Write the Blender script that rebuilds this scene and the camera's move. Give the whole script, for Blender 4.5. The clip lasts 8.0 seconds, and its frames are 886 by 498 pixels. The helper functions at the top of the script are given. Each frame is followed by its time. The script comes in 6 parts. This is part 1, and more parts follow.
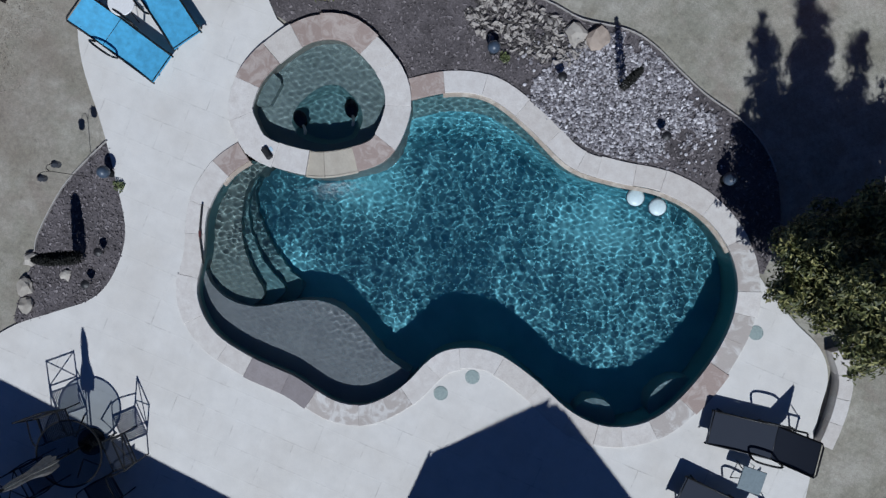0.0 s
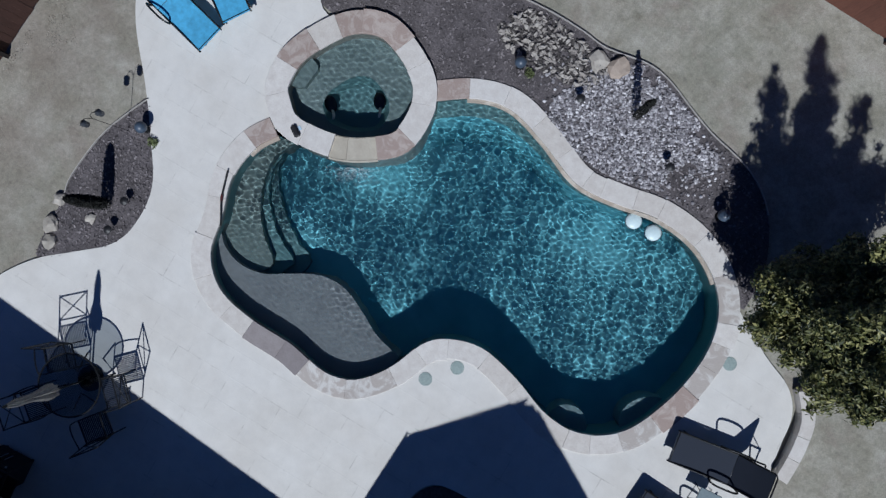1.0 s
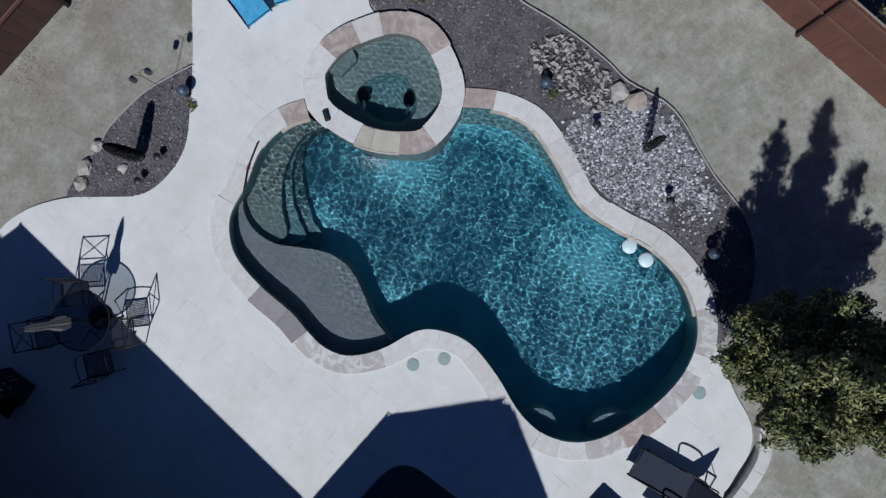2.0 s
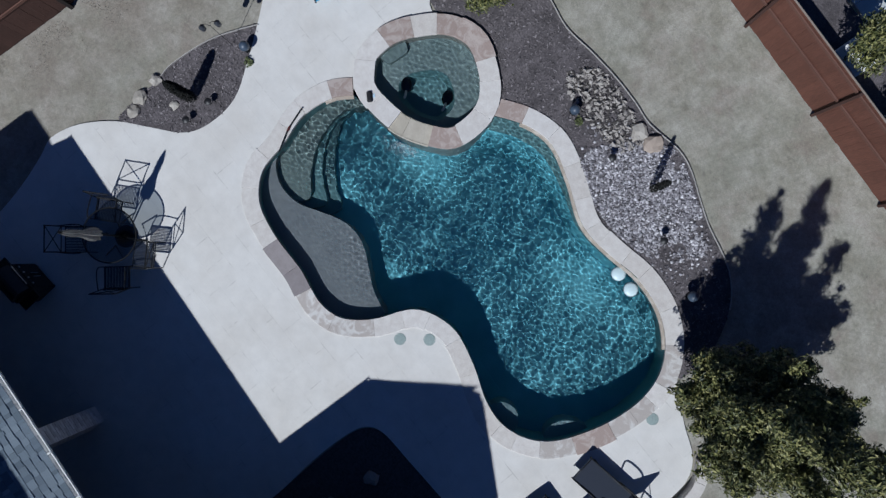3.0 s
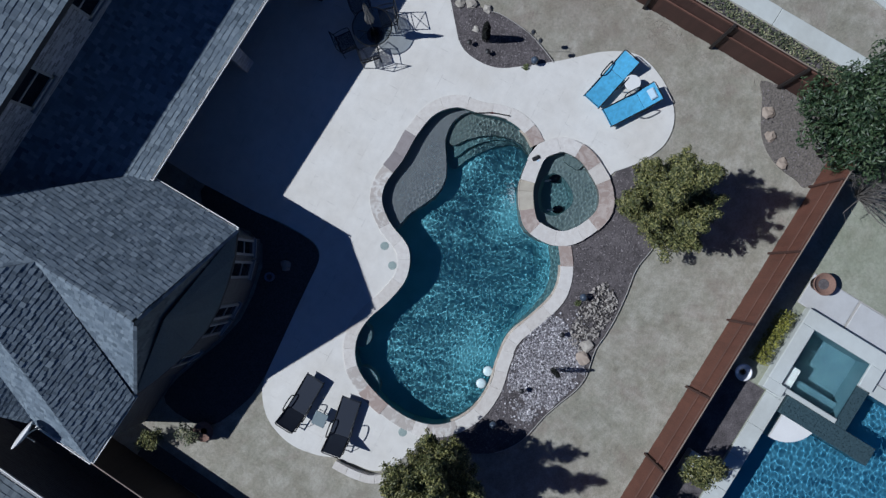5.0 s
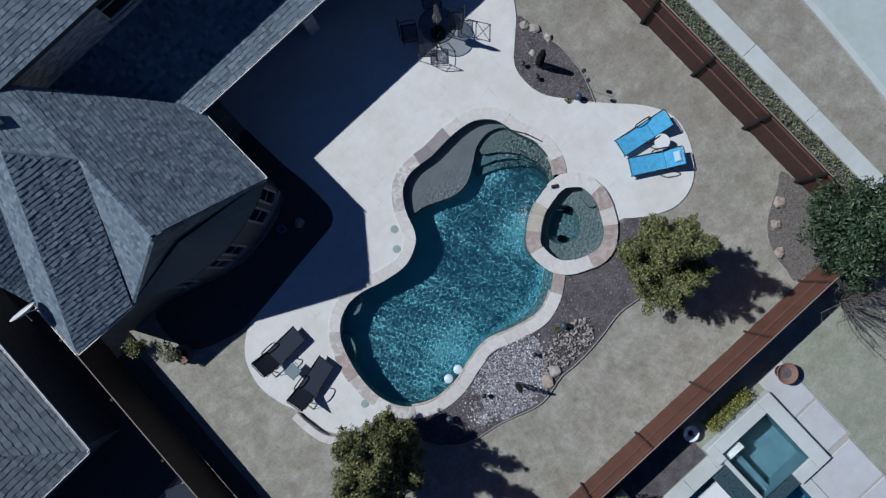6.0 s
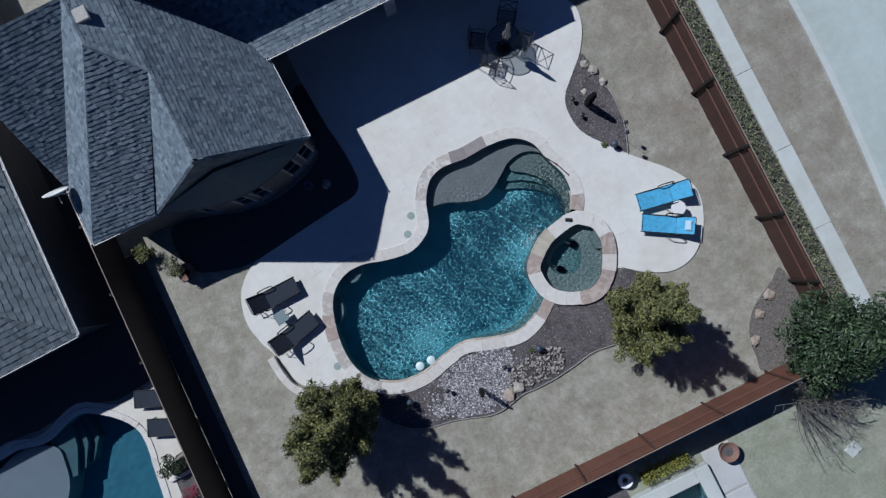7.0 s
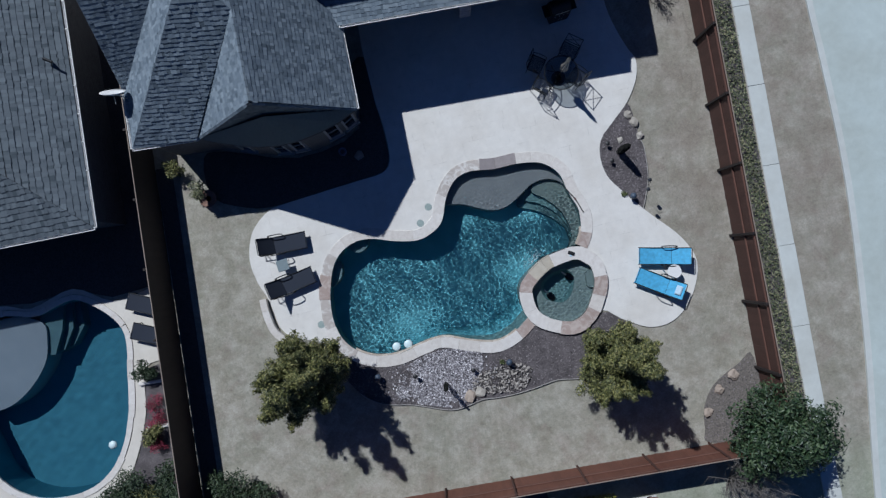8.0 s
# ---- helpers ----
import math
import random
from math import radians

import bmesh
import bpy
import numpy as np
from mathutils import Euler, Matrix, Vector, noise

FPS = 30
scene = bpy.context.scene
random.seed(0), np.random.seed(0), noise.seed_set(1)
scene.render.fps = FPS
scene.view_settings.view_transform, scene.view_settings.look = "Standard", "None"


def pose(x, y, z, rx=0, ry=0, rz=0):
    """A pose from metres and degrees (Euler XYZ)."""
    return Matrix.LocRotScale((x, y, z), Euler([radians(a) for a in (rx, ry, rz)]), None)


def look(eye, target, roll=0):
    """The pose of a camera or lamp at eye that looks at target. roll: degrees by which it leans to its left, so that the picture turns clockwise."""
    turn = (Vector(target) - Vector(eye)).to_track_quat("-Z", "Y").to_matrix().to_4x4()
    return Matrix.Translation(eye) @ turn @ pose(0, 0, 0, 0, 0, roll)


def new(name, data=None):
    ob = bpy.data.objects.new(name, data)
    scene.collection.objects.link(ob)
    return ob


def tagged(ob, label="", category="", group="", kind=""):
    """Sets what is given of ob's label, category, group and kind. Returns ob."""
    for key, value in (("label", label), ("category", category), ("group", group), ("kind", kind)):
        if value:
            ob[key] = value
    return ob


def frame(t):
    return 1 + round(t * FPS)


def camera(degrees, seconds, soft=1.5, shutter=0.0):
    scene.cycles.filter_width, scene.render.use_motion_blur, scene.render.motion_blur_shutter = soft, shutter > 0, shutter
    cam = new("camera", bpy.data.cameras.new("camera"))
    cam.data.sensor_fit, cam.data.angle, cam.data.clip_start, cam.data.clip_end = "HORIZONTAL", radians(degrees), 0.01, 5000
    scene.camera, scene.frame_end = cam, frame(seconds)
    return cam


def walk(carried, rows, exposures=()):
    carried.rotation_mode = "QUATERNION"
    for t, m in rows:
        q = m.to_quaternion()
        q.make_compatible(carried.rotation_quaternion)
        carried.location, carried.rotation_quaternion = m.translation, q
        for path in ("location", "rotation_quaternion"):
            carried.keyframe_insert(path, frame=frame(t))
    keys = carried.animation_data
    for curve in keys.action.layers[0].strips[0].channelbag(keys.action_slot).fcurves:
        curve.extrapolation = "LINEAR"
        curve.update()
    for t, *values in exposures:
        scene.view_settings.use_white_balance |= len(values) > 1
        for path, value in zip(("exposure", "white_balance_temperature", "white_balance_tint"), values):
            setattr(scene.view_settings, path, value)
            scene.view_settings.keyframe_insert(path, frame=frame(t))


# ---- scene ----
from mathutils import geometry

cam = camera(69.5, 8.0, soft=1.35)
# seconds, place, turn
PATH = [
    (0, 0.203, -0.272, 11.846, -1.359, 2.690, -153.676),
    (0.5, 0.088, -0.113, 12.158, -0.552, 2.927, -149.808),
    (1, 0.008, 0.005, 12.535, 0.159, 3.052, -145.597),
    (1.5, -0.042, 0.087, 12.920, 0.779, 3.083, -141.307),
    (1.7, -0.055, 0.110, 13.081, 0.901, 3.093, -139.583),
    (2.8, -0.067, 0.171, 14.048, 0.705, 3.074, -128.318),
    (3, -0.061, 0.173, 14.380, 0.728, 3.053, -125.023),
    (3.5, -0.039, 0.167, 15.542, 1.182, 2.608, -111.878),
    (4, -0.011, 0.155, 17.652, 1.666, 2.123, -88.127),
    (4.5, 0.019, 0.140, 19.152, 1.951, 1.912, -69.395),
    (4.7, 0.030, 0.135, 19.601, 2.002, 1.842, -64.063),
    (5.8, 0.069, 0.135, 21.056, 2.028, 1.586, -45.973),
    (6, 0.069, 0.143, 21.249, 2.023, 1.514, -42.712),
    (6.5, 0.058, 0.178, 21.844, 1.987, 1.398, -34.054),
    (7, 0.023, 0.240, 22.403, 1.872, 1.225, -26.251),
    (7.5, -0.038, 0.334, 23.025, 1.599, 0.926, -18.096),
    (8, -0.130, 0.467, 23.561, 1.287, 0.669, -9.930),
]
walk(cam, [(t, pose(*r)) for t, *r in PATH], [(0.0, 0.24, 5660.0, 8.2), (2.0, 0.26, 5660.0, 8.2), (4.0, 0.3, 5660.0, 8.2), (8.0, 0.3, 5660.0, 8.2)])

# ---- daylight ----
SUN_ELEV, SUN_AZ = radians(48.0), radians(-30.6)   # azimuth from +y towards +x
world = bpy.data.worlds.new("sky")
scene.world = world
world.use_nodes = True
wn = world.node_tree.nodes
sky = wn.new("ShaderNodeTexSky")
sky.sky_type, sky.sun_disc = "NISHITA", False
sky.sun_elevation, sky.sun_rotation = SUN_ELEV, SUN_AZ
sky.air_density, sky.dust_density, sky.ozone_density = 1.0, 0.2, 3.0
deep_blue = wn.new("ShaderNodeMix")   # a clear, deep blue winter sky
deep_blue.data_type, deep_blue.blend_type = "RGBA", "MULTIPLY"
deep_blue.inputs[0].default_value, deep_blue.inputs[7].default_value = 1.0, (0.55, 0.78, 1.25, 1)
world.node_tree.links.new(sky.outputs[0], deep_blue.inputs[6])
world.node_tree.links.new(deep_blue.outputs[2], wn["Background"].inputs[0])
wn["Background"].inputs[1].default_value = 0.018
sun_way = Vector((math.cos(SUN_ELEV) * math.sin(SUN_AZ), math.cos(SUN_ELEV) * math.cos(SUN_AZ), math.sin(SUN_ELEV)))
sun = new("sun", bpy.data.lights.new("sun", "SUN"))
sun.data.energy, sun.data.angle, sun.data.color = 3.0, radians(0.6), (1.0, 0.965, 0.92)
sun.data.cycles.is_caustics_light = True
sun.matrix_world = look(sun_way * 60, (0, 0, 0))
scene.view_settings.exposure = 0.0


# ---- materials ----
class Nodes:
    """A node material under construction."""

    def __init__(self, name, rough=0.8, metal=0.0):
        self.m = bpy.data.materials.new(name)
        self.m.use_nodes = True
        self.t = self.m.node_tree
        self.b = self.t.nodes["Principled BSDF"]
        self.b.inputs["Roughness"].default_value = rough
        self.b.inputs["Metallic"].default_value = metal
        self.co = self.t.nodes.new("ShaderNodeTexCoord").outputs["Object"]
        self.geo = self.t.nodes.new("ShaderNodeNewGeometry")

    def link(self, a, b):
        self.t.links.new(a, b)

    def noise(self, scale, detail=4.0, rough=0.6, co=None, dist=0.0):
        n = self.t.nodes.new("ShaderNodeTexNoise")
        n.inputs["Scale"].default_value, n.inputs["Detail"].default_value = scale, detail
        n.inputs["Roughness"].default_value, n.inputs["Distortion"].default_value = rough, dist
        self.link(co or self.geo.outputs["Position"], n.inputs["Vector"])
        return n.outputs["Fac"]

    def cells(self, scale, feature="F1", out="Distance", co=None):
        n = self.t.nodes.new("ShaderNodeTexVoronoi")
        n.feature = feature
        n.inputs["Scale"].default_value = scale
        self.link(co or self.geo.outputs["Position"], n.inputs["Vector"])
        return n.outputs[out]

    def ramp(self, fac, *stops):
        n = self.t.nodes.new("ShaderNodeValToRGB")
        while len(n.color_ramp.elements) < len(stops):
            n.color_ramp.elements.new(0.5)
        for e, (p, c) in zip(n.color_ramp.elements, stops):
            e.position = p
            e.color = (*c, 1) if isinstance(c, tuple) else (c, c, c, 1)
        self.link(fac, n.inputs[0])
        return n.outputs[0]

    def mix(self, a, b, fac, mode="MIX"):
        n = self.t.nodes.new("ShaderNodeMix")
        n.data_type, n.blend_type = "RGBA", mode
        for v, i in ((fac, 0), (a, 6), (b, 7)):
            if isinstance(v, (int, float)):
                n.inputs[i].default_value = v if i == 0 else (v, v, v, 1)
            elif isinstance(v, tuple):
                n.inputs[i].default_value = (*v, 1)
            else:
                self.link(v, n.inputs[i])
        return n.outputs[2]

    def island(self):
        return self.geo.outputs["Random Per Island"]

    def own(self):
        return self.t.nodes.new("ShaderNodeObjectInfo").outputs["Random"]

    def turned(self, degrees, sx=1.0, sy=1.0, sz=1.0):
        n = self.t.nodes.new("ShaderNodeMapping")
        n.inputs["Rotation"].default_value = (0, 0, radians(degrees))
        n.inputs["Scale"].default_value = (sx, sy, sz)
        self.link(self.geo.outputs["Position"], n.inputs["Vector"])
        return n.outputs[0]

    def color(self, c):
        if isinstance(c, tuple):
            self.b.inputs["Base Color"].default_value = (*c, 1)
        else:
            self.link(c, self.b.inputs["Base Color"])
        return self

    def roughness(self, fac, lo, hi):
        n = self.t.nodes.new("ShaderNodeMapRange")
        n.inputs["To Min"].default_value, n.inputs["To Max"].default_value = lo, hi
        self.link(fac, n.inputs["Value"])
        self.link(n.outputs[0], self.b.inputs["Roughness"])
        return self

    def bump(self, height, strength=0.4, distance=0.02):
        n = self.t.nodes.new("ShaderNodeBump")
        n.inputs["Strength"].default_value, n.inputs["Distance"].default_value = strength, distance
        self.link(height, n.inputs["Height"])
        self.link(n.outputs[0], self.b.inputs["Normal"])
        return self


def plain(name, color, rough=0.6, metal=0.0, vary=0.25, grain=30.0, bump=0.15):
    """A painted, cast or woven surface: one colour with fine grain and large faint patches."""
    k = Nodes(name, rough, metal)
    dark, light = tuple(c * (1 - vary) for c in color), tuple(min(1, c * (1 + vary * 0.6)) for c in color)
    fine = k.noise(grain, 3)
    c = k.ramp(fine, (0.3, dark), (0.7, light))
    k.color(k.mix(c, k.ramp(k.noise(1.7, 3), (0.3, 0.8), (0.7, 1.0)), 0.35, "MULTIPLY"))
    k.roughness(fine, max(0.05, rough - 0.12), min(1, rough + 0.12))
    return k.bump(fine, bump, 0.004).m


def grass_material():
    k = Nodes("dormant_grass", 0.95)
    big, mid, fine = k.noise(0.35, 5, 0.65), k.noise(2.6, 5, 0.7), k.noise(42, 4, 0.75)
    c = k.ramp(mid, (0.25, (0.30, 0.27, 0.205)), (0.5, (0.40, 0.375, 0.30)), (0.75, (0.50, 0.47, 0.385)))
    c = k.mix(c, k.ramp(big, (0.35, (0.355, 0.355, 0.28)), (0.65, (0.46, 0.42, 0.345))), 0.5)
    c = k.mix(c, k.ramp(fine, (0.25, 0.5), (0.75, 1.0)), 0.75, "MULTIPLY")
    c = k.mix(c, k.ramp(k.noise(9, 4, 0.7), (0.3, 0.72), (0.6, 1.0)), 0.7, "MULTIPLY")
    bare = k.ramp(k.noise(0.9, 6, 0.7, dist=0.6), (0.52, 0.0), (0.68, 1.0))
    c = k.mix(c, k.mix((0.33, 0.285, 0.235), k.ramp(fine, (0.3, 0.6), (0.7, 1.0)), 0.8, "MULTIPLY"), bare)
    worn = k.ramp(k.noise(1.6, 5, 0.65), (0.45, 0.0), (0.72, 0.7))
    c = k.mix(c, (0.53, 0.505, 0.44), k.mix(worn, k.ramp(fine, (0.3, 0.2), (0.7, 1.0)), 1.0, "MULTIPLY"))
    # the lawn browns towards the street
    sep = k.t.nodes.new("ShaderNodeSeparateXYZ")
    k.link(k.geo.outputs["Position"], sep.inputs[0])
    wide = k.t.nodes.new("ShaderNodeMapRange")
    wide.inputs["From Min"].default_value, wide.inputs["From Max"].default_value = 5.5, 9.5
    k.link(sep.outputs[0], wide.inputs["Value"])
    brown = k.mix((0.325, 0.282, 0.232), k.ramp(fine, (0.25, 0.55), (0.75, 1.0)), 0.8, "MULTIPLY")
    patch = k.ramp(k.noise(0.95, 7, 0.75), (0.36, 0.1), (0.6, 0.85))
    north = k.t.nodes.new("ShaderNodeMapRange")
    north.inputs["From Min"].default_value, north.inputs["From Max"].default_value = -4.5, 1.0
    north.inputs["To Min"].default_value = 0.25
    k.link(sep.outputs[1], north.inputs["Value"])
    c = k.mix(c, brown, k.mix(k.mix(patch, wide.outputs[0], 1.0, "MULTIPLY"), north.outputs[0], 1.0, "MULTIPLY"))
    green = k.t.nodes.new("ShaderNodeMapRange")
    green.inputs["From Min"].default_value, green.inputs["From Max"].default_value = -8.2, -9.2
    k.link(sep.outputs[1], green.inputs["Value"])
    c = k.mix(c, k.mix((0.36, 0.40, 0.29), k.ramp(fine, (0.25, 0.6), (0.75, 1.0)), 0.8, "MULTIPLY"), k.mix(green.outputs[0], 0.6, 1.0, "MULTIPLY"))
    tufts = k.ramp(k.noise(5.5, 6, 0.75, dist=0.5), (0.54, 1.0), (0.70, 0.74))
    c = k.mix(c, tufts, 0.8, "MULTIPLY")
    pale = k.ramp(k.noise(0.8, 7, 0.75), (0.46, 0.0), (0.72, 0.28))
    c = k.mix(c, k.mix((0.62, 0.57, 0.505), k.ramp(fine, (0.25, 0.65), (0.75, 1.0)), 0.8, "MULTIPLY"), pale)
    mottle = k.ramp(k.noise(1.15, 8, 0.72, dist=0.4), (0.36, (0.80, 0.775, 0.735)), (0.55, (1.0, 1.0, 1.0)))
    c = k.mix(c, mottle, 0.6, "MULTIPLY")
    c = k.mix(c, k.ramp(k.noise(13, 5, 0.8), (0.36, 0.80), (0.62, 1.06)), 0.9, "MULTIPLY")
    c = k.mix(c, (0.985, 1.0, 1.02), 1.0, "MULTIPLY")
    return k.color(c).bump(k.mix(fine, mid, 0.3), 0.4, 0.025).m


def concrete_material(name, tone, joints=True):
    """Pale stamped concrete: broad ashlar joints, stains, fine grit."""
    k = Nodes(name, 0.85)
    big, mid, fine = k.noise(0.5, 4), k.noise(3.1, 5, 0.65), k.noise(60, 3)
    c = k.ramp(mid, (0.3, tuple(v * 0.9 for v in tone)), (0.7, tone))
    c = k.mix(c, k.ramp(big, (0.3, (0.86, 0.835, 0.805)), (0.62, (1.0, 1.0, 1.0))), 0.8, "MULTIPLY")
    c = k.mix(c, k.ramp(fine, (0.3, 0.9), (0.6, 1.0)), 0.7, "MULTIPLY")
    c = k.mix(c, k.ramp(k.noise(8.5, 5, 0.7, dist=0.8), (0.66, 1.0), (0.78, 0.84)), 0.8, "MULTIPLY")
    height = fine
    if joints:
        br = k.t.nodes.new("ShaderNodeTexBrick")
        br.offset, br.squash, br.squash_frequency = 0.37, 0.7, 3
        br.inputs["Scale"].default_value = 1.0
        br.inputs["Brick Width"].default_value, br.inputs["Row Height"].default_value = 0.86, 0.52
        br.inputs["Mortar Size"].default_value, br.inputs["Mortar Smooth"].default_value = 0.014, 0.5
        br.inputs["Color1"].default_value, br.inputs["Color2"].default_value = (1, 1, 1, 1), (0.945, 0.94, 0.94, 1)
        br.inputs["Mortar"].default_value = (0.62, 0.61, 0.60, 1)
        k.link(k.turned(-4), br.inputs["Vector"])
        worn = k.ramp(k.noise(1.9, 6, 0.75), (0.50, 0.0), (0.68, 0.7))
        c = k.mix(c, br.outputs["Color"], worn, "MULTIPLY")
        height = k.mix(fine, br.outputs["Fac"], 0.4)
    return k.color(c).bump(height, 0.25, 0.008).m


def stone_material(name, *tones):
    """Flagstone; each slab takes its own shade."""
    k = Nodes(name, 0.75)
    step = 1.0 / max(1, len(tones) - 1)
    c = k.ramp(k.own(), *[(min(1, n * step), t) for n, t in enumerate(tones)])
    mid, fine = k.noise(6, 5, 0.7), k.noise(45, 4)
    c = k.mix(c, k.ramp(mid, (0.3, (0.72, 0.68, 0.66)), (0.65, (1.0, 1.0, 1.0))), 0.55, "MULTIPLY")
    c = k.mix(c, k.ramp(fine, (0.3, 0.8), (0.6, 1.0)), 0.6, "MULTIPLY")
    return k.color(c).bump(k.mix(mid, fine, 0.4), 0.5, 0.012).m


def mottled_material(name, ground, vein):
    """Flagstone clouded with broad darker patches and veins."""
    k = Nodes(name, 0.75)
    cloud, fine = k.noise(3.6, 5, 0.65, dist=1.2), k.noise(45, 4)
    c = k.mix(ground, vein, k.ramp(cloud, (0.40, 0.0), (0.54, 1.0)))
    c = k.mix(c, k.ramp(k.own(), (0.0, 0.85), (1.0, 1.0)), 0.8, "MULTIPLY")
    c = k.mix(c, k.ramp(fine, (0.3, 0.8), (0.6, 1.0)), 0.6, "MULTIPLY")
    return k.color(c).bump(k.mix(cloud, fine, 0.4), 0.5, 0.012).m


def bits_material(name, *tones, rough=0.85):
    """Loose pieces joined in one mesh, each with its own shade."""
    k = Nodes(name, rough)
    step = 1.0 / max(1, len(tones) - 1)
    c = k.ramp(k.island(), *[(min(1, n * step), t) for n, t in enumerate(tones)])
    fine = k.noise(55, 3)
    return k.color(k.mix(c, k.ramp(fine, (0.3, 0.72), (0.65, 1.0)), 0.6, "MULTIPLY")).bump(fine, 0.4, 0.006).m


def mulch_material():
    k = Nodes("bark_mulch", 0.95)
    f, g = k.noise(28, 5, 0.75), k.noise(2.2, 4)
    c = k.ramp(f, (0.25, (0.05, 0.044, 0.046)), (0.55, (0.15, 0.133, 0.138)), (0.8, (0.30, 0.27, 0.275)))
    return k.color(k.mix(c, k.ramp(g, (0.32, 0.42), (0.66, 1.0)), 0.85, "MULTIPLY")).bump(f, 0.55, 0.03).m


def leaf_material(name, dark, mid, light, rough=0.55):
    k = Nodes(name, rough)
    c = k.ramp(k.island(), (0.0, dark), (0.55, mid), (1.0, light))
    k.b.inputs["Subsurface Weight"].default_value = 0.0
    c = k.mix(c, k.ramp(k.noise(2.3, 4), (0.32, 0.45), (0.66, 1.0)), 0.75, "MULTIPLY")
    return k.color(c).m


def wood_material(name, dark, light, rough=0.75):
    """Stained boards: long grain along z, each board its own shade."""
    k = Nodes(name, rough)
    grain = k.noise(14, 5, 0.7, k.turned(0, 6, 6, 0.35))
    c = k.ramp(grain, (0.25, dark), (0.75, light))
    c = k.mix(c, k.ramp(k.own(), (0.0, 0.84), (1.0, 1.0)), 0.9, "MULTIPLY")
    c = k.mix(c, k.ramp(k.noise(1.2, 4), (0.3, 0.75), (0.65, 1.0)), 0.7, "MULTIPLY")
    return k.color(c).bump(grain, 0.35, 0.006).m


def shingle_material(name, *tones, single=False):
    k = Nodes(name, 0.9)
    step = 1.0 / (len(tones) - 1)
    c = k.ramp(k.own() if single else k.island(), *[(n * step, t) for n, t in enumerate(tones)])
    g = k.noise(130, 3)
    c = k.mix(c, k.ramp(g, (0.25, 0.6), (0.7, 1.0)), 0.7, "MULTIPLY")
    c = k.mix(c, k.ramp(k.noise(0.8, 4), (0.3, 0.8), (0.7, 1.0)), 0.6, "MULTIPLY")
    return k.color(c).bump(g, 0.5, 0.004).m


def brick_material(name, c1, c2, mortar):
    k = Nodes(name, 0.9)
    br = k.t.nodes.new("ShaderNodeTexBrick")
    br.inputs["Scale"].default_value = 1.0
    br.inputs["Brick Width"].default_value, br.inputs["Row Height"].default_value = 0.21, 0.075
    br.inputs["Mortar Size"].default_value = 0.008
    for i, c in (("Color1", c1), ("Color2", c2), ("Mortar", mortar)):
        br.inputs[i].default_value = (*c, 1)
    sep, com = k.t.nodes.new("ShaderNodeSeparateXYZ"), k.t.nodes.new("ShaderNodeCombineXYZ")
    add = k.t.nodes.new("ShaderNodeMath")
    k.link(k.geo.outputs["Position"], sep.inputs[0])
    k.link(sep.outputs[0], add.inputs[0]), k.link(sep.outputs[1], add.inputs[1])
    k.link(add.outputs[0], com.inputs[0]), k.link(sep.outputs[2], com.inputs[1])
    k.link(com.outputs[0], br.inputs["Vector"])
    c = k.mix(br.outputs["Color"], k.ramp(k.noise(30, 4), (0.3, 0.75), (0.7, 1.0)), 0.6, "MULTIPLY")
    return k.color(c).bump(br.outputs["Fac"], -0.4, 0.01).m


def plaster_material(name, dark, light):
    """Pebble plaster of a pool: speckled, with cloudy patches."""
    k = Nodes(name, 0.7)
    speck, cloud = k.cells(26), k.noise(1.4, 5, 0.6)
    c = k.ramp(cloud, (0.3, dark), (0.7, light))
    c = k.mix(c, k.ramp(speck, (0.1, 0.82), (0.6, 1.0)), 0.6, "MULTIPLY")
    return k.color(c).bump(speck, 0.2, 0.004).m


def water_material(name, tint):
    k = Nodes(name, 0.02)
    k.b.inputs["Transmission Weight"].default_value = 1.0
    k.b.inputs["IOR"].default_value = 1.333
    k.color(tint)
    return k.m


def thin_glass(name, tint):
    """A thin pane: light goes straight through, with a faint gloss."""
    k = Nodes(name, 0.05)
    clear, mix = k.t.nodes.new("ShaderNodeBsdfTransparent"), k.t.nodes.new("ShaderNodeMixShader")
    clear.inputs["Color"].default_value = (*tint, 1)
    gloss = k.t.nodes.new("ShaderNodeBsdfGlossy")
    gloss.inputs["Roughness"].default_value = 0.05
    mix.inputs[0].default_value = 0.035
    k.link(clear.outputs[0], mix.inputs[1])
    k.link(gloss.outputs[0], mix.inputs[2])
    k.link(mix.outputs[0], k.t.nodes["Material Output"].inputs["Surface"])
    return k.m


GRASS = grass_material()
DECK = concrete_material("stamped_concrete", (0.735, 0.722, 0.688))
WALK = concrete_material("sidewalk_concrete", (0.585, 0.62, 0.605), False)
SLABS = concrete_material("weathered_slabs", (0.57, 0.58, 0.59), False)
ROAD = concrete_material("road_concrete", (0.50, 0.57, 0.555), False)
CREAM = stone_material("cream_flagstone", (0.65, 0.62, 0.575), (0.72, 0.695, 0.66), (0.68, 0.65, 0.61), (0.635, 0.60, 0.555), (0.70, 0.68, 0.65))
MOTTLED = mottled_material("variegated_flagstone", (0.66, 0.64, 0.61), (0.48, 0.435, 0.40))
GREYBRICK = stone_material("grey_brick", (0.62, 0.61, 0.61), (0.44, 0.43, 0.43), (0.72, 0.71, 0.71), (0.53, 0.52, 0.52))
LITTER = bits_material("dry_leaves", (0.20, 0.17, 0.135), (0.42, 0.37, 0.31), (0.27, 0.23, 0.19), (0.52, 0.47, 0.41))
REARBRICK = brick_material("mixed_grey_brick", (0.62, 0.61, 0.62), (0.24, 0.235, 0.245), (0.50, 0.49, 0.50))
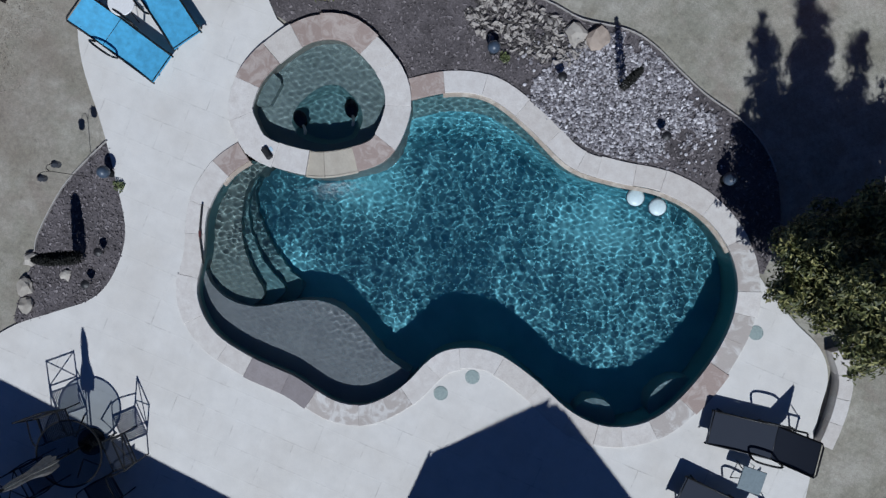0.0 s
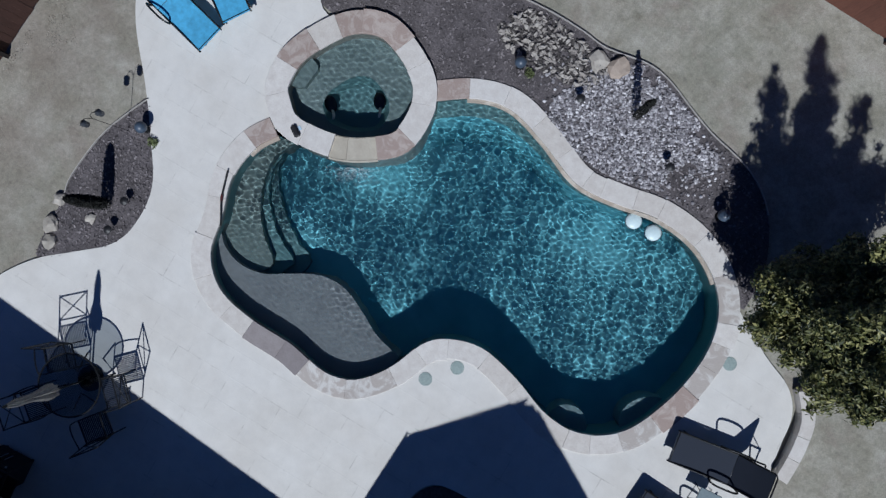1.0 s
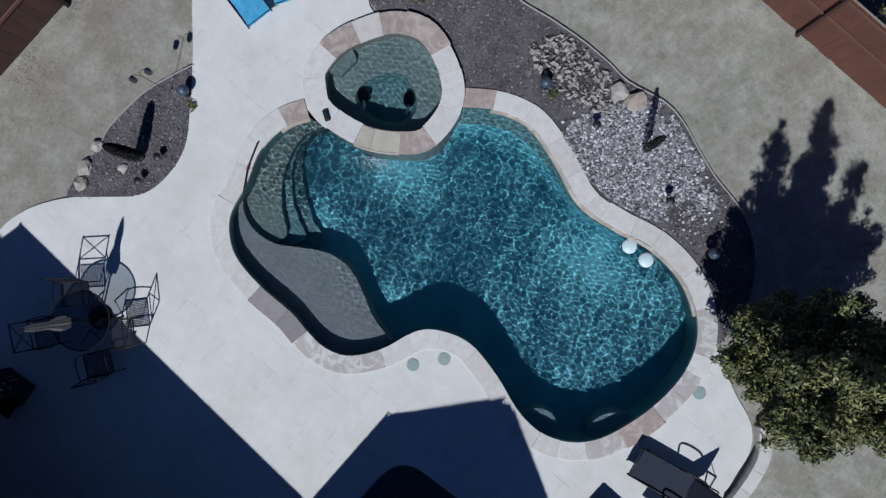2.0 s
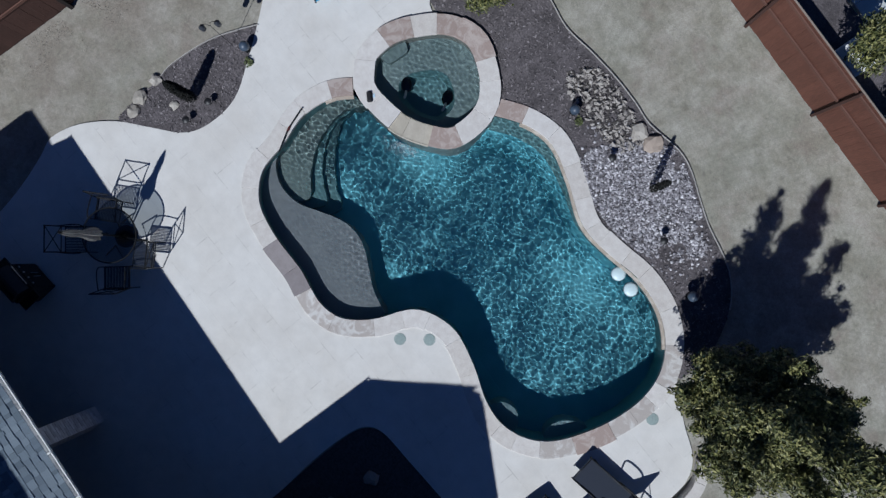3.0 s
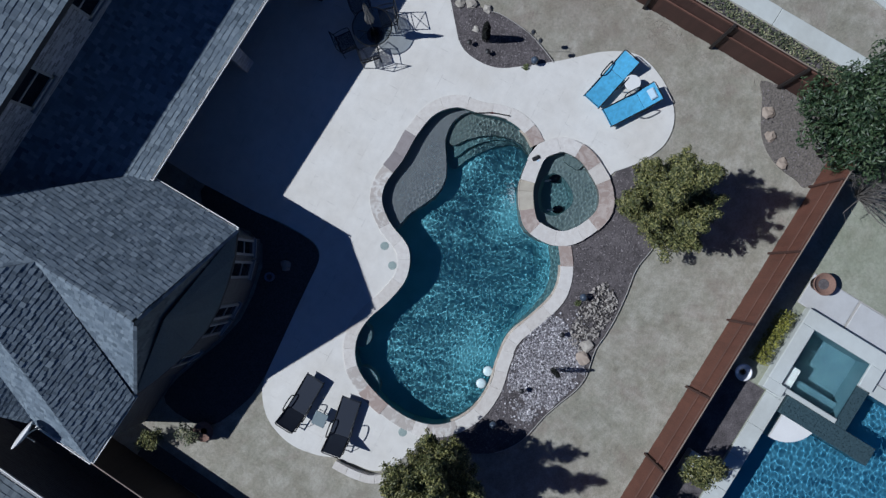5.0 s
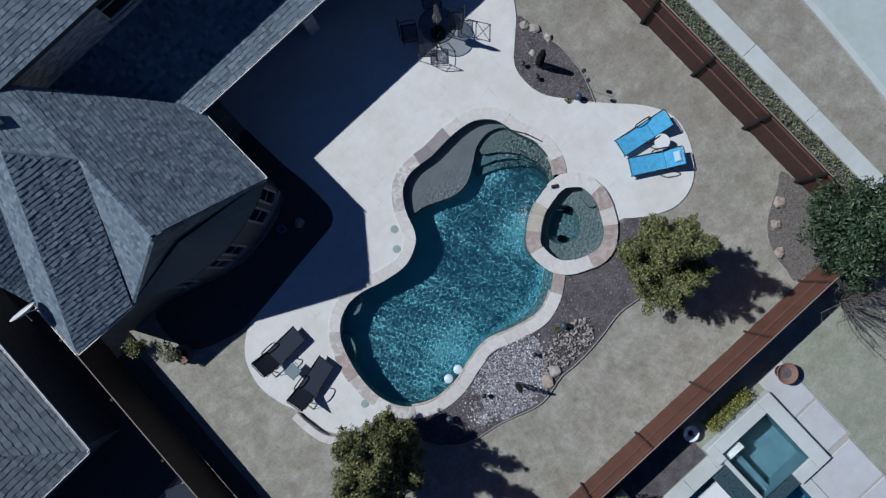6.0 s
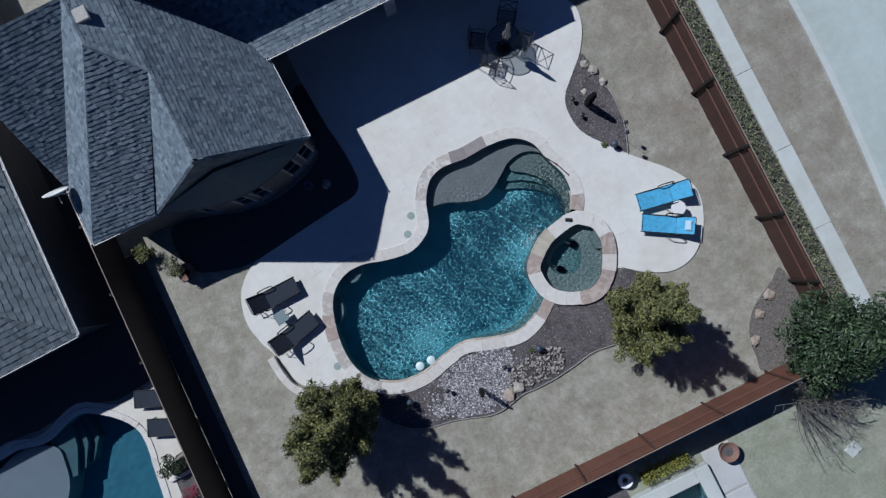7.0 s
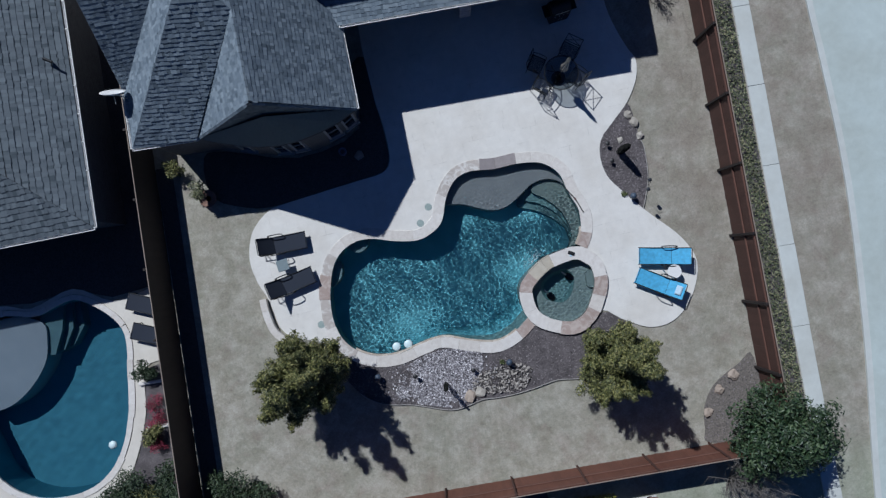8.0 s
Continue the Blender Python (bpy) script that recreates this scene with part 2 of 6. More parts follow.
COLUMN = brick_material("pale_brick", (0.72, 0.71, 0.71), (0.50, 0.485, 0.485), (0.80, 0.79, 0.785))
PINK = mottled_material("rose_flagstone", (0.50, 0.43, 0.39), (0.38, 0.30, 0.265))
GREY = stone_material("grey_flagstone", (0.27, 0.245, 0.25), (0.33, 0.30, 0.30))
LIPSTONE = mottled_material("tan_lip_stone", (0.56, 0.51, 0.44), (0.40, 0.345, 0.285))
OCHRE = stone_material("ochre_flagstone", (0.46, 0.42, 0.34), (0.52, 0.48, 0.40))
GLAZE = plain("slate_glaze", (0.16, 0.18, 0.27), 0.4, vary=0.3)
GROUT = plain("grout", (0.45, 0.43, 0.40), 0.9)
DARKMORTAR = plain("mortar", (0.20, 0.19, 0.185), 0.95)
MULCH = mulch_material()
OLDMULCH = plain("faded_mulch", (0.165, 0.147, 0.133), 0.95, vary=0.5, grain=16, bump=0.6)
CHIPS = bits_material("bark_chips", (0.05, 0.044, 0.045), (0.15, 0.132, 0.136), (0.29, 0.262, 0.268), (0.09, 0.078, 0.08))
GRAVEL = bits_material("pale_gravel", (0.06, 0.056, 0.062), (0.29, 0.275, 0.295), (0.56, 0.54, 0.565), (0.10, 0.093, 0.103), (0.86, 0.84, 0.86), (0.15, 0.14, 0.15), (0.36, 0.34, 0.355), (0.09, 0.083, 0.09))
RUBBLE = stone_material("tan_rubble", (0.37, 0.345, 0.315), (0.48, 0.45, 0.415), (0.26, 0.237, 0.222))
RUBBLEBITS = bits_material("tan_pebbles", (0.03, 0.027, 0.027), (0.10, 0.09, 0.085), (0.05, 0.045, 0.043))
PALEROCK = stone_material("pale_rock", (0.50, 0.47, 0.42), (0.40, 0.37, 0.32))
TANROCK = stone_material("tan_rock", (0.42, 0.35, 0.29), (0.38, 0.315, 0.26))
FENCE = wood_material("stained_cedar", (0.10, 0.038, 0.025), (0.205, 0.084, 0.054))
# same wood as FENCE, darker for the grazing sun on the street fence
CEDAR = wood_material("dim_cedar", (0.055, 0.025, 0.019), (0.10, 0.047, 0.035))
TOPEDGE = wood_material("weathered_edge", (0.24, 0.19, 0.155), (0.36, 0.30, 0.25))
# the same boards again, darkened for the alley fence's shaded face
SHADEBOARD = wood_material("shade_side_board", (0.028, 0.021, 0.018), (0.06, 0.045, 0.038))
# rails toned apart from the boards for sun on their upper faces
RAIL = wood_material("sunlit_rail", (0.115, 0.052, 0.037), (0.19, 0.093, 0.068))
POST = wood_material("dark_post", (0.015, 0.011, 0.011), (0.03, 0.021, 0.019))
GREYS = ((0.095, 0.128, 0.16), (0.235, 0.29, 0.34), (0.155, 0.20, 0.247), (0.28, 0.338, 0.388), (0.118, 0.155, 0.195), (0.205, 0.256, 0.308))
SHINGLE = shingle_material("grey_shingles", *GREYS)
SHINGLE_ONE = shingle_material("grey_shingle_tab", *GREYS, single=True)
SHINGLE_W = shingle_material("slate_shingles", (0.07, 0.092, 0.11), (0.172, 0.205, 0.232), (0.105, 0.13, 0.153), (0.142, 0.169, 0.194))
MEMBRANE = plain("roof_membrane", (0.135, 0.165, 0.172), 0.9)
# ground colour darkened to stand for deep shade
SHADESOIL = plain("shade_soil", (0.085, 0.077, 0.075), 0.95, vary=0.5, grain=22, bump=0.6)
TABLEGLASS = thin_glass("table_glass", (0.66, 0.69, 0.71))
TRIM = plain("grey_trim", (0.27, 0.285, 0.31), 0.6, vary=0.12)
PLASTER_S = plaster_material("grey_blue_plaster", (0.05, 0.12, 0.155), (0.08, 0.17, 0.20))
PLASTER_L = plaster_material("slate_plaster", (0.21, 0.25, 0.30), (0.25, 0.29, 0.34))
# the water's teal is put into this plaster, between shallow and deep
PLASTER_M = plaster_material("water_teal_plaster", (0.105, 0.215, 0.23), (0.15, 0.275, 0.285))
PALETILE = plain("pale_waterline_tile", (0.36, 0.345, 0.31), 0.4, vary=0.35, grain=14)
SPAPL = plaster_material("pale_sand_plaster", (0.165, 0.225, 0.225), (0.25, 0.315, 0.31))
DECK_W = concrete_material("warm_concrete", (0.70, 0.665, 0.60), False)
FLOAT = plain("pale_cyan_plastic", (0.66, 0.80, 0.82), 0.4, vary=0.06)
UNDERLAY = plain("roof_felt", (0.045, 0.046, 0.05), 0.95)
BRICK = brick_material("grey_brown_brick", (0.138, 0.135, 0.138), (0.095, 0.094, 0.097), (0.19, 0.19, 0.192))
WHITE = plain("white_paint", (0.80, 0.80, 0.79), 0.5, vary=0.08)
METALDARK = plain("dark_metal", (0.02, 0.021, 0.023), 0.45, 0.6)
BLACK = plain("black_plastic", (0.018, 0.018, 0.02), 0.5)
SLINGBLUE = plain("blue_sling", (0.095, 0.41, 0.68), 0.8, vary=0.22, grain=9)
SLINGDARK = plain("charcoal_sling", (0.019, 0.026, 0.044), 0.85, vary=0.2, grain=120)
GLASSDARK = plain("dark_glass", (0.012, 0.014, 0.018), 0.08, vary=0.1, bump=0.0)
# deep water's blue is put into these pool plasters
PLASTER = plaster_material("deep_water_plaster", (0.11, 0.37, 0.452), (0.194, 0.535, 0.62))
PLASTER_A = plaster_material("azure_plaster", (0.055, 0.25, 0.385), (0.105, 0.35, 0.50))
PLASTER_W = plaster_material("deep_blue_plaster", (0.026, 0.168, 0.255), (0.037, 0.205, 0.298))
LEDGE = plaster_material("grey_plaster", (0.21, 0.22, 0.235), (0.27, 0.28, 0.29))
SEATPL = plaster_material("pale_plaster", (0.17, 0.25, 0.27), (0.23, 0.31, 0.33))
# paler plaster stands for shallower water over the top step
STEPPL = plaster_material("shallow_water_plaster", (0.14, 0.19, 0.185), (0.21, 0.26, 0.245))
WATER = water_material("water", (0.90, 0.97, 0.98))
TILE = plain("waterline_tile", (0.05, 0.085, 0.10), 0.3, vary=0.4, grain=18)
BARK = plain("bark", (0.10, 0.085, 0.07), 0.95, vary=0.4, grain=18, bump=0.6)
LEAF = leaf_material("olive_leaves", (0.03, 0.042, 0.012), (0.126, 0.138, 0.04), (0.37, 0.348, 0.13))
LEAFGLOSS = leaf_material("glossy_leaves", (0.012, 0.03, 0.012), (0.034, 0.07, 0.028), (0.105, 0.148, 0.068), 0.5)
LEAFDARK = leaf_material("dark_leaves", (0.012, 0.028, 0.012), (0.034, 0.064, 0.027), (0.095, 0.13, 0.062))
LEAFYELLOW = leaf_material("yellow_green_leaves", (0.12, 0.13, 0.02), (0.25, 0.25, 0.04), (0.40, 0.38, 0.08))
LEAFROSETTE = leaf_material("rosette_leaves", (0.07, 0.09, 0.03), (0.14, 0.17, 0.06), (0.24, 0.27, 0.12))
LEAFGREY = leaf_material("groundcover_leaves", (0.07, 0.095, 0.05), (0.17, 0.195, 0.10), (0.40, 0.38, 0.22))
BLOOM = leaf_material("magenta_blooms", (0.22, 0.02, 0.05), (0.42, 0.04, 0.10), (0.10, 0.07, 0.04))
LEAFDEEP = leaf_material("deep_leaves", (0.006, 0.007, 0.006), (0.012, 0.013, 0.011), (0.022, 0.022, 0.018), 0.95)
TWIG = plain("bare_twigs", (0.17, 0.155, 0.14), 0.95)
TERRACOTTA = plain("terracotta", (0.25, 0.15, 0.115), 0.85, vary=0.3)
LID = plain("lid_plastic", (0.30, 0.37, 0.355), 0.6, vary=0.25)
SILVER = plain("galvanised_steel", (0.55, 0.56, 0.57), 0.35, 0.9, vary=0.15)


# ---- building helpers ----


def mesh_of(name, verts, faces, material, smooth=False):
    me = bpy.data.meshes.new(name)
    me.from_pydata([tuple(v) for v in verts], [], faces)
    me.materials.append(material)
    if smooth:
        me.polygons.foreach_set("use_smooth", [True] * len(me.polygons))
    me.update()
    return me


def part(name, me, parent, label="", at=None):
    """Links mesh data as one object under a thing or a part."""
    ob = new(name, me)
    ob.parent = parent
    if at is not None:
        ob.matrix_basis = at
    if label:
        ob["label"] = label
    return ob


def thing(name, label, category, at=None, group=""):
    ob = new(name)
    ob.empty_display_size = 0.1
    if at is not None:
        ob.matrix_basis = at
    return tagged(ob, label, category, group)


def setting(name, me, label, category):
    return tagged(new(name, me), label, category, kind="structure")


def curve(points, closed=True, per=6):
    """A smooth line through plan points (Catmull-Rom)."""
    n, out = len(points), []
    P = [Vector((*p, 0)) if len(p) == 2 else Vector(p) for p in points]
    spans = n if closed else n - 1
    for i in range(spans):
        a, b, c, d = (P[(i + k) % n] if closed else P[min(max(i + k, 0), n - 1)] for k in (-1, 0, 1, 2))
        for s in range(per):
            t = s / per
            out.append(0.5 * (2 * b + (c - a) * t + (2 * a - 5 * b + 4 * c - d) * t * t + (3 * b - a - 3 * c + d) * t ** 3))
    if not closed:
        out.append(P[-1])
    return out


def area(line):
    return sum(a.x * b.y - b.x * a.y for a, b in zip(line, line[1:] + line[:1])) / 2


def offset(line, d, closed=True):
    """The line moved d to its right (outwards for a line that runs counter-clockwise)."""
    out, n = [], len(line)
    for i, p in enumerate(line):
        a, b = (line[i - 1], line[(i + 1) % n]) if closed else (line[max(i - 1, 0)], line[min(i + 1, n - 1)])
        w = (b - a).to_2d().normalized()
        out.append(Vector((p.x + w.y * d, p.y - w.x * d, p.z)))
    return out


def inside(x, y, line):
    hit, j = False, len(line) - 1
    for i in range(len(line)):
        a, b = line[i], line[j]
        if (a.y > y) != (b.y > y) and x < (b.x - a.x) * (y - a.y) / (b.y - a.y) + a.x:
            hit = not hit
        j = i
    return hit


def sheet(rings, z):
    """Vertices and triangles of a flat sheet: an outline and its holes."""
    flat = [[Vector((p.x, p.y, 0)) for p in r] for r in rings]
    verts = [Vector((p.x, p.y, z)) for r in flat for p in r]
    tris = [tuple(t) for t in geometry.tessellate_polygon(flat)]
    fixed = []
    for a, b, c in tris:
        up = (verts[b] - verts[a]).cross(verts[c] - verts[a]).z
        fixed.append((a, b, c) if up > 0 else (a, c, b))
    return verts, fixed


def prism(line, top, bottom):
    """A solid standing on a plan outline."""
    line = line if area(line) > 0 else line[::-1]
    v, f = sheet([line], top)
    n = len(line)
    v += [Vector((p.x, p.y, bottom)) for p in line]
    f += [((i + 1) % n, i, n + i, n + (i + 1) % n) for i in range(n)]
    return v, f


def joined(*solids):
    verts, faces = [], []
    for v, f in solids:
        k = len(verts)
        verts += list(v)
        faces += [tuple(i + k for i in q) for q in f]
    return verts, faces


def moved(solid, m):
    v, f = solid
    return [m @ Vector(p) for p in v], f


def box(x0, x1, y0, y1, z0, z1, bevel=0.0):
    """A box, its upright and upper edges chamfered."""
    if bevel <= 0:
        v = [Vector((x, y, z)) for z in (z0, z1) for y in (y0, y1) for x in (x0, x1)]
        return v, [(0, 2, 3, 1), (4, 5, 7, 6), (0, 1, 5, 4), (1, 3, 7, 5), (3, 2, 6, 7), (2, 0, 4, 6)]
    b = min(bevel, (x1 - x0) / 3, (y1 - y0) / 3, (z1 - z0) / 2)
    def ring(i, z):
        c = i + b * 0.6
        return [Vector(p) for p in ((x0 + c, y0 + i, z), (x1 - c, y0 + i, z), (x1 - i, y0 + c, z), (x1 - i, y1 - c, z), (x1 - c, y1 - i, z), (x0 + c, y1 - i, z), (x0 + i, y1 - c, z), (x0 + i, y0 + c, z))]
    v = ring(0, z0) + ring(0, z1 - b) + ring(b, z1)
    f = [tuple(range(7, -1, -1)), tuple(range(16, 24))]
    for k in (0, 8):
        f += [(k + i, k + (i + 1) % 8, k + 8 + (i + 1) % 8, k + 8 + i) for i in range(8)]
    return v, f


def lathe(profile, sides=20):
    """A turned shape from (radius, height) pairs."""
    v, f = [], []
    for r, z in profile:
        v += [Vector((r * math.cos(2 * math.pi * i / sides), r * math.sin(2 * math.pi * i / sides), z)) for i in range(sides)]
    for k in range(len(profile) - 1):
        f += [(k * sides + i, k * sides + (i + 1) % sides, (k + 1) * sides + (i + 1) % sides, (k + 1) * sides + i) for i in range(sides)]
    f += [tuple(range(sides - 1, -1, -1)), tuple(range((len(profile) - 1) * sides, len(profile) * sides))]
    return v, f


def tube(points, radius, sides=8, taper=None):
    """A round bar along a line of points."""
    P = [Vector(p) for p in points]
    v, f, n = [], [], len(P)
    for i, p in enumerate(P):
        w = (P[min(i + 1, n - 1)] - P[max(i - 1, 0)]).normalized()
        s = w.cross(Vector((0, 0, 1)) if abs(w.z) < 0.9 else Vector((1, 0, 0))).normalized()
        u = s.cross(w)
        r = radius if taper is None else radius + (taper - radius) * i / (n - 1)
        v += [p + r * (math.cos(2 * math.pi * k / sides) * s + math.sin(2 * math.pi * k / sides) * u) for k in range(sides)]
    for i in range(n - 1):
        f += [(i * sides + k, (i + 1) * sides + k, (i + 1) * sides + (k + 1) % sides, i * sides + (k + 1) % sides) for k in range(sides)]
    f += [tuple(range(sides)), tuple(range(n * sides - 1, (n - 1) * sides - 1, -1))]
    return v, f


def rock(r, seed, squash=0.6, detail=2, rough=0.45):
    """A weathered stone, flattened and uneven."""
    bm = bmesh.new()
    bmesh.ops.create_icosphere(bm, subdivisions=detail, radius=1)
    for q in bm.verts:
        d = noise.noise(q.co * 1.1 + Vector((seed * 3.7, seed, 0))) * rough + noise.noise(q.co * 2.7 + Vector((0, seed * 2.3, 5))) * rough * 0.36
        q.co *= r * (1 + d)
        q.co.z *= squash
    v, f = [q.co.copy() for q in bm.verts], [tuple(q.index for q in g.verts) for g in bm.faces]
    bm.free()
    return v, f


def along(line, closed=True):
    """Running lengths of a line."""
    total, out = 0.0, [0.0]
    pts = line + line[:1] if closed else line
    for a, b in zip(pts, pts[1:]):
        total += (b - a).length
        out.append(total)
    return out


def at_length(line, runs, s, closed=True):
    pts = line + line[:1] if closed else line
    s = s % runs[-1] if closed else min(max(s, 0), runs[-1])
    i = int(np.searchsorted(runs, s, side="right")) - 1
    i = min(max(i, 0), len(pts) - 2)
    t = (s - runs[i]) / max(1e-9, runs[i + 1] - runs[i])
    return pts[i].lerp(pts[i + 1], t), (pts[i + 1] - pts[i]).normalized()


# ---- plan of the garden ----
POOL = curve([(2.37, -1.99), (1.73, -2.47), (1.02, -2.68), (0.12, -2.5), (-0.84, -2.19), (-1.71, -2.3), (-2.52, -2.5), (-3.4, -2.45),
              (-4.15, -2.07), (-4.62, -1.44), (-4.78, -0.59), (-4.66, 0.4), (-4.32, 1.29), (-3.66, 1.82), (-2.88, 1.89), (-2.01, 1.65),
              (-1.2, 1.54), (-0.59, 1.73), (-0.18, 2.1), (0.09, 2.87), (0.55, 3.5), (1.15, 3.73), (2.03, 3.65), (2.97, 3.69),
              (3.82, 3.56), (4.4, 3.07), (4.62, 2.33), (4.9, 1.54), (4.85, 0.81), (4.6, 0.34)], closed=False)[::-1]
SPA_OUT = curve([(5.37, -0.46), (5.4, -1.26), (4.98, -2.2), (4.45, -2.69), (3.76, -2.84), (2.78, -2.47), (2.27, -1.85), (2.22, -0.89),
                 (2.74, -0.29), (3.48, 0.13), (4.48, 0.27), (5.06, -0.05)])[::-1]
# the basin with its spa: pool line and the spa's far side
def round_spa(line, lo, hi):
    """The spa's points between two bearings, in degrees from its middle, counter-clockwise."""
    turn = lambda p: (math.degrees(math.atan2(p.y + 1.3, p.x - 3.8)) - lo) % 360
    return sorted([p for p in line if turn(p) < hi - lo], key=turn)


BASIN = POOL + round_spa(SPA_OUT, 210, 420)
SPA_IN = offset(SPA_OUT, -0.44)
WATER_Z, SPA_Z = -0.10, 0.02
DECK_EAST = [(7.18, 10.47), (7.16, 9.56), (7.21, 8.74), (7.44, 7.87), (7.73, 7.14), (7.93, 6.7), (7.8, 6.0), (7.34, 5.23), (6.7, 4.6), (6.17, 4.05), (6.0, 3.45), (6.13, 2.64), (6.72, 1.83), (7.42, 1.01), (8.3, 0.08),
             (8.76, -0.75), (8.73, -1.48), (8.31, -2.35), (7.63, -2.97), (6.77, -3.11), (5.89, -2.73), (5.25, -2.24)]
DECK_WEST = [(-4.3, -2.2), (-4.86, -1.85), (-5.68, -1.45), (-6.35, -1.2), (-6.72, -0.8), (-6.87, -0.2), (-7.02, 0.4), (-7.28, 1.0), (-7.43, 1.75), (-7.33, 2.45), (-7.08, 2.98),
             (-6.63, 3.42), (-6.15, 3.64), (-5.16, 3.78), (-3.96, 3.94), (-2.92, 4.07), (-2.05, 4.2), (-1.72, 4.52), (-1.66, 5.1), (-1.71, 5.92), (-1.85, 6.8)]


def inside_all(gx, gy, line):
    """Which of many plan points lie inside an outline."""
    hit, j = np.zeros(gx.shape, bool), len(line) - 1
    for i in range(len(line)):
        a, b = line[i], line[j]
        if a.y != b.y:
            hit ^= ((a.y > gy) != (b.y > gy)) & (gx < (b.x - a.x) * (gy - a.y) / (b.y - a.y) + a.x)
        j = i
    return hit


def wave_sheet(line, z, cell, height, short=0.13, spread=0.34, calm=None):
    """Water: a fine grid over a plan outline, raised into small crossing ripples."""
    xs, ys = [p.x for p in line], [p.y for p in line]
    x0, y0, nx, ny = min(xs) - cell, min(ys) - cell, int((max(xs) - min(xs)) / cell) + 3, int((max(ys) - min(ys)) / cell) + 3
    gx, gy = np.meshgrid(x0 + cell * np.arange(nx), y0 + cell * np.arange(ny))
    r = np.random.RandomState(5)
    gz = np.zeros_like(gx)
    for n in range(54):
        length = short + spread * r.rand() ** 1.5
        # waves from all sides, a third of them in two crossing trains
        turn, phase = (r.rand() * 2 * math.pi if n % 3 else 0.47 + (n // 3 % 2) * 1.571 + 0.4 * r.randn()), r.rand() * 7
        gz += length ** 1.1 * np.sin(2 * math.pi / length * (gx * math.cos(turn) + gy * math.sin(turn)) + phase + 0.9 * np.sin(gx * 1.3 + n) + 0.9 * np.cos(gy * 1.1 + 2 * n))
    # calmer and livelier patches
    gz *= 0.92 + 0.07 * np.sin(gx * 0.9 + 0.6 * np.sin(gy * 1.7) + 2.4) * np.cos(gy * 1.1 + 0.5 * np.sin(gx * 2.1)) + 0.04 * np.sin(gx * 2.7 + gy * 1.9)
    gz *= height / gz.std()
    if calm:
        gz *= calm(gx, gy)
    ok = inside_all(gx, gy, offset(line, 0.06))
    verts = np.stack([gx, gy, z + gz], -1).reshape(-1, 3)
    quad = ok[:-1, :-1] | ok[:-1, 1:] | ok[1:, :-1] | ok[1:, 1:]
    jj, ii = np.nonzero(quad)
    faces = np.stack([jj * nx + ii, jj * nx + ii + 1, (jj + 1) * nx + ii + 1, (jj + 1) * nx + ii], -1)
    used, back = np.unique(faces, return_inverse=True)
    return verts[used].tolist(), [tuple(f) for f in back.reshape(-1, 4).tolist()]


def build_ground():
    far = [Vector((x, y, 0)) for x, y in ((-900, -900), (900, -900), (900, 900), (-900, 900))]
    # neighbouring basins are cut out too
    holes = [offset(BASIN, 0.05), NB_WEST_POOL, NB_SOUTH_POOL]
    v, f = sheet([far] + holes, -0.05)
    setting("ground", mesh_of("ground", v, f, GRASS), "dry dormant lawn, tan with faint green patches", "lawn")


def build_deck():
    east, west = curve(DECK_EAST, False, 5), curve(DECK_WEST, False, 5)
    edge = offset(POOL, 0.12, False)
    back = [Vector((x, y, 0)) for x, y in ((-2.0, 8.9), (-2.0, 13.0), (7.19, 13.0))]
    cut = min(range(len(POOL)), key=lambda i: (POOL[i] - Vector((-4.15, -2.07, 0))).length)
    spa = round_spa(offset(SPA_OUT, -0.1), -38, 62)
    line = west + back + east + spa + edge[:cut]
    v, f = prism(line, 0.0, -0.14)
    setting("pavement", mesh_of("pavement", v, f, DECK), "pale stamped concrete pool deck with faint ashlar joints", "patio")


NB_WEST_POOL = curve([(-12.45, -0.02), (-12.56, -1.5), (-12.74, -2.8), (-13.12, -4.0), (-13.8, -4.98), (-14.9, -5.52), (-16.5, -5.46), (-17.8, -4.6), (-18.45, -2.9), (-18.9, -1.2), (-18.4, 0.9), (-16.96, 1.4), (-15.6, 1.2), (-14.15, 1.56), (-13.05, 0.9)], per=4)
NB_SOUTH_POOL = [Vector((x, y, 0)) for x, y in ((4.3, -9.86), (4.3, -12.2), (3.5, -12.2), (3.5, -19.0), (-9.0, -19.0), (-9.0, -10.3), (2.25, -10.1), (2.25, -9.86))]
build_ground()
build_deck()


# ---- the pool ----
def wall_band(line, top, bottom, closed=True):
    n = len(line)
    v = [Vector((p.x, p.y, top)) for p in line] + [Vector((p.x, p.y, bottom)) for p in line]
    return v, [(i, (i + 1) % n, n + (i + 1) % n, n + i) for i in range(n if closed else n - 1)]


def floor_grid(line, depth):
    """A pool floor that follows depth(x, y)."""
    v, f = sheet([line], 0)
    bm = bmesh.new()
    vs = [bm.verts.new(p) for p in v]
    for t in f:
        bm.faces.new([vs[i] for i in t])
    bmesh.ops.subdivide_edges(bm, edges=[e for e in bm.edges if e.calc_length() > 0.9], cuts=2, use_grid_fill=True)
    for q in bm.verts:
        q.co.z = depth(q.co.x, q.co.y)
    bmesh.ops.triangulate(bm, faces=bm.faces)
    v, f = [q.co.copy() for q in bm.verts], [tuple(q.index for q in g.verts) for g in bm.faces]
    bm.free()
    return v, f


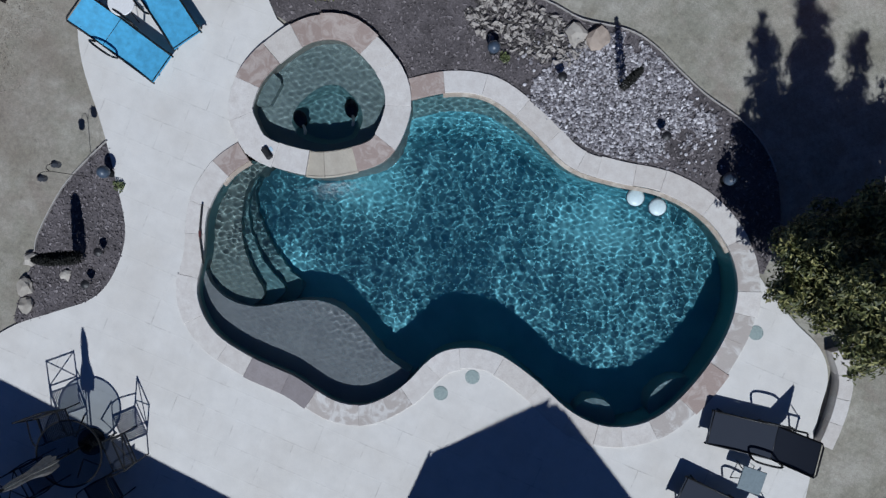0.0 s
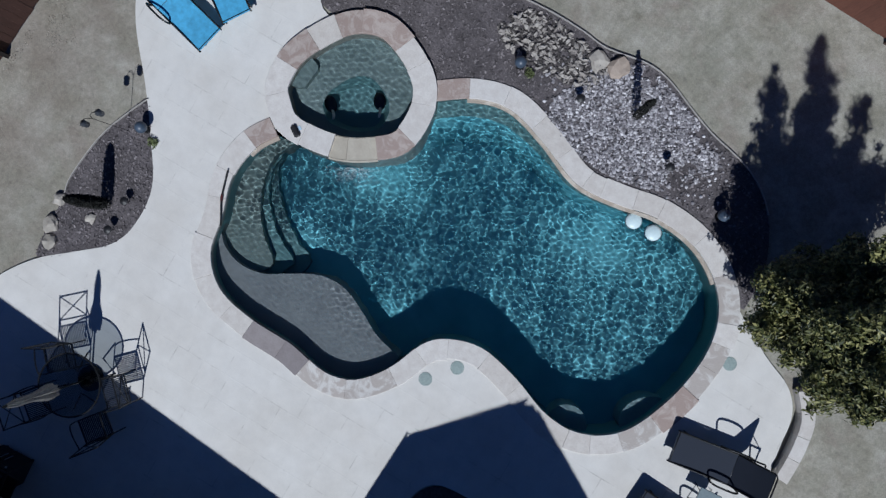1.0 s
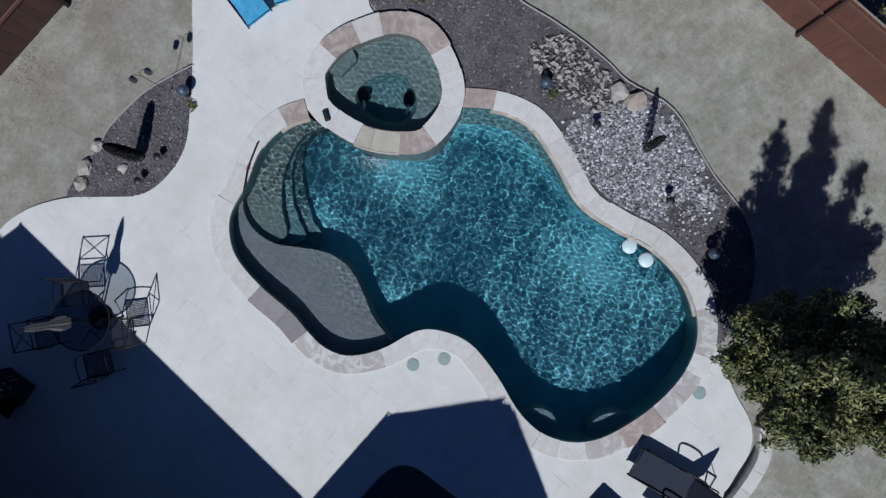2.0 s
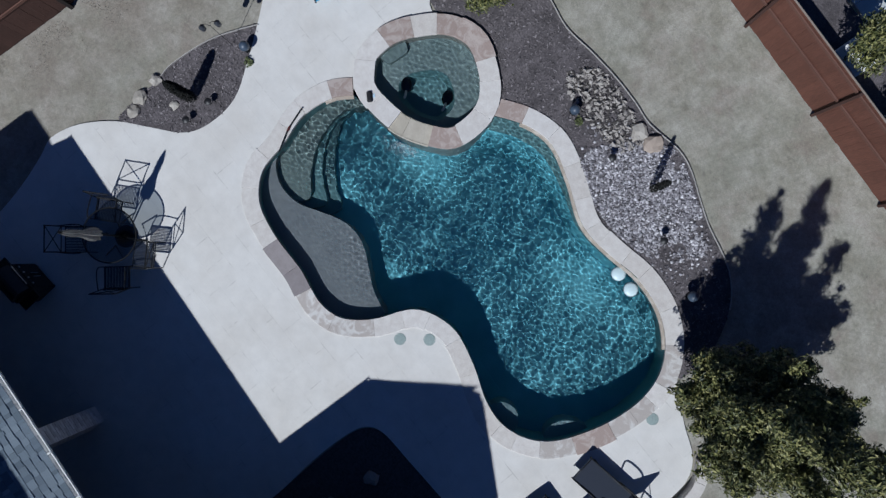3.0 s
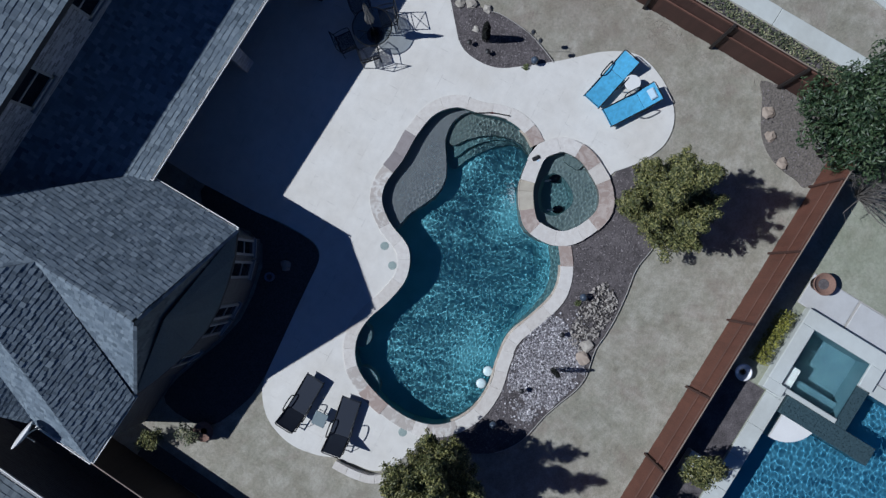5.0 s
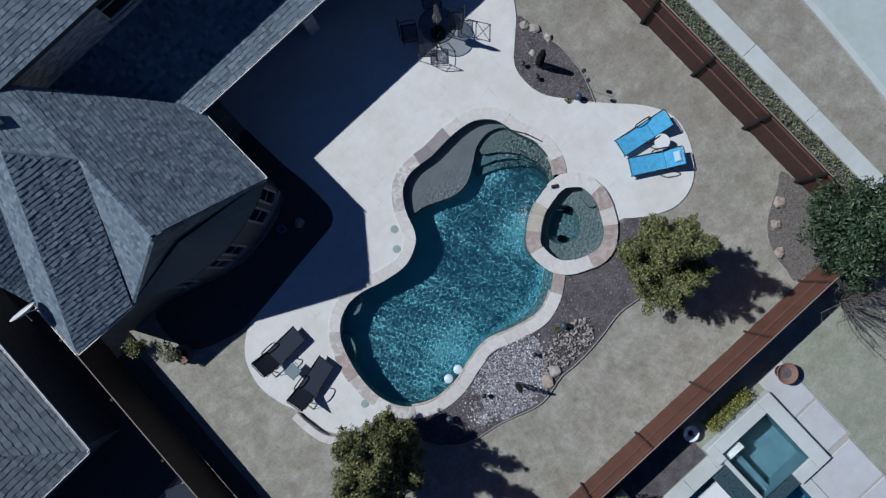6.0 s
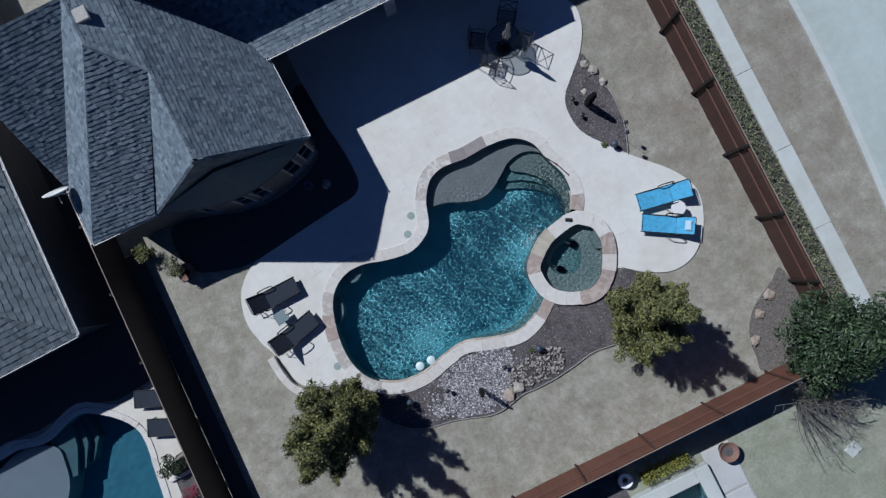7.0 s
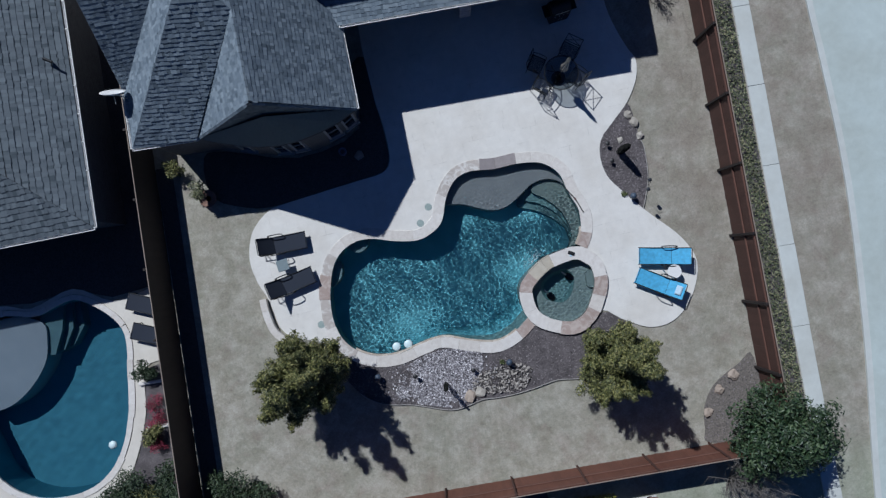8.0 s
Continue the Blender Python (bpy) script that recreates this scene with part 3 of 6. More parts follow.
def slab_ring(line, runs, s0, s1, inner, outer, top, thick, closed=True, steps=5):
    """One coping slab between two running lengths; its edges are eased."""
    e, v, f = 0.004, [], []
    for z, g in ((top - thick, 0.0), (top - e, 0.0), (top, e)):
        ringpts = []
        for k in range(steps + 1):
            s = s0 + g + (s1 - s0 - 2 * g) * k / steps
            p, w = at_length(line, runs, s, closed)
            ringpts.append((p, Vector((w.y, -w.x, 0))))
        v += [p + o * (inner + g) + Vector((0, 0, z)) for p, o in ringpts]
        v += [p + o * (outer - g) + Vector((0, 0, z)) for p, o in ringpts[::-1]]
    n = 2 * (steps + 1)
    for k in (0, n):
        f += [(k + i, k + (i + 1) % n, k + n + (i + 1) % n, k + n + i) for i in range(n)]
    for i in range(steps):
        f.append((2 * n + i, 2 * n + i + 1, 3 * n - 2 - i, 3 * n - 1 - i))
    return v, f


POOL_ACCENT = [(5.06, 0.33, PINK), (2.31, -2.53, PINK), (2.35, 3.86, GREY), (1.75, 3.9, GREY), (1.2, 3.95, MOTTLED), (0.75, 3.81, MOTTLED), (0.3, 3.45, MOTTLED), (-4.95, -0.94, MOTTLED),
               (-4.95, -0.35, MOTTLED), (-4.95, 0.3, PINK), (-4.85, 0.65, GREY), (-4.6, 1.05, MOTTLED), (-2.05, 1.84, OCHRE), (-4.5, -2.0, MOTTLED)]
SPA_ACCENT = [(5.2, -0.98, PINK), (4.12, -2.66, PINK), (3.5, -2.62, PINK), (2.5, -0.88, PINK), (4.75, -2.45, PINK)]


def coping(parent, line, closed, inner, outer, top, accents, skip=None, mean=0.62, seed=3):
    r = random.Random(seed)
    runs = along(line, closed)
    s = 0.0
    while s < runs[-1] - 0.05:
        length = mean * r.uniform(0.6, 1.5)
        if runs[-1] - s - length < 0.25:
            length = runs[-1] - s
        mid, w = at_length(line, runs, s + length / 2, closed)
        place = mid + Vector((w.y, -w.x, 0)) * (inner + outer) / 2
        if not (skip and skip(place)):
            near = [a for a in accents if (place.x - a[0]) ** 2 + (place.y - a[1]) ** 2 < 0.085]
            near.sort(key=lambda a: (place.x - a[0]) ** 2 + (place.y - a[1]) ** 2)
            material = near[0][2] if near else CREAM
            h = r.uniform(-0.006, 0.006)
            part("coping_stone", mesh_of("coping_stone", *slab_ring(line, runs, s + 0.0007, s + length - 0.0007, inner + r.uniform(-0.01, 0.01), outer + r.uniform(-0.025, 0.02), top + h, 0.07, closed), material), parent)
        s += length


def refracting(water, basin):
    """Sunlight bends through the rippled surface on to the basin below."""
    water.cycles.is_caustics_caster = True
    for ob in basin.children:
        ob.cycles.is_caustics_receiver = True


def deep(x, y):
    return -1.16 - 0.03 * max(0.0, min(6.0, x + 3.0))


def build_pool():
    pool = thing("swimming_pool", "freeform pool with flagstone coping, grey tanning ledge and water-tinted plaster", "pool")
    part("basin_wall", mesh_of("basin_wall", *wall_band(POOL, -0.02, -2.0, False), PLASTER_M), pool, "pebble plaster wall tinted as seen through water")
    part("basin_floor", mesh_of("basin_floor", *floor_grid(offset(POOL, 0.02), deep), PLASTER, True), pool, "pebble plaster floor tinted as seen through deep water")
    part("waterline_tile", mesh_of("tile", *wall_band(offset(POOL, -0.006, False), -0.03, -0.2, False), PALETILE), pool, "pale stone waterline tile")
    # tanning ledge
    front = curve([(4.72, 2.35), (4.55, 2.65), (4.3, 2.86), (3.88, 2.97), (3.37, 2.87), (2.91, 2.56), (2.44, 2.26), (2.0, 2.15), (1.61, 2.2), (1.15, 2.38), (0.69, 2.58), (0.1, 2.66)], False, 4)
    rim = [p for p in POOL if p.y > 2.35 and p.x > 0.05]
    ledge = front + sorted(rim, key=lambda p: math.atan2(p.y - 2.6, p.x - 2.4))[::-1]
    part("tanning_ledge", mesh_of("ledge", *prism(ledge, -0.42, -1.6), LEDGE), pool, "shallow grey plaster tanning ledge")
    # curved entry steps in the corner by the spa
    corner = [p for p in POOL if p.x > 4.45 and p.y < 2.45]
    corner = sorted(corner, key=lambda p: -p.y)
    noses = [(-0.66, [(4.35, 0.25), (4.56, 0.75), (4.46, 1.35), (4.16, 1.9), (3.75, 2.3), (3.35, 2.62), (3.6, 3.1)]),
             (-0.90, [(4.5, 0.6), (4.52, 1.0), (4.28, 1.5), (3.9, 1.9), (3.5, 2.16), (3.05, 2.4), (3.3, 3.0)]),
             (-1.10, [(4.5, 0.7), (4.44, 1.0), (4.08, 1.42), (3.66, 1.75), (3.2, 2.0), (2.78, 2.2), (2.95, 2.9)])]
    for depth, ends in noses:
        nose = curve(ends, False, 5)
        step = nose + [Vector((3.9, 3.1, 0)), Vector((4.75, 2.75, 0))] + [p + Vector((0.04, 0, 0)) for p in corner]
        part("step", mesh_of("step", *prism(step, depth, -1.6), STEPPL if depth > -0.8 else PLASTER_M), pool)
    # bench under the far coping
    rim = sorted([p for p in POOL if p.y < -1.9 and -2.9 < p.x < 2.4], key=lambda p: p.x)[::-1]
    n = len(rim)
    # greyer above, bluer below: the water's colour by depth is painted in
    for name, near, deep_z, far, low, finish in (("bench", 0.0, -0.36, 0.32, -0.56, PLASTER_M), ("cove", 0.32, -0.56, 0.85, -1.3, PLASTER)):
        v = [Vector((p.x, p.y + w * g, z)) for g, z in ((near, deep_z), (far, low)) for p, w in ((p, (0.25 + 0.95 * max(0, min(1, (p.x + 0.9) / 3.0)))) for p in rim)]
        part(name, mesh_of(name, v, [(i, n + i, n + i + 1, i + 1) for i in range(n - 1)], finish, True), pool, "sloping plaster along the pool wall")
    coping(pool, POOL, False, -0.03, 0.37, 0.025, POOL_ACCENT)
    # a lower course of pale stone shows inside the coping on the sunny sides
    runs = along(POOL, False)
    s0 = 0.0
    while s0 < runs[-1] - 0.7:
        mid, _ = at_length(POOL, runs, s0 + 0.35, False)
        if (mid.y < -1.5 and mid.x > -3.9) or (mid.x > 4.35 and mid.y < 1.2):
            part("lip_stone", mesh_of("lip_stone", *slab_ring(POOL, runs, s0 + 0.001, s0 + 0.699, -0.10, -0.028, -0.045, 0.06, False), LIPSTONE), pool, "tan stone course at the waterline")
        s0 += 0.7
    # two low seats in the deep end; their lips catch the sun
    for x, y, turn, rx, ry in ((-3.42, 1.86, 8, 0.40, 0.40), (-4.60, 0.84, 55, 0.54, 0.38)):
        c, q = math.cos(radians(turn)), math.sin(radians(turn))
        seat = [Vector((x + rx * c * math.cos(t) - ry * q * math.sin(t), y + rx * q * math.cos(t) + ry * c * math.sin(t), 0)) for t in (2 * math.pi * k / 28 for k in range(28))]
        part("seat", mesh_of("seat", *prism(seat, -0.42, -1.6), SEATPL), pool, "pale plaster seat under water")
    # still over the tanning ledge and in the outflow of the spillway
    still = lambda gx, gy: (1 - 0.8 / (1 + np.exp(-6.0 * (gy - 2.55 - 0.25 * np.sin(gx * 1.6))))) * (1 - 0.72 * np.exp(-((gx - 2.35 + 0.3 * np.sin(3 * gy)) ** 2 / 0.8 + (gy - 0.35) ** 2 / 0.6))) * (1 - 0.6 * np.exp(-((gx + 2.3 + 0.3 * np.sin(4 * gy)) ** 2 / 0.8 + (gy + 0.9 + 0.2 * np.sin(5 * gx)) ** 2 / 0.7))) * (0.93 + 0.07 * np.tanh(gx * 0.6))
    water = mesh_of("water", *wave_sheet(POOL + round_spa(offset(SPA_OUT, -0.1), 62, 210)[::-1], WATER_Z, 0.015, 0.00152, 0.082, 0.19, still), WATER, True)
    ob = setting("water", water, "clear rippled turquoise pool water", "water")
    refracting(ob, pool)
    return pool


def build_spa():
    spa = thing("spa", "round raised spa with flagstone rim and spillway", "spa")
    rim_wall = joined(wall_band(SPA_OUT, 0.04, -1.7), wall_band(SPA_IN, 0.04, -0.95))
    part("wall", mesh_of("spa_wall", *rim_wall, PALETILE), spa, "pale tiled spa wall")
    # a broad seat, then a sloping foot well
    c, n = Vector((3.66, -1.08, 0)), len(SPA_IN)
    loop = lambda k, z: [Vector((c.x + (p.x - 3.8) * k, c.y + (p.y + 1.3) * k, z)) for p in SPA_IN]
    rings = [[Vector((p.x, p.y, -0.38)) for p in SPA_IN], loop(0.54, -0.42), loop(0.42, -0.70)]
    band = [(i, n + i, n + (i + 1) % n, (i + 1) % n) for i in range(n)]
    part("seat", mesh_of("spa_seat", rings[0] + rings[1], [q[::-1] for q in band], SPAPL), spa, "grey pebble plaster seat")
    v, f = joined((rings[1] + rings[2], [q[::-1] for q in band]), sheet([rings[2]], -0.70))
    part("spa_floor", mesh_of("spa_floor", v, f, PLASTER_M), spa, "plaster foot well tinted as seen through water")
    # a raised perch in the seat on the deck side
    perch = [Vector((*p, 0)) for p in ((5.0, -0.62), (4.78, -0.7), (4.72, -0.76), (4.70, -1.2), (4.76, -1.27), (5.0, -1.34), (5.08, -0.95))]
    part("perch", mesh_of("perch", *prism(perch, -0.2, -0.42), SPAPL), spa, "raised plaster seat")
    # rim stones; the spillway sits lower on the pool side
    lip0 = min(range(len(SPA_OUT)), key=lambda i: (SPA_OUT[i] - Vector((3.5, 0.13, 0))).length)
    lip1 = min(range(len(SPA_OUT)), key=lambda i: (SPA_OUT[i] - Vector((2.62, -0.45, 0))).length)
    turned = SPA_OUT[lip1:] + SPA_OUT[:lip1]
    cut = (lip0 - lip1) % len(SPA_OUT)
    coping(spa, turned[:cut + 1], False, -0.46, 0.02, 0.10, SPA_ACCENT, None, 0.8, 11)
    way = turned[cut:] + turned[:1]
    runs = along(way, False)
    for a, b, finish in ((0.0, 0.36, OCHRE), (0.36, 1.0, OCHRE)):
        part("spillway_stone", mesh_of("spillway", *slab_ring(way, runs, runs[-1] * a, runs[-1] * b - 0.003, -0.46, 0.03, 0.03, 0.08, False), finish), spa, "wet ochre spillway stone")
    ob = setting("water", mesh_of("spa_water", *wave_sheet(SPA_IN, SPA_Z, 0.014, 0.0008, 0.09, 0.16), WATER, True), "clear rippled spa water", "water")
    refracting(ob, spa)
    return spa


build_pool()
build_spa()


# ---- the house ----
def frame_of(points):
    """Axes of a roof plane: along the eave, up the slope, and out of it."""
    out = Vector((0, 0, 0))
    for a, b in zip(points, points[1:] + points[:1]):
        out += a.cross(b)
    out = out.normalized() if out.z > 0 else -out.normalized()
    side = Vector((-out.y, out.x, 0)).normalized()
    return side, out.cross(side), out


def clipped(poly, line):
    """A plan polygon cut to a convex outline that runs counter-clockwise."""
    for a, b in zip(line, line[1:] + line[:1]):
        out = []
        side = lambda p: (b[0] - a[0]) * (p[1] - a[1]) - (b[1] - a[1]) * (p[0] - a[0])
        for p, q in zip(poly, poly[1:] + poly[:1]):
            sp, sq = side(p), side(q)
            if sp >= 0:
                out.append(p)
            if sp * sq < 0:
                t = sp / (sp - sq)
                out.append((p[0] + (q[0] - p[0]) * t, p[1] + (q[1] - p[1]) * t))
        poly = out
        if len(poly) < 3:
            return []
    return poly


TABS = {}


def shingle_tab(w, row, drop, lift):
    """One whole shingle, thick at its lower edge; alike ones share a mesh."""
    key = (round(w, 4), drop, round(lift, 4))
    if key not in TABS:
        w -= 0.001
        v = [Vector(p) for p in ((0, -drop, lift), (w, -drop, lift), (w, row, 0.008), (0, row, 0.008), (0, -drop, 0), (w, -drop, 0), (w, row, 0), (0, row, 0))]
        TABS[key] = mesh_of("shingle", v, [(0, 1, 2, 3), (4, 5, 1, 0), (5, 6, 2, 1), (7, 4, 0, 3)], SHINGLE_ONE)
    return TABS[key]


def shingled(points, seed, row=0.135, width=0.13, thick=0.02, apart=None, tabs=None):
    """Overlapping shingle tabs on a roof plane, cut to its outline; whole ones where apart(x, y) holds go to the list tabs."""
    r = random.Random(seed)
    side, up, out = frame_of(points)
    o = points[0]
    flat = [((p - o).dot(side), (p - o).dot(up)) for p in points]
    if sum(p[0] * q[1] - q[0] * p[1] for p, q in zip(flat, flat[1:] + flat[:1])) < 0:
        flat = flat[::-1]
    u0, u1 = min(p[0] for p in flat), max(p[0] for p in flat)
    v0, v1 = min(p[1] for p in flat), max(p[1] for p in flat)
    verts, faces = [], []
    for j in range(int((v1 - v0) / row) + 1):
        y = v0 + j * row
        x = u0 - r.random() * width
        while x < u1:
            w = width * r.choice((0.6, 0.85, 1.0, 1.35))
            drop, lift = r.choice((0.0, 0.0, 0.0, 0.015, 0.026)), 0.008 + thick * r.choice((0.5, 0.8, 1.0, 1.2, 1.4))
            lo = y - (drop if j else 0)
            cut = clipped([(x, lo), (x + w - 0.001, lo), (x + w - 0.001, y + row), (x, y + row)], flat)
            at = o + side * (x + w / 2) + up * y
            if apart and len(cut) == 4 and x > u0 and apart(at.x, at.y) and min(c[1] for c in cut) < lo + 1e-6 and max(c[0] for c in cut) - min(c[0] for c in cut) > w - 0.0015:
                corner = o + side * x + up * y
                m = Matrix(((side.x, up.x, out.x, corner.x), (side.y, up.y, out.y, corner.y), (side.z, up.z, out.z, corner.z), (0, 0, 0, 1)))
                tabs.append((shingle_tab(w, row, drop if j else 0, lift), m))
            elif len(cut) > 2:
                k, n = len(verts), len(cut)
                for u, v in cut:
                    verts.append(o + side * u + up * v + out * (0.008 + (lift - 0.008) * (y + row - v) / (y + row - lo)))
                faces.append(tuple(range(k, k + n)))
                base = [i for i in range(n) if cut[i][1] < lo + 0.002]
                if len(base) == 2:
                    i, i2 = base
                    verts += [verts[k + i] - out * lift, verts[k + i2] - out * lift]
                    faces.append((k + n, k + n + 1, k + i2, k + i))
            x += w
    return verts, faces


def slab(points, thick):
    """A roof deck of even thickness under a plane's outline."""
    _, _, out = frame_of(points)
    n = len(points)
    if (points[1] - points[0]).cross(points[2] - points[0]).dot(out) < 0:
        points = points[::-1]
    v = list(points) + [p - Vector((0, 0, thick)) for p in points]
    return v, [tuple(range(n)), tuple(range(2 * n - 1, n - 1, -1))] + [(i, n + i, n + (i + 1) % n, (i + 1) % n) for i in range(n)]


ROOF_TABS = []


def roof_plane(house, points, seed, material=None, label="", thick=0.011, apart=None, row=0.135):
    P = [Vector(p) for p in points]
    deck = part("roof", mesh_of("roof", *slab(P, 0.16), UNDERLAY), house, label)
    single = []
    rest = part("shingles", mesh_of("shingles", *shingled(P, seed, row, thick=thick, apart=apart, tabs=single), material or SHINGLE), deck)
    tagged(rest, kind="stuff")
    ROOF_TABS.extend((me, deck, m) for me, m in single)
    return deck


def gutter(house, a, b):
    """A white eave gutter with its brackets."""
    a, b = Vector(a), Vector(b)
    w = (b - a).normalized()
    s = Vector((-w.y, w.x, 0))
    prof = [(0.0, 0.0), (0.0, -0.10), (0.05, -0.10), (0.085, -0.03), (0.085, 0.0), (0.066, 0.0), (0.05, -0.085), (0.012, -0.085)]
    v = [p + s * x + Vector((0, 0, z)) for p in (a, b) for x, z in prof]
    n = len(prof)
    g = part("gutter", mesh_of("gutter", v, [(i, (i + 1) % n, n + (i + 1) % n, n + i) for i in range(n)], WHITE), house, "white metal eave gutter")
    count = max(1, int((b - a).length / 0.9))
    me = mesh_of("bracket", *box(-0.011, 0.011, -0.01, 0.085, -0.006, 0.004), WHITE)
    for k in range(count + 1):
        p = a.lerp(b, k / count)
        m = Matrix.Translation(p + Vector((0, 0, 0.012))) @ Matrix.Rotation(math.atan2(w.y, w.x), 4, "Z")
        part("bracket", me, g, "", m)


def ridge_caps(house, a, b):
    """A row of ridge shingles along a hip or ridge."""
    a, b = Vector(a), Vector(b)
    w = (b - a).normalized()
    s = w.cross(Vector((0, 0, 1))).normalized()
    u = s.cross(w)
    verts, faces, n = [], [], int((b - a).length / 0.2)
    for k in range(n):
        p, q = a + w * (k * 0.2), a + w * (k * 0.2 + 0.24)
        i = len(verts)
        for c, h in ((p, 0.004), (q, 0.022)):
            verts += [c - s * 0.07 - u * 0.03 + u * h, c + u * (h + 0.015), c + s * 0.07 - u * 0.03 + u * h]
        faces += [(i, i + 1, i + 4, i + 3), (i + 1, i + 2, i + 5, i + 4)]
    tagged(part("ridge_cap", mesh_of("ridge", verts, faces, SHINGLE), house), kind="stuff")


def window_in(house, a, b, z0, z1, sash=2, trim=None):
    """A framed window standing proud of a wall between plan points a and b."""
    a, b = Vector((*a, 0)), Vector((*b, 0))
    w = (b - a).normalized()
    s = Vector((w.y, -w.x, 0))
    L = (b - a).length
    m = Matrix(((w.x, s.x, 0, a.x), (w.y, s.y, 0, a.y), (0, 0, 1, 0), (0, 0, 0, 1)))
    bars = [box(0, L, -0.02, 0.06, z0, z0 + 0.07), box(0, L, -0.02, 0.06, z1 - 0.07, z1), box(0, 0.07, -0.02, 0.06, z0, z1), box(L - 0.07, L, -0.02, 0.06, z0, z1)]
    bars += [box(L * k / sash - 0.025, L * k / sash + 0.025, -0.02, 0.045, z0, z1) for k in range(1, sash)]
    bars.append(box(0, L, -0.02, 0.045, (z0 + z1) / 2 - 0.02, (z0 + z1) / 2 + 0.02))
    win = part("window", mesh_of("window_frame", *moved(joined(*bars), m), trim or TRIM), house, "framed window with dark panes")
    for k in range(sash):
        part("pane", mesh_of("pane", *moved(box(L * k / sash + 0.03, L * (k + 1) / sash - 0.03, 0.0, 0.02, z0 + 0.06, z1 - 0.06), m), GLASSDARK), win)
    part("sill", mesh_of("sill", *moved(box(-0.05, L + 0.05, 0.0, 0.12, z0 - 0.06, z0), m), TRIM), win)


def wall_run(points, z0, z1, thick=0.2):
    """A wall of even thickness along plan points."""
    line = [Vector((*p, 0)) for p in points]
    back = offset(line, -thick, False)
    n = len(line)
    v = [Vector((p.x, p.y, z)) for z in (z0, z1) for p in line + back[::-1]]
    m = 2 * n
    f = [(i, (i + 1) % m, m + (i + 1) % m, m + i) for i in range(m)]
    for i in range(n - 1):
        f.append((m + i, m + i + 1, 2 * m - 2 - i, 2 * m - 1 - i))
    return v, f


A, C, D, DP = (-2.27, 5.97, 2.87), (-2.35, 8.78, 2.87), (-9.71, 5.95, 2.87), (-7.57, 5.91, 2.87)
B, P1, APEX, NORTH = (-5.04, 6.02, 5.38), (-5.05, 8.70, 5.55), (-6.08, 9.76, 6.2), (-6.08, 11.2, 6.2)
BAY = [A, (-2.92, 5.64, 2.87), (-3.63, 5.41, 2.87), (-4.33, 5.26, 2.87), (-4.98, 5.22, 2.87), (-5.64, 5.29, 2.87), (-6.29, 5.46, 2.87), (-6.95, 5.67, 2.87), DP]


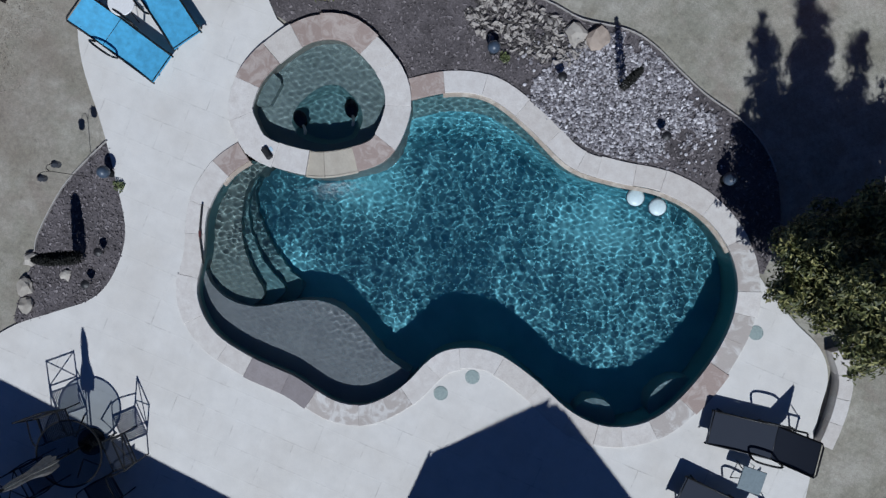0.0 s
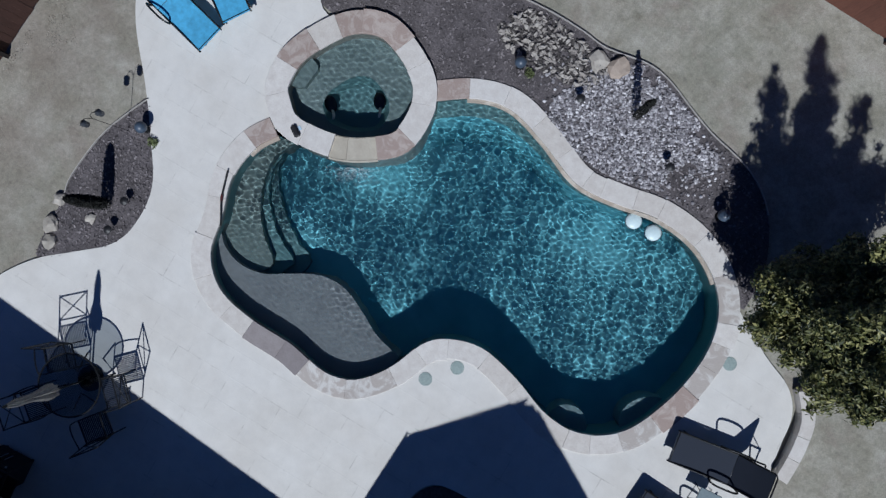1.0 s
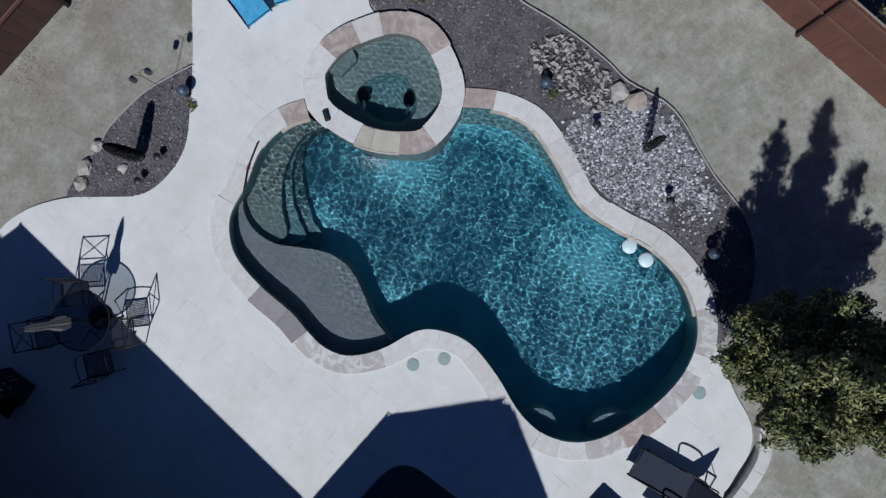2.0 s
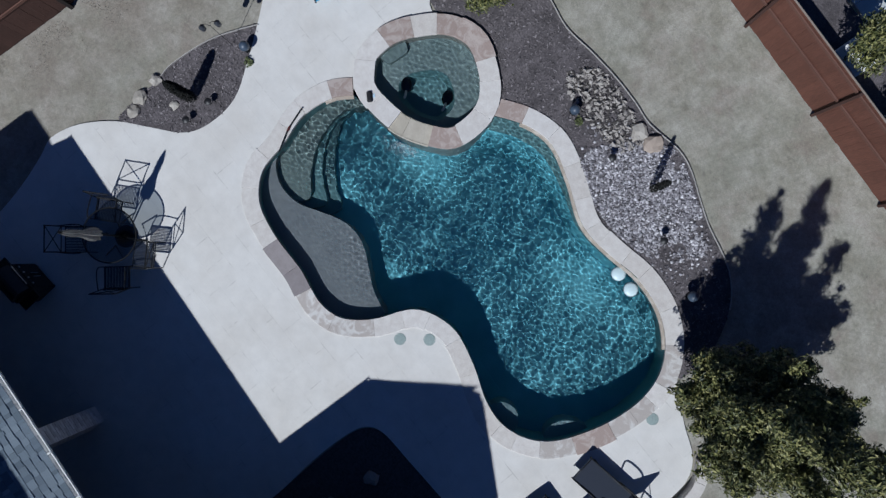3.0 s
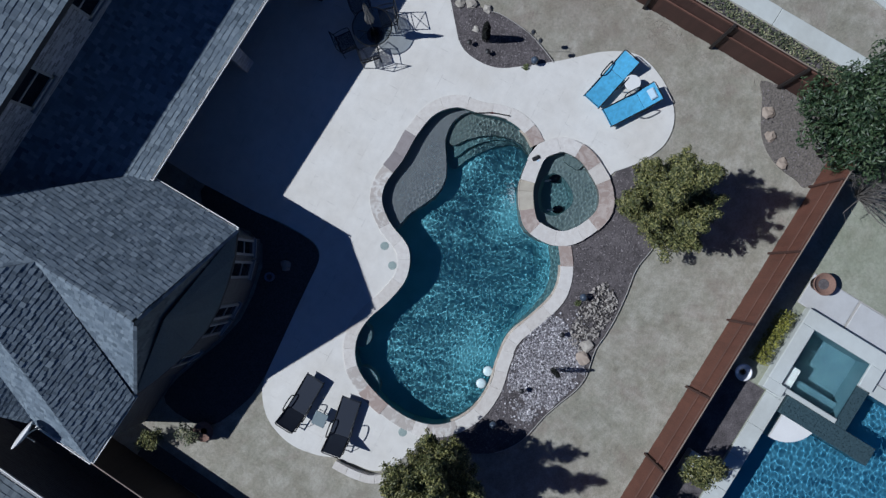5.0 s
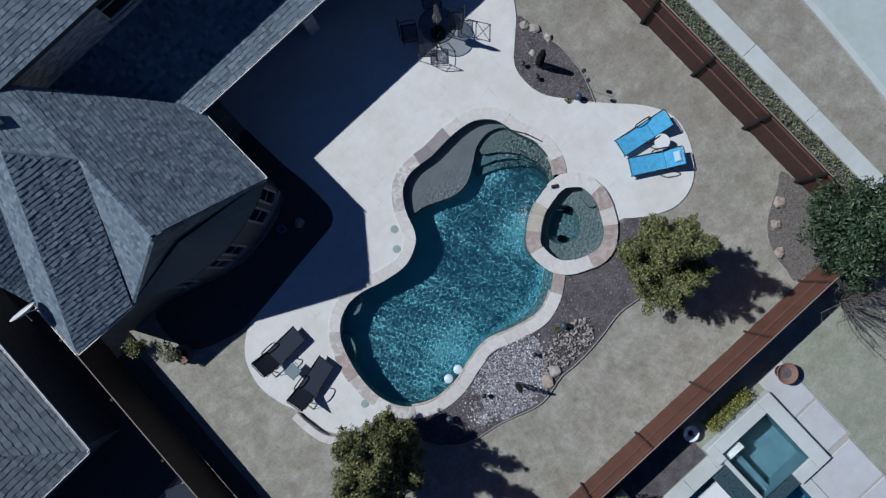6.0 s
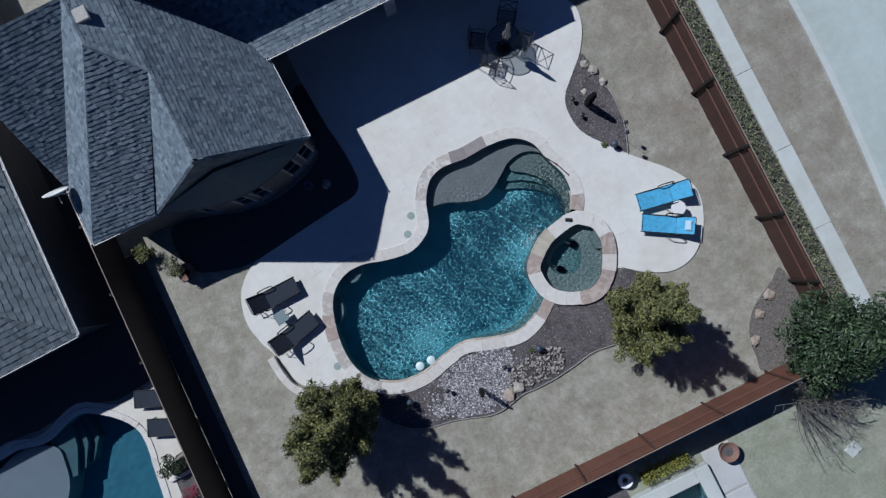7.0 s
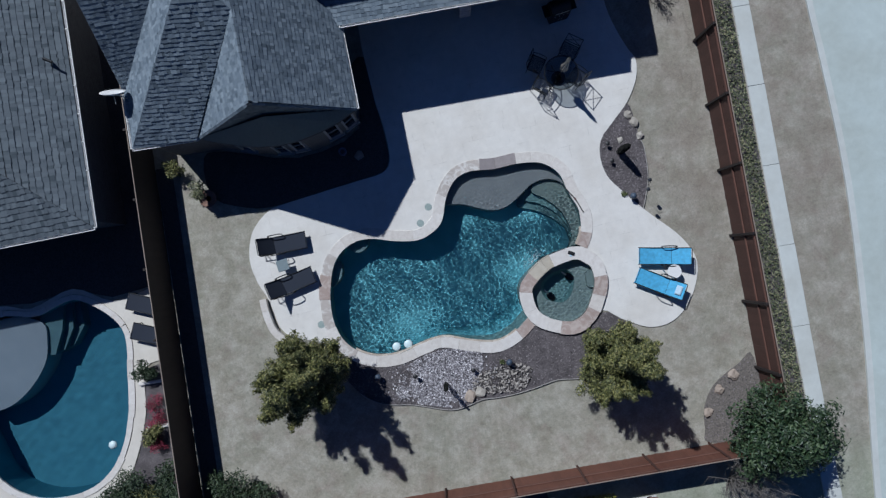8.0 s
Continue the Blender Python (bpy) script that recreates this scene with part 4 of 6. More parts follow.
def build_house():
    house = thing("house", "brick house with grey shingle hip roofs and white gutters", "house")
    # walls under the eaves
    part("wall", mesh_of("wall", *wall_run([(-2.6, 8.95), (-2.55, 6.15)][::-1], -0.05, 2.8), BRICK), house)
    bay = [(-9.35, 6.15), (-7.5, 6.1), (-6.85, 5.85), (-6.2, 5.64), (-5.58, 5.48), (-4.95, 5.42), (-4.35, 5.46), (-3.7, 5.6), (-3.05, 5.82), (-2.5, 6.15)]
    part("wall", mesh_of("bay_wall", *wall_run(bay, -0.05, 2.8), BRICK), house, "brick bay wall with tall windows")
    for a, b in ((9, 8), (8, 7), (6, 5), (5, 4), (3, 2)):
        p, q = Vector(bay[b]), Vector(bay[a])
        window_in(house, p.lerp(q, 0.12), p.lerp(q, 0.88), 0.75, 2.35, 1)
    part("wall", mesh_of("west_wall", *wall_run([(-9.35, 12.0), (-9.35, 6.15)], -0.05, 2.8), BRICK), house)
    # roofs
    roof_plane(house, [A, C, (-2.62, 9.15, 3.1), (-5.1, 11.3, 5.57), P1, B], 1, apart=lambda x, y: x > -3.62 and y < 8.75)
    roof_plane(house, [(-5.1, 11.3, 5.57), NORTH, APEX, P1], 6)
    roof_plane(house, [D, DP, P1, APEX], 2, thick=0.017)
    roof_plane(house, [DP, B, P1], 3)
    roof_plane(house, [D, APEX, NORTH, (-9.69, 7.75, 2.87)], 4)
    roof_plane(house, [(-9.69, 7.75, 2.87), NORTH, (-9.62, 11.2, 6.2)], 5)
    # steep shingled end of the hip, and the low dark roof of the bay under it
    # darker shingles put the hip end's shade into its colour
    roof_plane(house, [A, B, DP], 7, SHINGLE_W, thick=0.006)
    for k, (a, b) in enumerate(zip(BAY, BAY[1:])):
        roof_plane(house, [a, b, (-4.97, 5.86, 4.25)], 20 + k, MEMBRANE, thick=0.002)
    for a, b in ((P1, B), (A, B), (DP, B), (D, APEX), (APEX, NORTH), (P1, APEX)):
        ridge_caps(house, a, b)
    gutter(house, C, A)
    gutter(house, DP, D)
    gutter(house, D, (-9.69, 7.75, 2.87))
    # roof vent
    vent = part("vent", mesh_of("vent", *moved(joined(box(-0.16, 0.16, -0.16, 0.16, 0, 0.16, 0.02), box(-0.2, 0.2, -0.2, 0.2, 0.14, 0.2, 0.02)), pose(-5.84, 10.56, 5.98)), GROUT), house, "square galvanised roof vent")
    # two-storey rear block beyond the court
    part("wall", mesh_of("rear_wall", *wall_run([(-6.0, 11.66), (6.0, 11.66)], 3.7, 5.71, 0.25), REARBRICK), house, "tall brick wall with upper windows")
    # same wall lower down, in darker brick to deepen the patio's shade
    part("wall", mesh_of("patio_wall", *wall_run([(-6.0, 11.66), (6.0, 11.66)], -0.05, 3.7, 0.25), BRICK), house, "lower rear brick wall, darkened for the covered patio's shade")
    for x in (-2.31, 0.45, 3.2):
        window_in(house, (x, 11.66), (x + 1.03, 11.66), 4.3, 5.4, 1, GROUT)
    roof_plane(house, [(-6.3, 11.26, 5.76), (6.12, 11.26, 5.76), (2.2, 15.2, 7.7), (-6.3, 15.2, 7.7)], 31)
    roof_plane(house, [(6.12, 19.2, 5.76), (-6.3, 19.2, 5.76), (-6.3, 15.2, 7.7), (2.2, 15.2, 7.7)], 34)
    roof_plane(house, [(6.12, 11.26, 5.76), (6.12, 19.2, 5.76), (2.2, 15.2, 7.7)], 35)
    part("wall", mesh_of("rear_wall", *wall_run([(6.0, 11.66), (6.0, 18.8), (-6.0, 18.8), (-6.0, 11.66)], -0.05, 5.71, 0.25), COLUMN), house)
    gable = [Vector((-6.1, 11.7, 5.71)), Vector((-6.1, 18.75, 5.71)), Vector((-6.1, 15.2, 7.5))]
    part("gable", mesh_of("gable", gable + [p + Vector((0.2, 0, 0)) for p in gable], [(0, 1, 2), (5, 4, 3), (0, 3, 4, 1), (1, 4, 5, 2), (2, 5, 3, 0)], COLUMN), house)
    # long low roof over the covered patio
    roof_plane(house, [(-2.9, 8.70, 3.02), (6.3, 8.70, 3.02), (6.3, 11.66, 3.95), (-4.9, 11.66, 3.95)], 32)
    gutter(house, (6.3, 8.70, 3.02), (-2.35, 8.70, 3.02))
    # unseen beam, dark so that less light bounces under the roof
    part("beam", mesh_of("beam", *box(-2.4, 6.3, 9.48, 9.72, 2.7, 3.05), UNDERLAY), house, "beam coloured dark to deepen the patio's shade")
    brick = mesh_of("brick", *box(-0.0995, 0.0995, -0.05, 0.05, -0.033, 0.033, 0.004), GREYBRICK)
    for x in (1.98, 6.15):
        column = part("column", mesh_of("column", *box(x - 0.19, x + 0.19, 9.41, 9.79, 0.0, 2.7), DARKMORTAR), house, "square grey brick column")
        for k in range(35):
            turn = 90 * (k % 2)
            for bx, by, way in ((-0.1035, -0.155, 0), (0.1035, -0.155, 0), (-0.1035, 0.155, 0), (0.1035, 0.155, 0), (-0.16, 0.0, 90), (0.16, 0.0, 90)):
                part("brick", brick, column, "", pose(x, 9.6, 0.04 + 0.0755 * k, 0, 0, turn) @ pose(bx, by, 0, 0, 0, way))
    # east end
    part("wall", mesh_of("east_wall", *wall_run([(6.5, 10.3), (7.2, 10.3), (7.2, 15.0)], -0.05, 2.8), BRICK), house)
    roof_plane(house, [(6.3, 9.2, 3.0), (7.43, 9.2, 3.0), (7.43, 15.0, 3.0), (6.3, 15.0, 3.75), (6.3, 9.95, 3.75)], 33)
    dish = thing("satellite_dish", "white satellite dish on a bent metal arm at the eave", "satellite dish", pose(-9.78, 7.6, 3.25))
    prof = [(0.0, 0.0), (0.16, 0.012), (0.30, 0.05), (0.39, 0.09), (0.40, 0.105), (0.30, 0.065), (0.16, 0.03), (0.0, 0.018)]
    part("reflector", mesh_of("reflector", *moved(lathe(prof[1:7], 28), pose(0, 0, 0.2, -62, 0, -8)), WHITE, True), dish)
    part("arm", mesh_of("arm", *tube([(0.25, -0.05, -0.22), (0.12, 0.0, 0.05), (0.0, 0.02, 0.2)], 0.022), SILVER), dish, "galvanised mast")
    part("feed", mesh_of("feed", *tube([(0, 0, 0.2), (0.1, -0.35, 0.35)], 0.014), SILVER), dish)


build_house()


# ---- fences ----
def build_fence(name, a, b, side, label, board_tone=None, first=0.0, stake=None):
    """A board fence from a to b; posts and rails stand on the given side."""
    a, b = Vector((*a, 0)), Vector((*b, 0))
    w = (b - a).normalized()
    L = (b - a).length
    turn = math.atan2(w.y, w.x)
    fence = thing(name, label, "fence", Matrix.Translation(a) @ Matrix.Rotation(turn, 4, "Z"))
    sy = side * -1
    board = [mesh_of("board", *box(-0.072, 0.072, -0.009, 0.009, 0.02 + 0.01 * k, 1.80 + 0.012 * k, 0.004), board_tone or FENCE) for k in range(3)]
    r = random.Random(name)
    n = int(L / 0.142)
    for i in range(n):
        part("board", board[r.randrange(3)], fence, "", pose(0.07 + i * 0.142, r.uniform(-0.004, 0.004), -0.05, 0, r.uniform(-0.1, 0.1), r.uniform(-1, 1)))
    half = 0.032 if stake else 0.045
    post = mesh_of("post", *box(-half, half, -half, half, 0, 1.84, 0.008), stake or POST)
    rail = mesh_of("rail", *box(0, 2.44, -0.016, 0.016, -0.04, 0.04, 0.004), RAIL)
    for i in range(int((L - first) / 2.44) + 1):
        at = first + i * 2.44
        part("post", post, fence, "", pose(at, sy * (0.03 + half), -0.05))
        for z in (0.98, 1.66):
            if at + 2.44 < L + 0.3:
                part("rail", rail, fence, "", pose(at, sy * 0.035, z))
    part("cap_rail", mesh_of("cap", *box(0, L, -0.016, 0.016, 1.765, 1.788, 0.004), TOPEDGE), fence, "pale weathered top edge")
    return fence


# the board colours carry how much sun each face gets
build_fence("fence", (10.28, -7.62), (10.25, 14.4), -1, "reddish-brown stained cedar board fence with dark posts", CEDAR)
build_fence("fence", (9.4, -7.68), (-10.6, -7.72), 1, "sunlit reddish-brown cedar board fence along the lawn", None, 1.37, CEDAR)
build_fence("fence", (-10.62, -7.7), (-10.3, 9.0), -1, "cedar board fence beside the alley, darkened for its shaded face", SHADEBOARD)


# ---- planting beds ----
def scatter(line, count, seed, bits, z=0.0, size=(0.03, 0.06), avoid=None, flat=1.0, slim=(0.9, 1.1)):
    """Loose pieces strewn over a plan outline, joined in one mesh."""
    r = random.Random(seed)
    xs, ys = [p.x for p in line], [p.y for p in line]
    verts, faces, done = [], [], 0
    while done < count:
        x, y = r.uniform(min(xs), max(xs)), r.uniform(min(ys), max(ys))
        if not inside(x, y, line) or (avoid and avoid(x, y)):
            continue
        v, f = bits[r.randrange(len(bits))]
        k, q = len(verts), r.uniform(*size)
        m = pose(x, y, z + q * 0.25 * flat, r.uniform(-25, 25), r.uniform(-25, 25), r.uniform(0, 360)) @ Matrix.Diagonal((q, q * r.uniform(*slim), q, 1))
        verts += [m @ p for p in v]
        faces += [tuple(i + k for i in t) for t in f]
        done += 1
    return verts, faces


SHARDS = [rock(1.0, 60 + s, 0.55, 1, 0.9) for s in range(7)]
PEBBLES = [rock(1.0, s, 0.65, 1) for s in range(5)]
CHIP = [box(-0.9, 0.9, -0.42, 0.42, -0.14, 0.14), box(-0.8, 0.8, -0.55, 0.55, -0.12, 0.12), box(-1.1, 1.1, -0.3, 0.3, -0.12, 0.12)]
SOUTH_EDGE = curve([(5.75, -3.35), (5.2, -4.1), (4.5, -4.5), (3.75, -4.5), (3.0, -4.42), (2.2, -4.56), (1.4, -4.66), (0.7, -4.68), (0.15, -4.66), (-0.66, -4.84), (-1.2, -4.8), (-1.8, -4.6), (-2.45, -4.4), (-3.45, -4.2), (-4.2, -3.7), (-4.75, -2.8), (-4.85, -1.95)], False, 4)


def build_beds():
    inner = sorted([p for p in offset(POOL, 0.2, False) if p.y < -1.9 and p.x < 2.6], key=lambda p: p.x)
    spa = [p for p in round_spa(offset(SPA_OUT, -0.1), 215, 318)]
    south = SOUTH_EDGE + inner + spa + [Vector((5.3, -2.3, 0)), Vector((5.9, -2.8, 0))]
    setting("bed_south", mesh_of("bed", *prism(south, -0.015, -0.1), MULCH), "dark bark mulch bed along the pool", "planting bed")
    east = curve([(7.34, 5.15), (6.7, 4.6), (6.17, 4.05), (6.0, 3.45), (6.13, 2.64), (6.72, 1.83), (7.2, 1.22), (7.4, 1.72), (7.6, 2.42), (7.65, 3.37), (7.52, 4.09)], True, 4)
    setting("bed_east", mesh_of("bed", *prism(east, -0.012, -0.1), MULCH), "small mulch bed edged with pale rocks", "planting bed")
    corner = curve([(10.2, -4.8), (9.65, -4.95), (8.62, -5.55), (8.12, -6.3), (8.0, -7.1), (8.1, -7.6), (10.2, -7.6)], True, 4)
    setting("bed_corner", mesh_of("bed", *prism(corner, -0.012, -0.1), OLDMULCH), "mulch bed in the fence corner", "planting bed")
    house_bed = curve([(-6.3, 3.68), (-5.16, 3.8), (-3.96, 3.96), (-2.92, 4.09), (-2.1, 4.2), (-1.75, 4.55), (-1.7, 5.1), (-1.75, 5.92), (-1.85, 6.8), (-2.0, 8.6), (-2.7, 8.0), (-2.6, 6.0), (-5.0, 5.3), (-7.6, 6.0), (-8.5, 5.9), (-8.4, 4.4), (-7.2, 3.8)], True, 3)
    # the bay's deep shade is put into the bed's colour
    setting("bed_house", mesh_of("bed", *prism(house_bed, -0.02, -0.1), SHADESOIL), "mulch bed round the bay, coloured darker for its shade", "planting bed")
    gravel_line = curve([(0.35, -2.95), (0.3, -3.7), (-0.2, -4.4), (-0.66, -4.78), (-1.54, -4.6), (-2.5, -4.3), (-2.9, -3.8), (-2.25, -2.95), (-0.9, -2.62)], True, 4)
    ragged = lambda x, y: ((x + 1.05) / 1.55) ** 2 + ((y + 3.65) / 1.15) ** 2 > 1.15 + 1.1 * noise.noise((x * 1.9, y * 1.9, 3)) + 0.7 * noise.noise((x * 6, y * 6, 9))
    g = new("gravel", mesh_of("gravel", *scatter(gravel_line, 7600, 4, SHARDS, -0.008, (0.012, 0.042), ragged, 1.6, (0.35, 1.0)), GRAVEL))
    tagged(g, "pale grey and white crushed stone over the bed", "gravel", kind="stuff")
    g = new("gravel", mesh_of("gravel", *scatter(curve([(0.6, -2.9), (0.4, -4.5), (-2.9, -4.2), (-3.0, -3.0)], True, 4), 420, 5, PEBBLES, -0.01, (0.015, 0.04)), GRAVEL))
    tagged(g, "stray pale pebbles on dark mulch", "gravel", kind="stuff")
    for line, n, s in ((south, 3900, 6), (east, 1300, 7), (corner, 500, 8)):
        c = new("mulch", mesh_of("mulch", *scatter(line, n, s, CHIP, -0.008, (0.012, 0.034)), CHIPS))
        tagged(c, "dark shredded bark chips lying on the bed", "mulch", kind="stuff")
    # edging strip between bed and lawn
    for line in (SOUTH_EDGE[8:-8], [p for p in curve([(7.2, 1.22), (7.4, 1.72), (7.6, 2.42), (7.65, 3.37), (7.56, 3.75)], False, 5)]):
        v, f = [], []
        a, b = offset(line, 0.008, False), offset(line, -0.008, False)
        n = len(line)
        v = [Vector((p.x, p.y, z)) for p in a for z in (0.03,)] + [Vector((p.x, p.y, 0.03)) for p in b] + [Vector((p.x, p.y, -0.06)) for p in a] + [Vector((p.x, p.y, -0.06)) for p in b]
        for i in range(n - 1):
            f += [(i, i + 1, n + i + 1, n + i), (i, 2 * n + i, 2 * n + i + 1, i + 1), (n + i, n + i + 1, 3 * n + i + 1, 3 * n + i)]
        setting("edging", mesh_of("edging", v, f, GROUT), "thin pale edging strip between bed and lawn", "edging")


def build_rocks():
    pile = thing("rock_pile", "heap of tan weathered rubble stones on the mulch bed", "rocks")
    line = curve([(2.15, -3.85), (1.75, -4.5), (0.6, -4.5), (-0.1, -4.35), (0.02, -3.8), (0.6, -3.65), (1.61, -3.6)], True, 4)
    shapes = [mesh_of("stone", *rock(1.0, 20 + s, 0.75, 2, 0.95), RUBBLE) for s in range(6)]
    r = random.Random(12)
    n = 0
    while n < 290:
        x, y = r.uniform(-0.2, 2.2), r.uniform(-4.6, -3.5)
        if inside(x, y, line):
            q = r.uniform(0.03, 0.075)
            part("stone", shapes[r.randrange(6)], pile, "", pose(x, y, q * 0.45 - 0.01, r.uniform(-30, 30), r.uniform(-30, 30), r.uniform(0, 360)) @ Matrix.Diagonal((q, q * r.uniform(0.3, 0.6), q * r.uniform(0.8, 1.3), 1)))
            n += 1
    g = new("gravel", mesh_of("gravel", *scatter(line, 900, 33, PEBBLES, 0.0, (0.014, 0.034)), RUBBLEBITS))
    tagged(g, "small tan stones between the rubble", "gravel", kind="stuff")
    for x, y, q, m, lab, s in ((0.15, -4.36, 0.19, PALEROCK, "pale flat boulder at the bed's edge", 41), (-0.26, -4.47, 0.21, TANROCK, "tan round boulder at the bed's edge", 44),
                               (7.27, 4.75, 0.15, PALEROCK, "pale rock at the bed's rim", 42), (7.42, 4.42, 0.17, PALEROCK, "pale rock at the bed's rim", 45), (7.57, 3.92, 0.14, PALEROCK, "pale rock at the bed's rim", 46),
                               (6.82, 3.88, 0.10, PALEROCK, "small white rock on mulch", 47), (9.35, -5.3, 0.2, TANROCK, "tan rock at the bed's rim", 48), (8.75, -5.75, 0.18, TANROCK, "tan rock at the bed's rim", 49), (8.2, -6.5, 0.17, TANROCK, "tan rock at the bed's rim", 50)):
        tagged(new("boulder", mesh_of("boulder", *rock(q, s, 0.45, 2, 0.7), m)), lab, "rock").matrix_basis = pose(x, y, q * 0.3 - 0.02, 0, 0, s * 40)


build_beds()
build_rocks()


# ---- trees and shrubs ----
def leaves(points, r, size, ways=None):
    """Folded leaves at the given points; with ways, each faces roughly outwards from its clump."""
    verts, faces = [], []
    for n, p in enumerate(points):
        if ways is None:
            turn = Euler((r.uniform(-0.9, 0.9), r.uniform(-0.9, 0.9), r.uniform(0, 6.3))).to_matrix().to_4x4()
        else:
            face = ways[n] + Vector((r.uniform(-0.7, 0.7), r.uniform(-0.7, 0.7), 0.35 + r.uniform(-0.4, 0.4)))
            turn = Vector((0, 0, 1)).rotation_difference(face).to_matrix().to_4x4() @ Matrix.Rotation(r.uniform(0, 6.3), 4, "Z")
        m = Matrix.Translation(p) @ turn
        L, W = size * r.uniform(0.7, 1.3), size * 0.42 * r.uniform(0.8, 1.2)
        k = len(verts)
        verts += [m @ Vector(q) for q in ((-L, 0, 0), (-0.1 * L, -W, 0.25 * W), (L, 0, -0.1 * L), (-0.1 * L, W, 0.25 * W))]
        faces += [(k, k + 1, k + 2), (k, k + 2, k + 3)]
    return verts, faces


def crown_points(r, blobs, per_blob, hollow=0.35, ways=None):
    """Leaf places in uneven clumps; each clump is denser near its skin."""
    out = []
    for c, q in blobs:
        for _ in range(int(per_blob * (q / 0.5) ** 2)):
            d = Vector((r.gauss(0, 1), r.gauss(0, 1), r.gauss(0, 0.8))).normalized()
            e = q * (1 - (1 - hollow) * r.random() ** 2.2) * (1 + 0.55 * noise.noise((c + d) * 3.6))
            out.append(c + Vector((d.x * e, d.y * e, d.z * e * 0.75)))
            if ways is not None:
                ways.append(d)
    return out


def build_leader_tree(label, x, y, leaders, reach, leaf, seed, per_blob=1150, size=0.046):
    """A tree of several upright leaders; each tip is given in plan and height, and its foliage tapers to a point."""
    r = random.Random(seed)
    tree = thing("tree", label, "tree", pose(x, y, -0.05))
    fork = 1.0
    limbs = [tube([(0, 0, 0), (0.03, -0.02, fork * 0.5), (0, 0, fork)], 0.10, 10, 0.075)]
    blobs = []
    for tx, ty, h in leaders:
        tip = Vector((tx - x, ty - y, h))
        line = []
        for k in range(9):
            u = k / 8
            line.append(Vector((tip.x * u ** 0.55, tip.y * u ** 0.55, fork * 0.9 + (h - fork * 0.9) * u)) + Vector((r.uniform(-0.04, 0.04), r.uniform(-0.04, 0.04), 0)))
        limbs.append(tube(line, 0.042, 6, 0.006))
        n = int(9 + 5.0 * (h - fork))
        for k in range(n):
            u = ((k + r.random()) / n) ** 0.8
            i = min(7, int(u * 8))
            c = line[i].lerp(line[i + 1], u * 8 - i)
            q = reach * (0.045 + 0.23 * (1 - u) ** 0.7) * r.uniform(0.75, 1.25)
            b, d = r.uniform(0, 6.283), q * r.uniform(0.1, 1.3 - 0.6 * u)
            side = c + Vector((math.cos(b) * d, math.sin(b) * d, r.uniform(-0.15, 0.15)))
            blobs.append((side, q))
            if q > 0.2:
                limbs.append(tube([c - Vector((0, 0, 0.15)), side], 0.012, 4, 0.005))
                # a ragged shoot on the clump's outer side
                out = (side - Vector((0, 0, side.z))).normalized()
                blobs.append((side + out * q * r.uniform(0.7, 1.3) + Vector((0, 0, r.uniform(-0.1, 0.25))), q * r.uniform(0.3, 0.5)))
    part("trunk", mesh_of("trunk", *joined(*limbs), BARK), tree, "grey branching trunk")
    ways = []
    pts = crown_points(r, blobs, per_blob, 0.3, ways)
    part("crown", mesh_of("crown", *leaves(pts, r, size, ways), leaf), tree)
    return tree


def build_tree(name, label, x, y, height, radius, leaf, seed, clumps=34, per_blob=210, size=0.044, stems=1, low=0.35, stretch=1.0, lean=(0, 0)):
    r = random.Random(seed)
    tree = thing(name, label, "tree", pose(x, y, -0.05))
    fork = height * low
    limbs, tips = [], []
    for s in range(stems):
        a = r.uniform(0, 6.3)
        foot = Vector((math.cos(a), math.sin(a), 0)) * (0.09 * (stems > 1))
        top = Vector((math.cos(a) * 0.1, math.sin(a) * 0.1, fork))
        limbs.append(tube([foot, foot.lerp(top, 0.5) + Vector((r.uniform(-0.04, 0.04), r.uniform(-0.04, 0.04), 0)), top], 0.085 if stems == 1 else 0.055, 9, 0.06))
        for k in range(9 if stems == 1 else 4):
            b = 6.283 * k / 9 + r.uniform(-0.3, 0.3) + a
            reach, rise = radius * r.uniform(0.45, 0.85), r.uniform(0.2, 0.95)
            end = Vector((lean[0] * rise, lean[1] * rise, 0)) + Vector((math.cos(b) * reach, math.sin(b) * reach * stretch, fork + (height - fork) * rise * 0.85))
            mid = top.lerp(end, 0.5) + Vector((0, 0, 0.12 * height * r.uniform(0, 0.6)))
            limbs.append(tube([top, mid, end], 0.04, 6, 0.012))
            tips.append(end)
            for _ in range(3):
                e2 = end + Vector((r.uniform(-1, 1), r.uniform(-1, 1), r.uniform(-0.4, 0.8))) * radius * 0.32
                limbs.append(tube([mid.lerp(end, 0.6), e2], 0.016, 5, 0.006))
                tips.append(e2)
    part("trunk", mesh_of("trunk", *joined(*limbs), BARK), tree, "grey branching trunk")
    blobs = []
    for n in range(clumps):
        u, b = r.random(), r.uniform(0, 6.283)
        h = fork * 0.85 + (height - fork * 0.85) * u
        taper = math.sin(math.pi * min(1, 0.16 + 0.84 * u) ** 0.9) ** 0.6
        d = radius * taper * math.sqrt(r.random()) * (1 + 0.3 * math.sin(3 * b + seed))
        side = (h - fork) / (height - fork)
        blobs.append((Vector((math.cos(b) * d + lean[0] * side, math.sin(b) * d * stretch + lean[1] * side, h)), radius * r.uniform(0.17, 0.28)))
    blobs += [(t, radius * r.uniform(0.13, 0.24)) for t in tips]
    ways = []
    pts = crown_points(r, blobs, per_blob, 0.35, ways)
    part("crown", mesh_of("crown", *leaves(pts, r, size, ways), leaf), tree)
    return tree


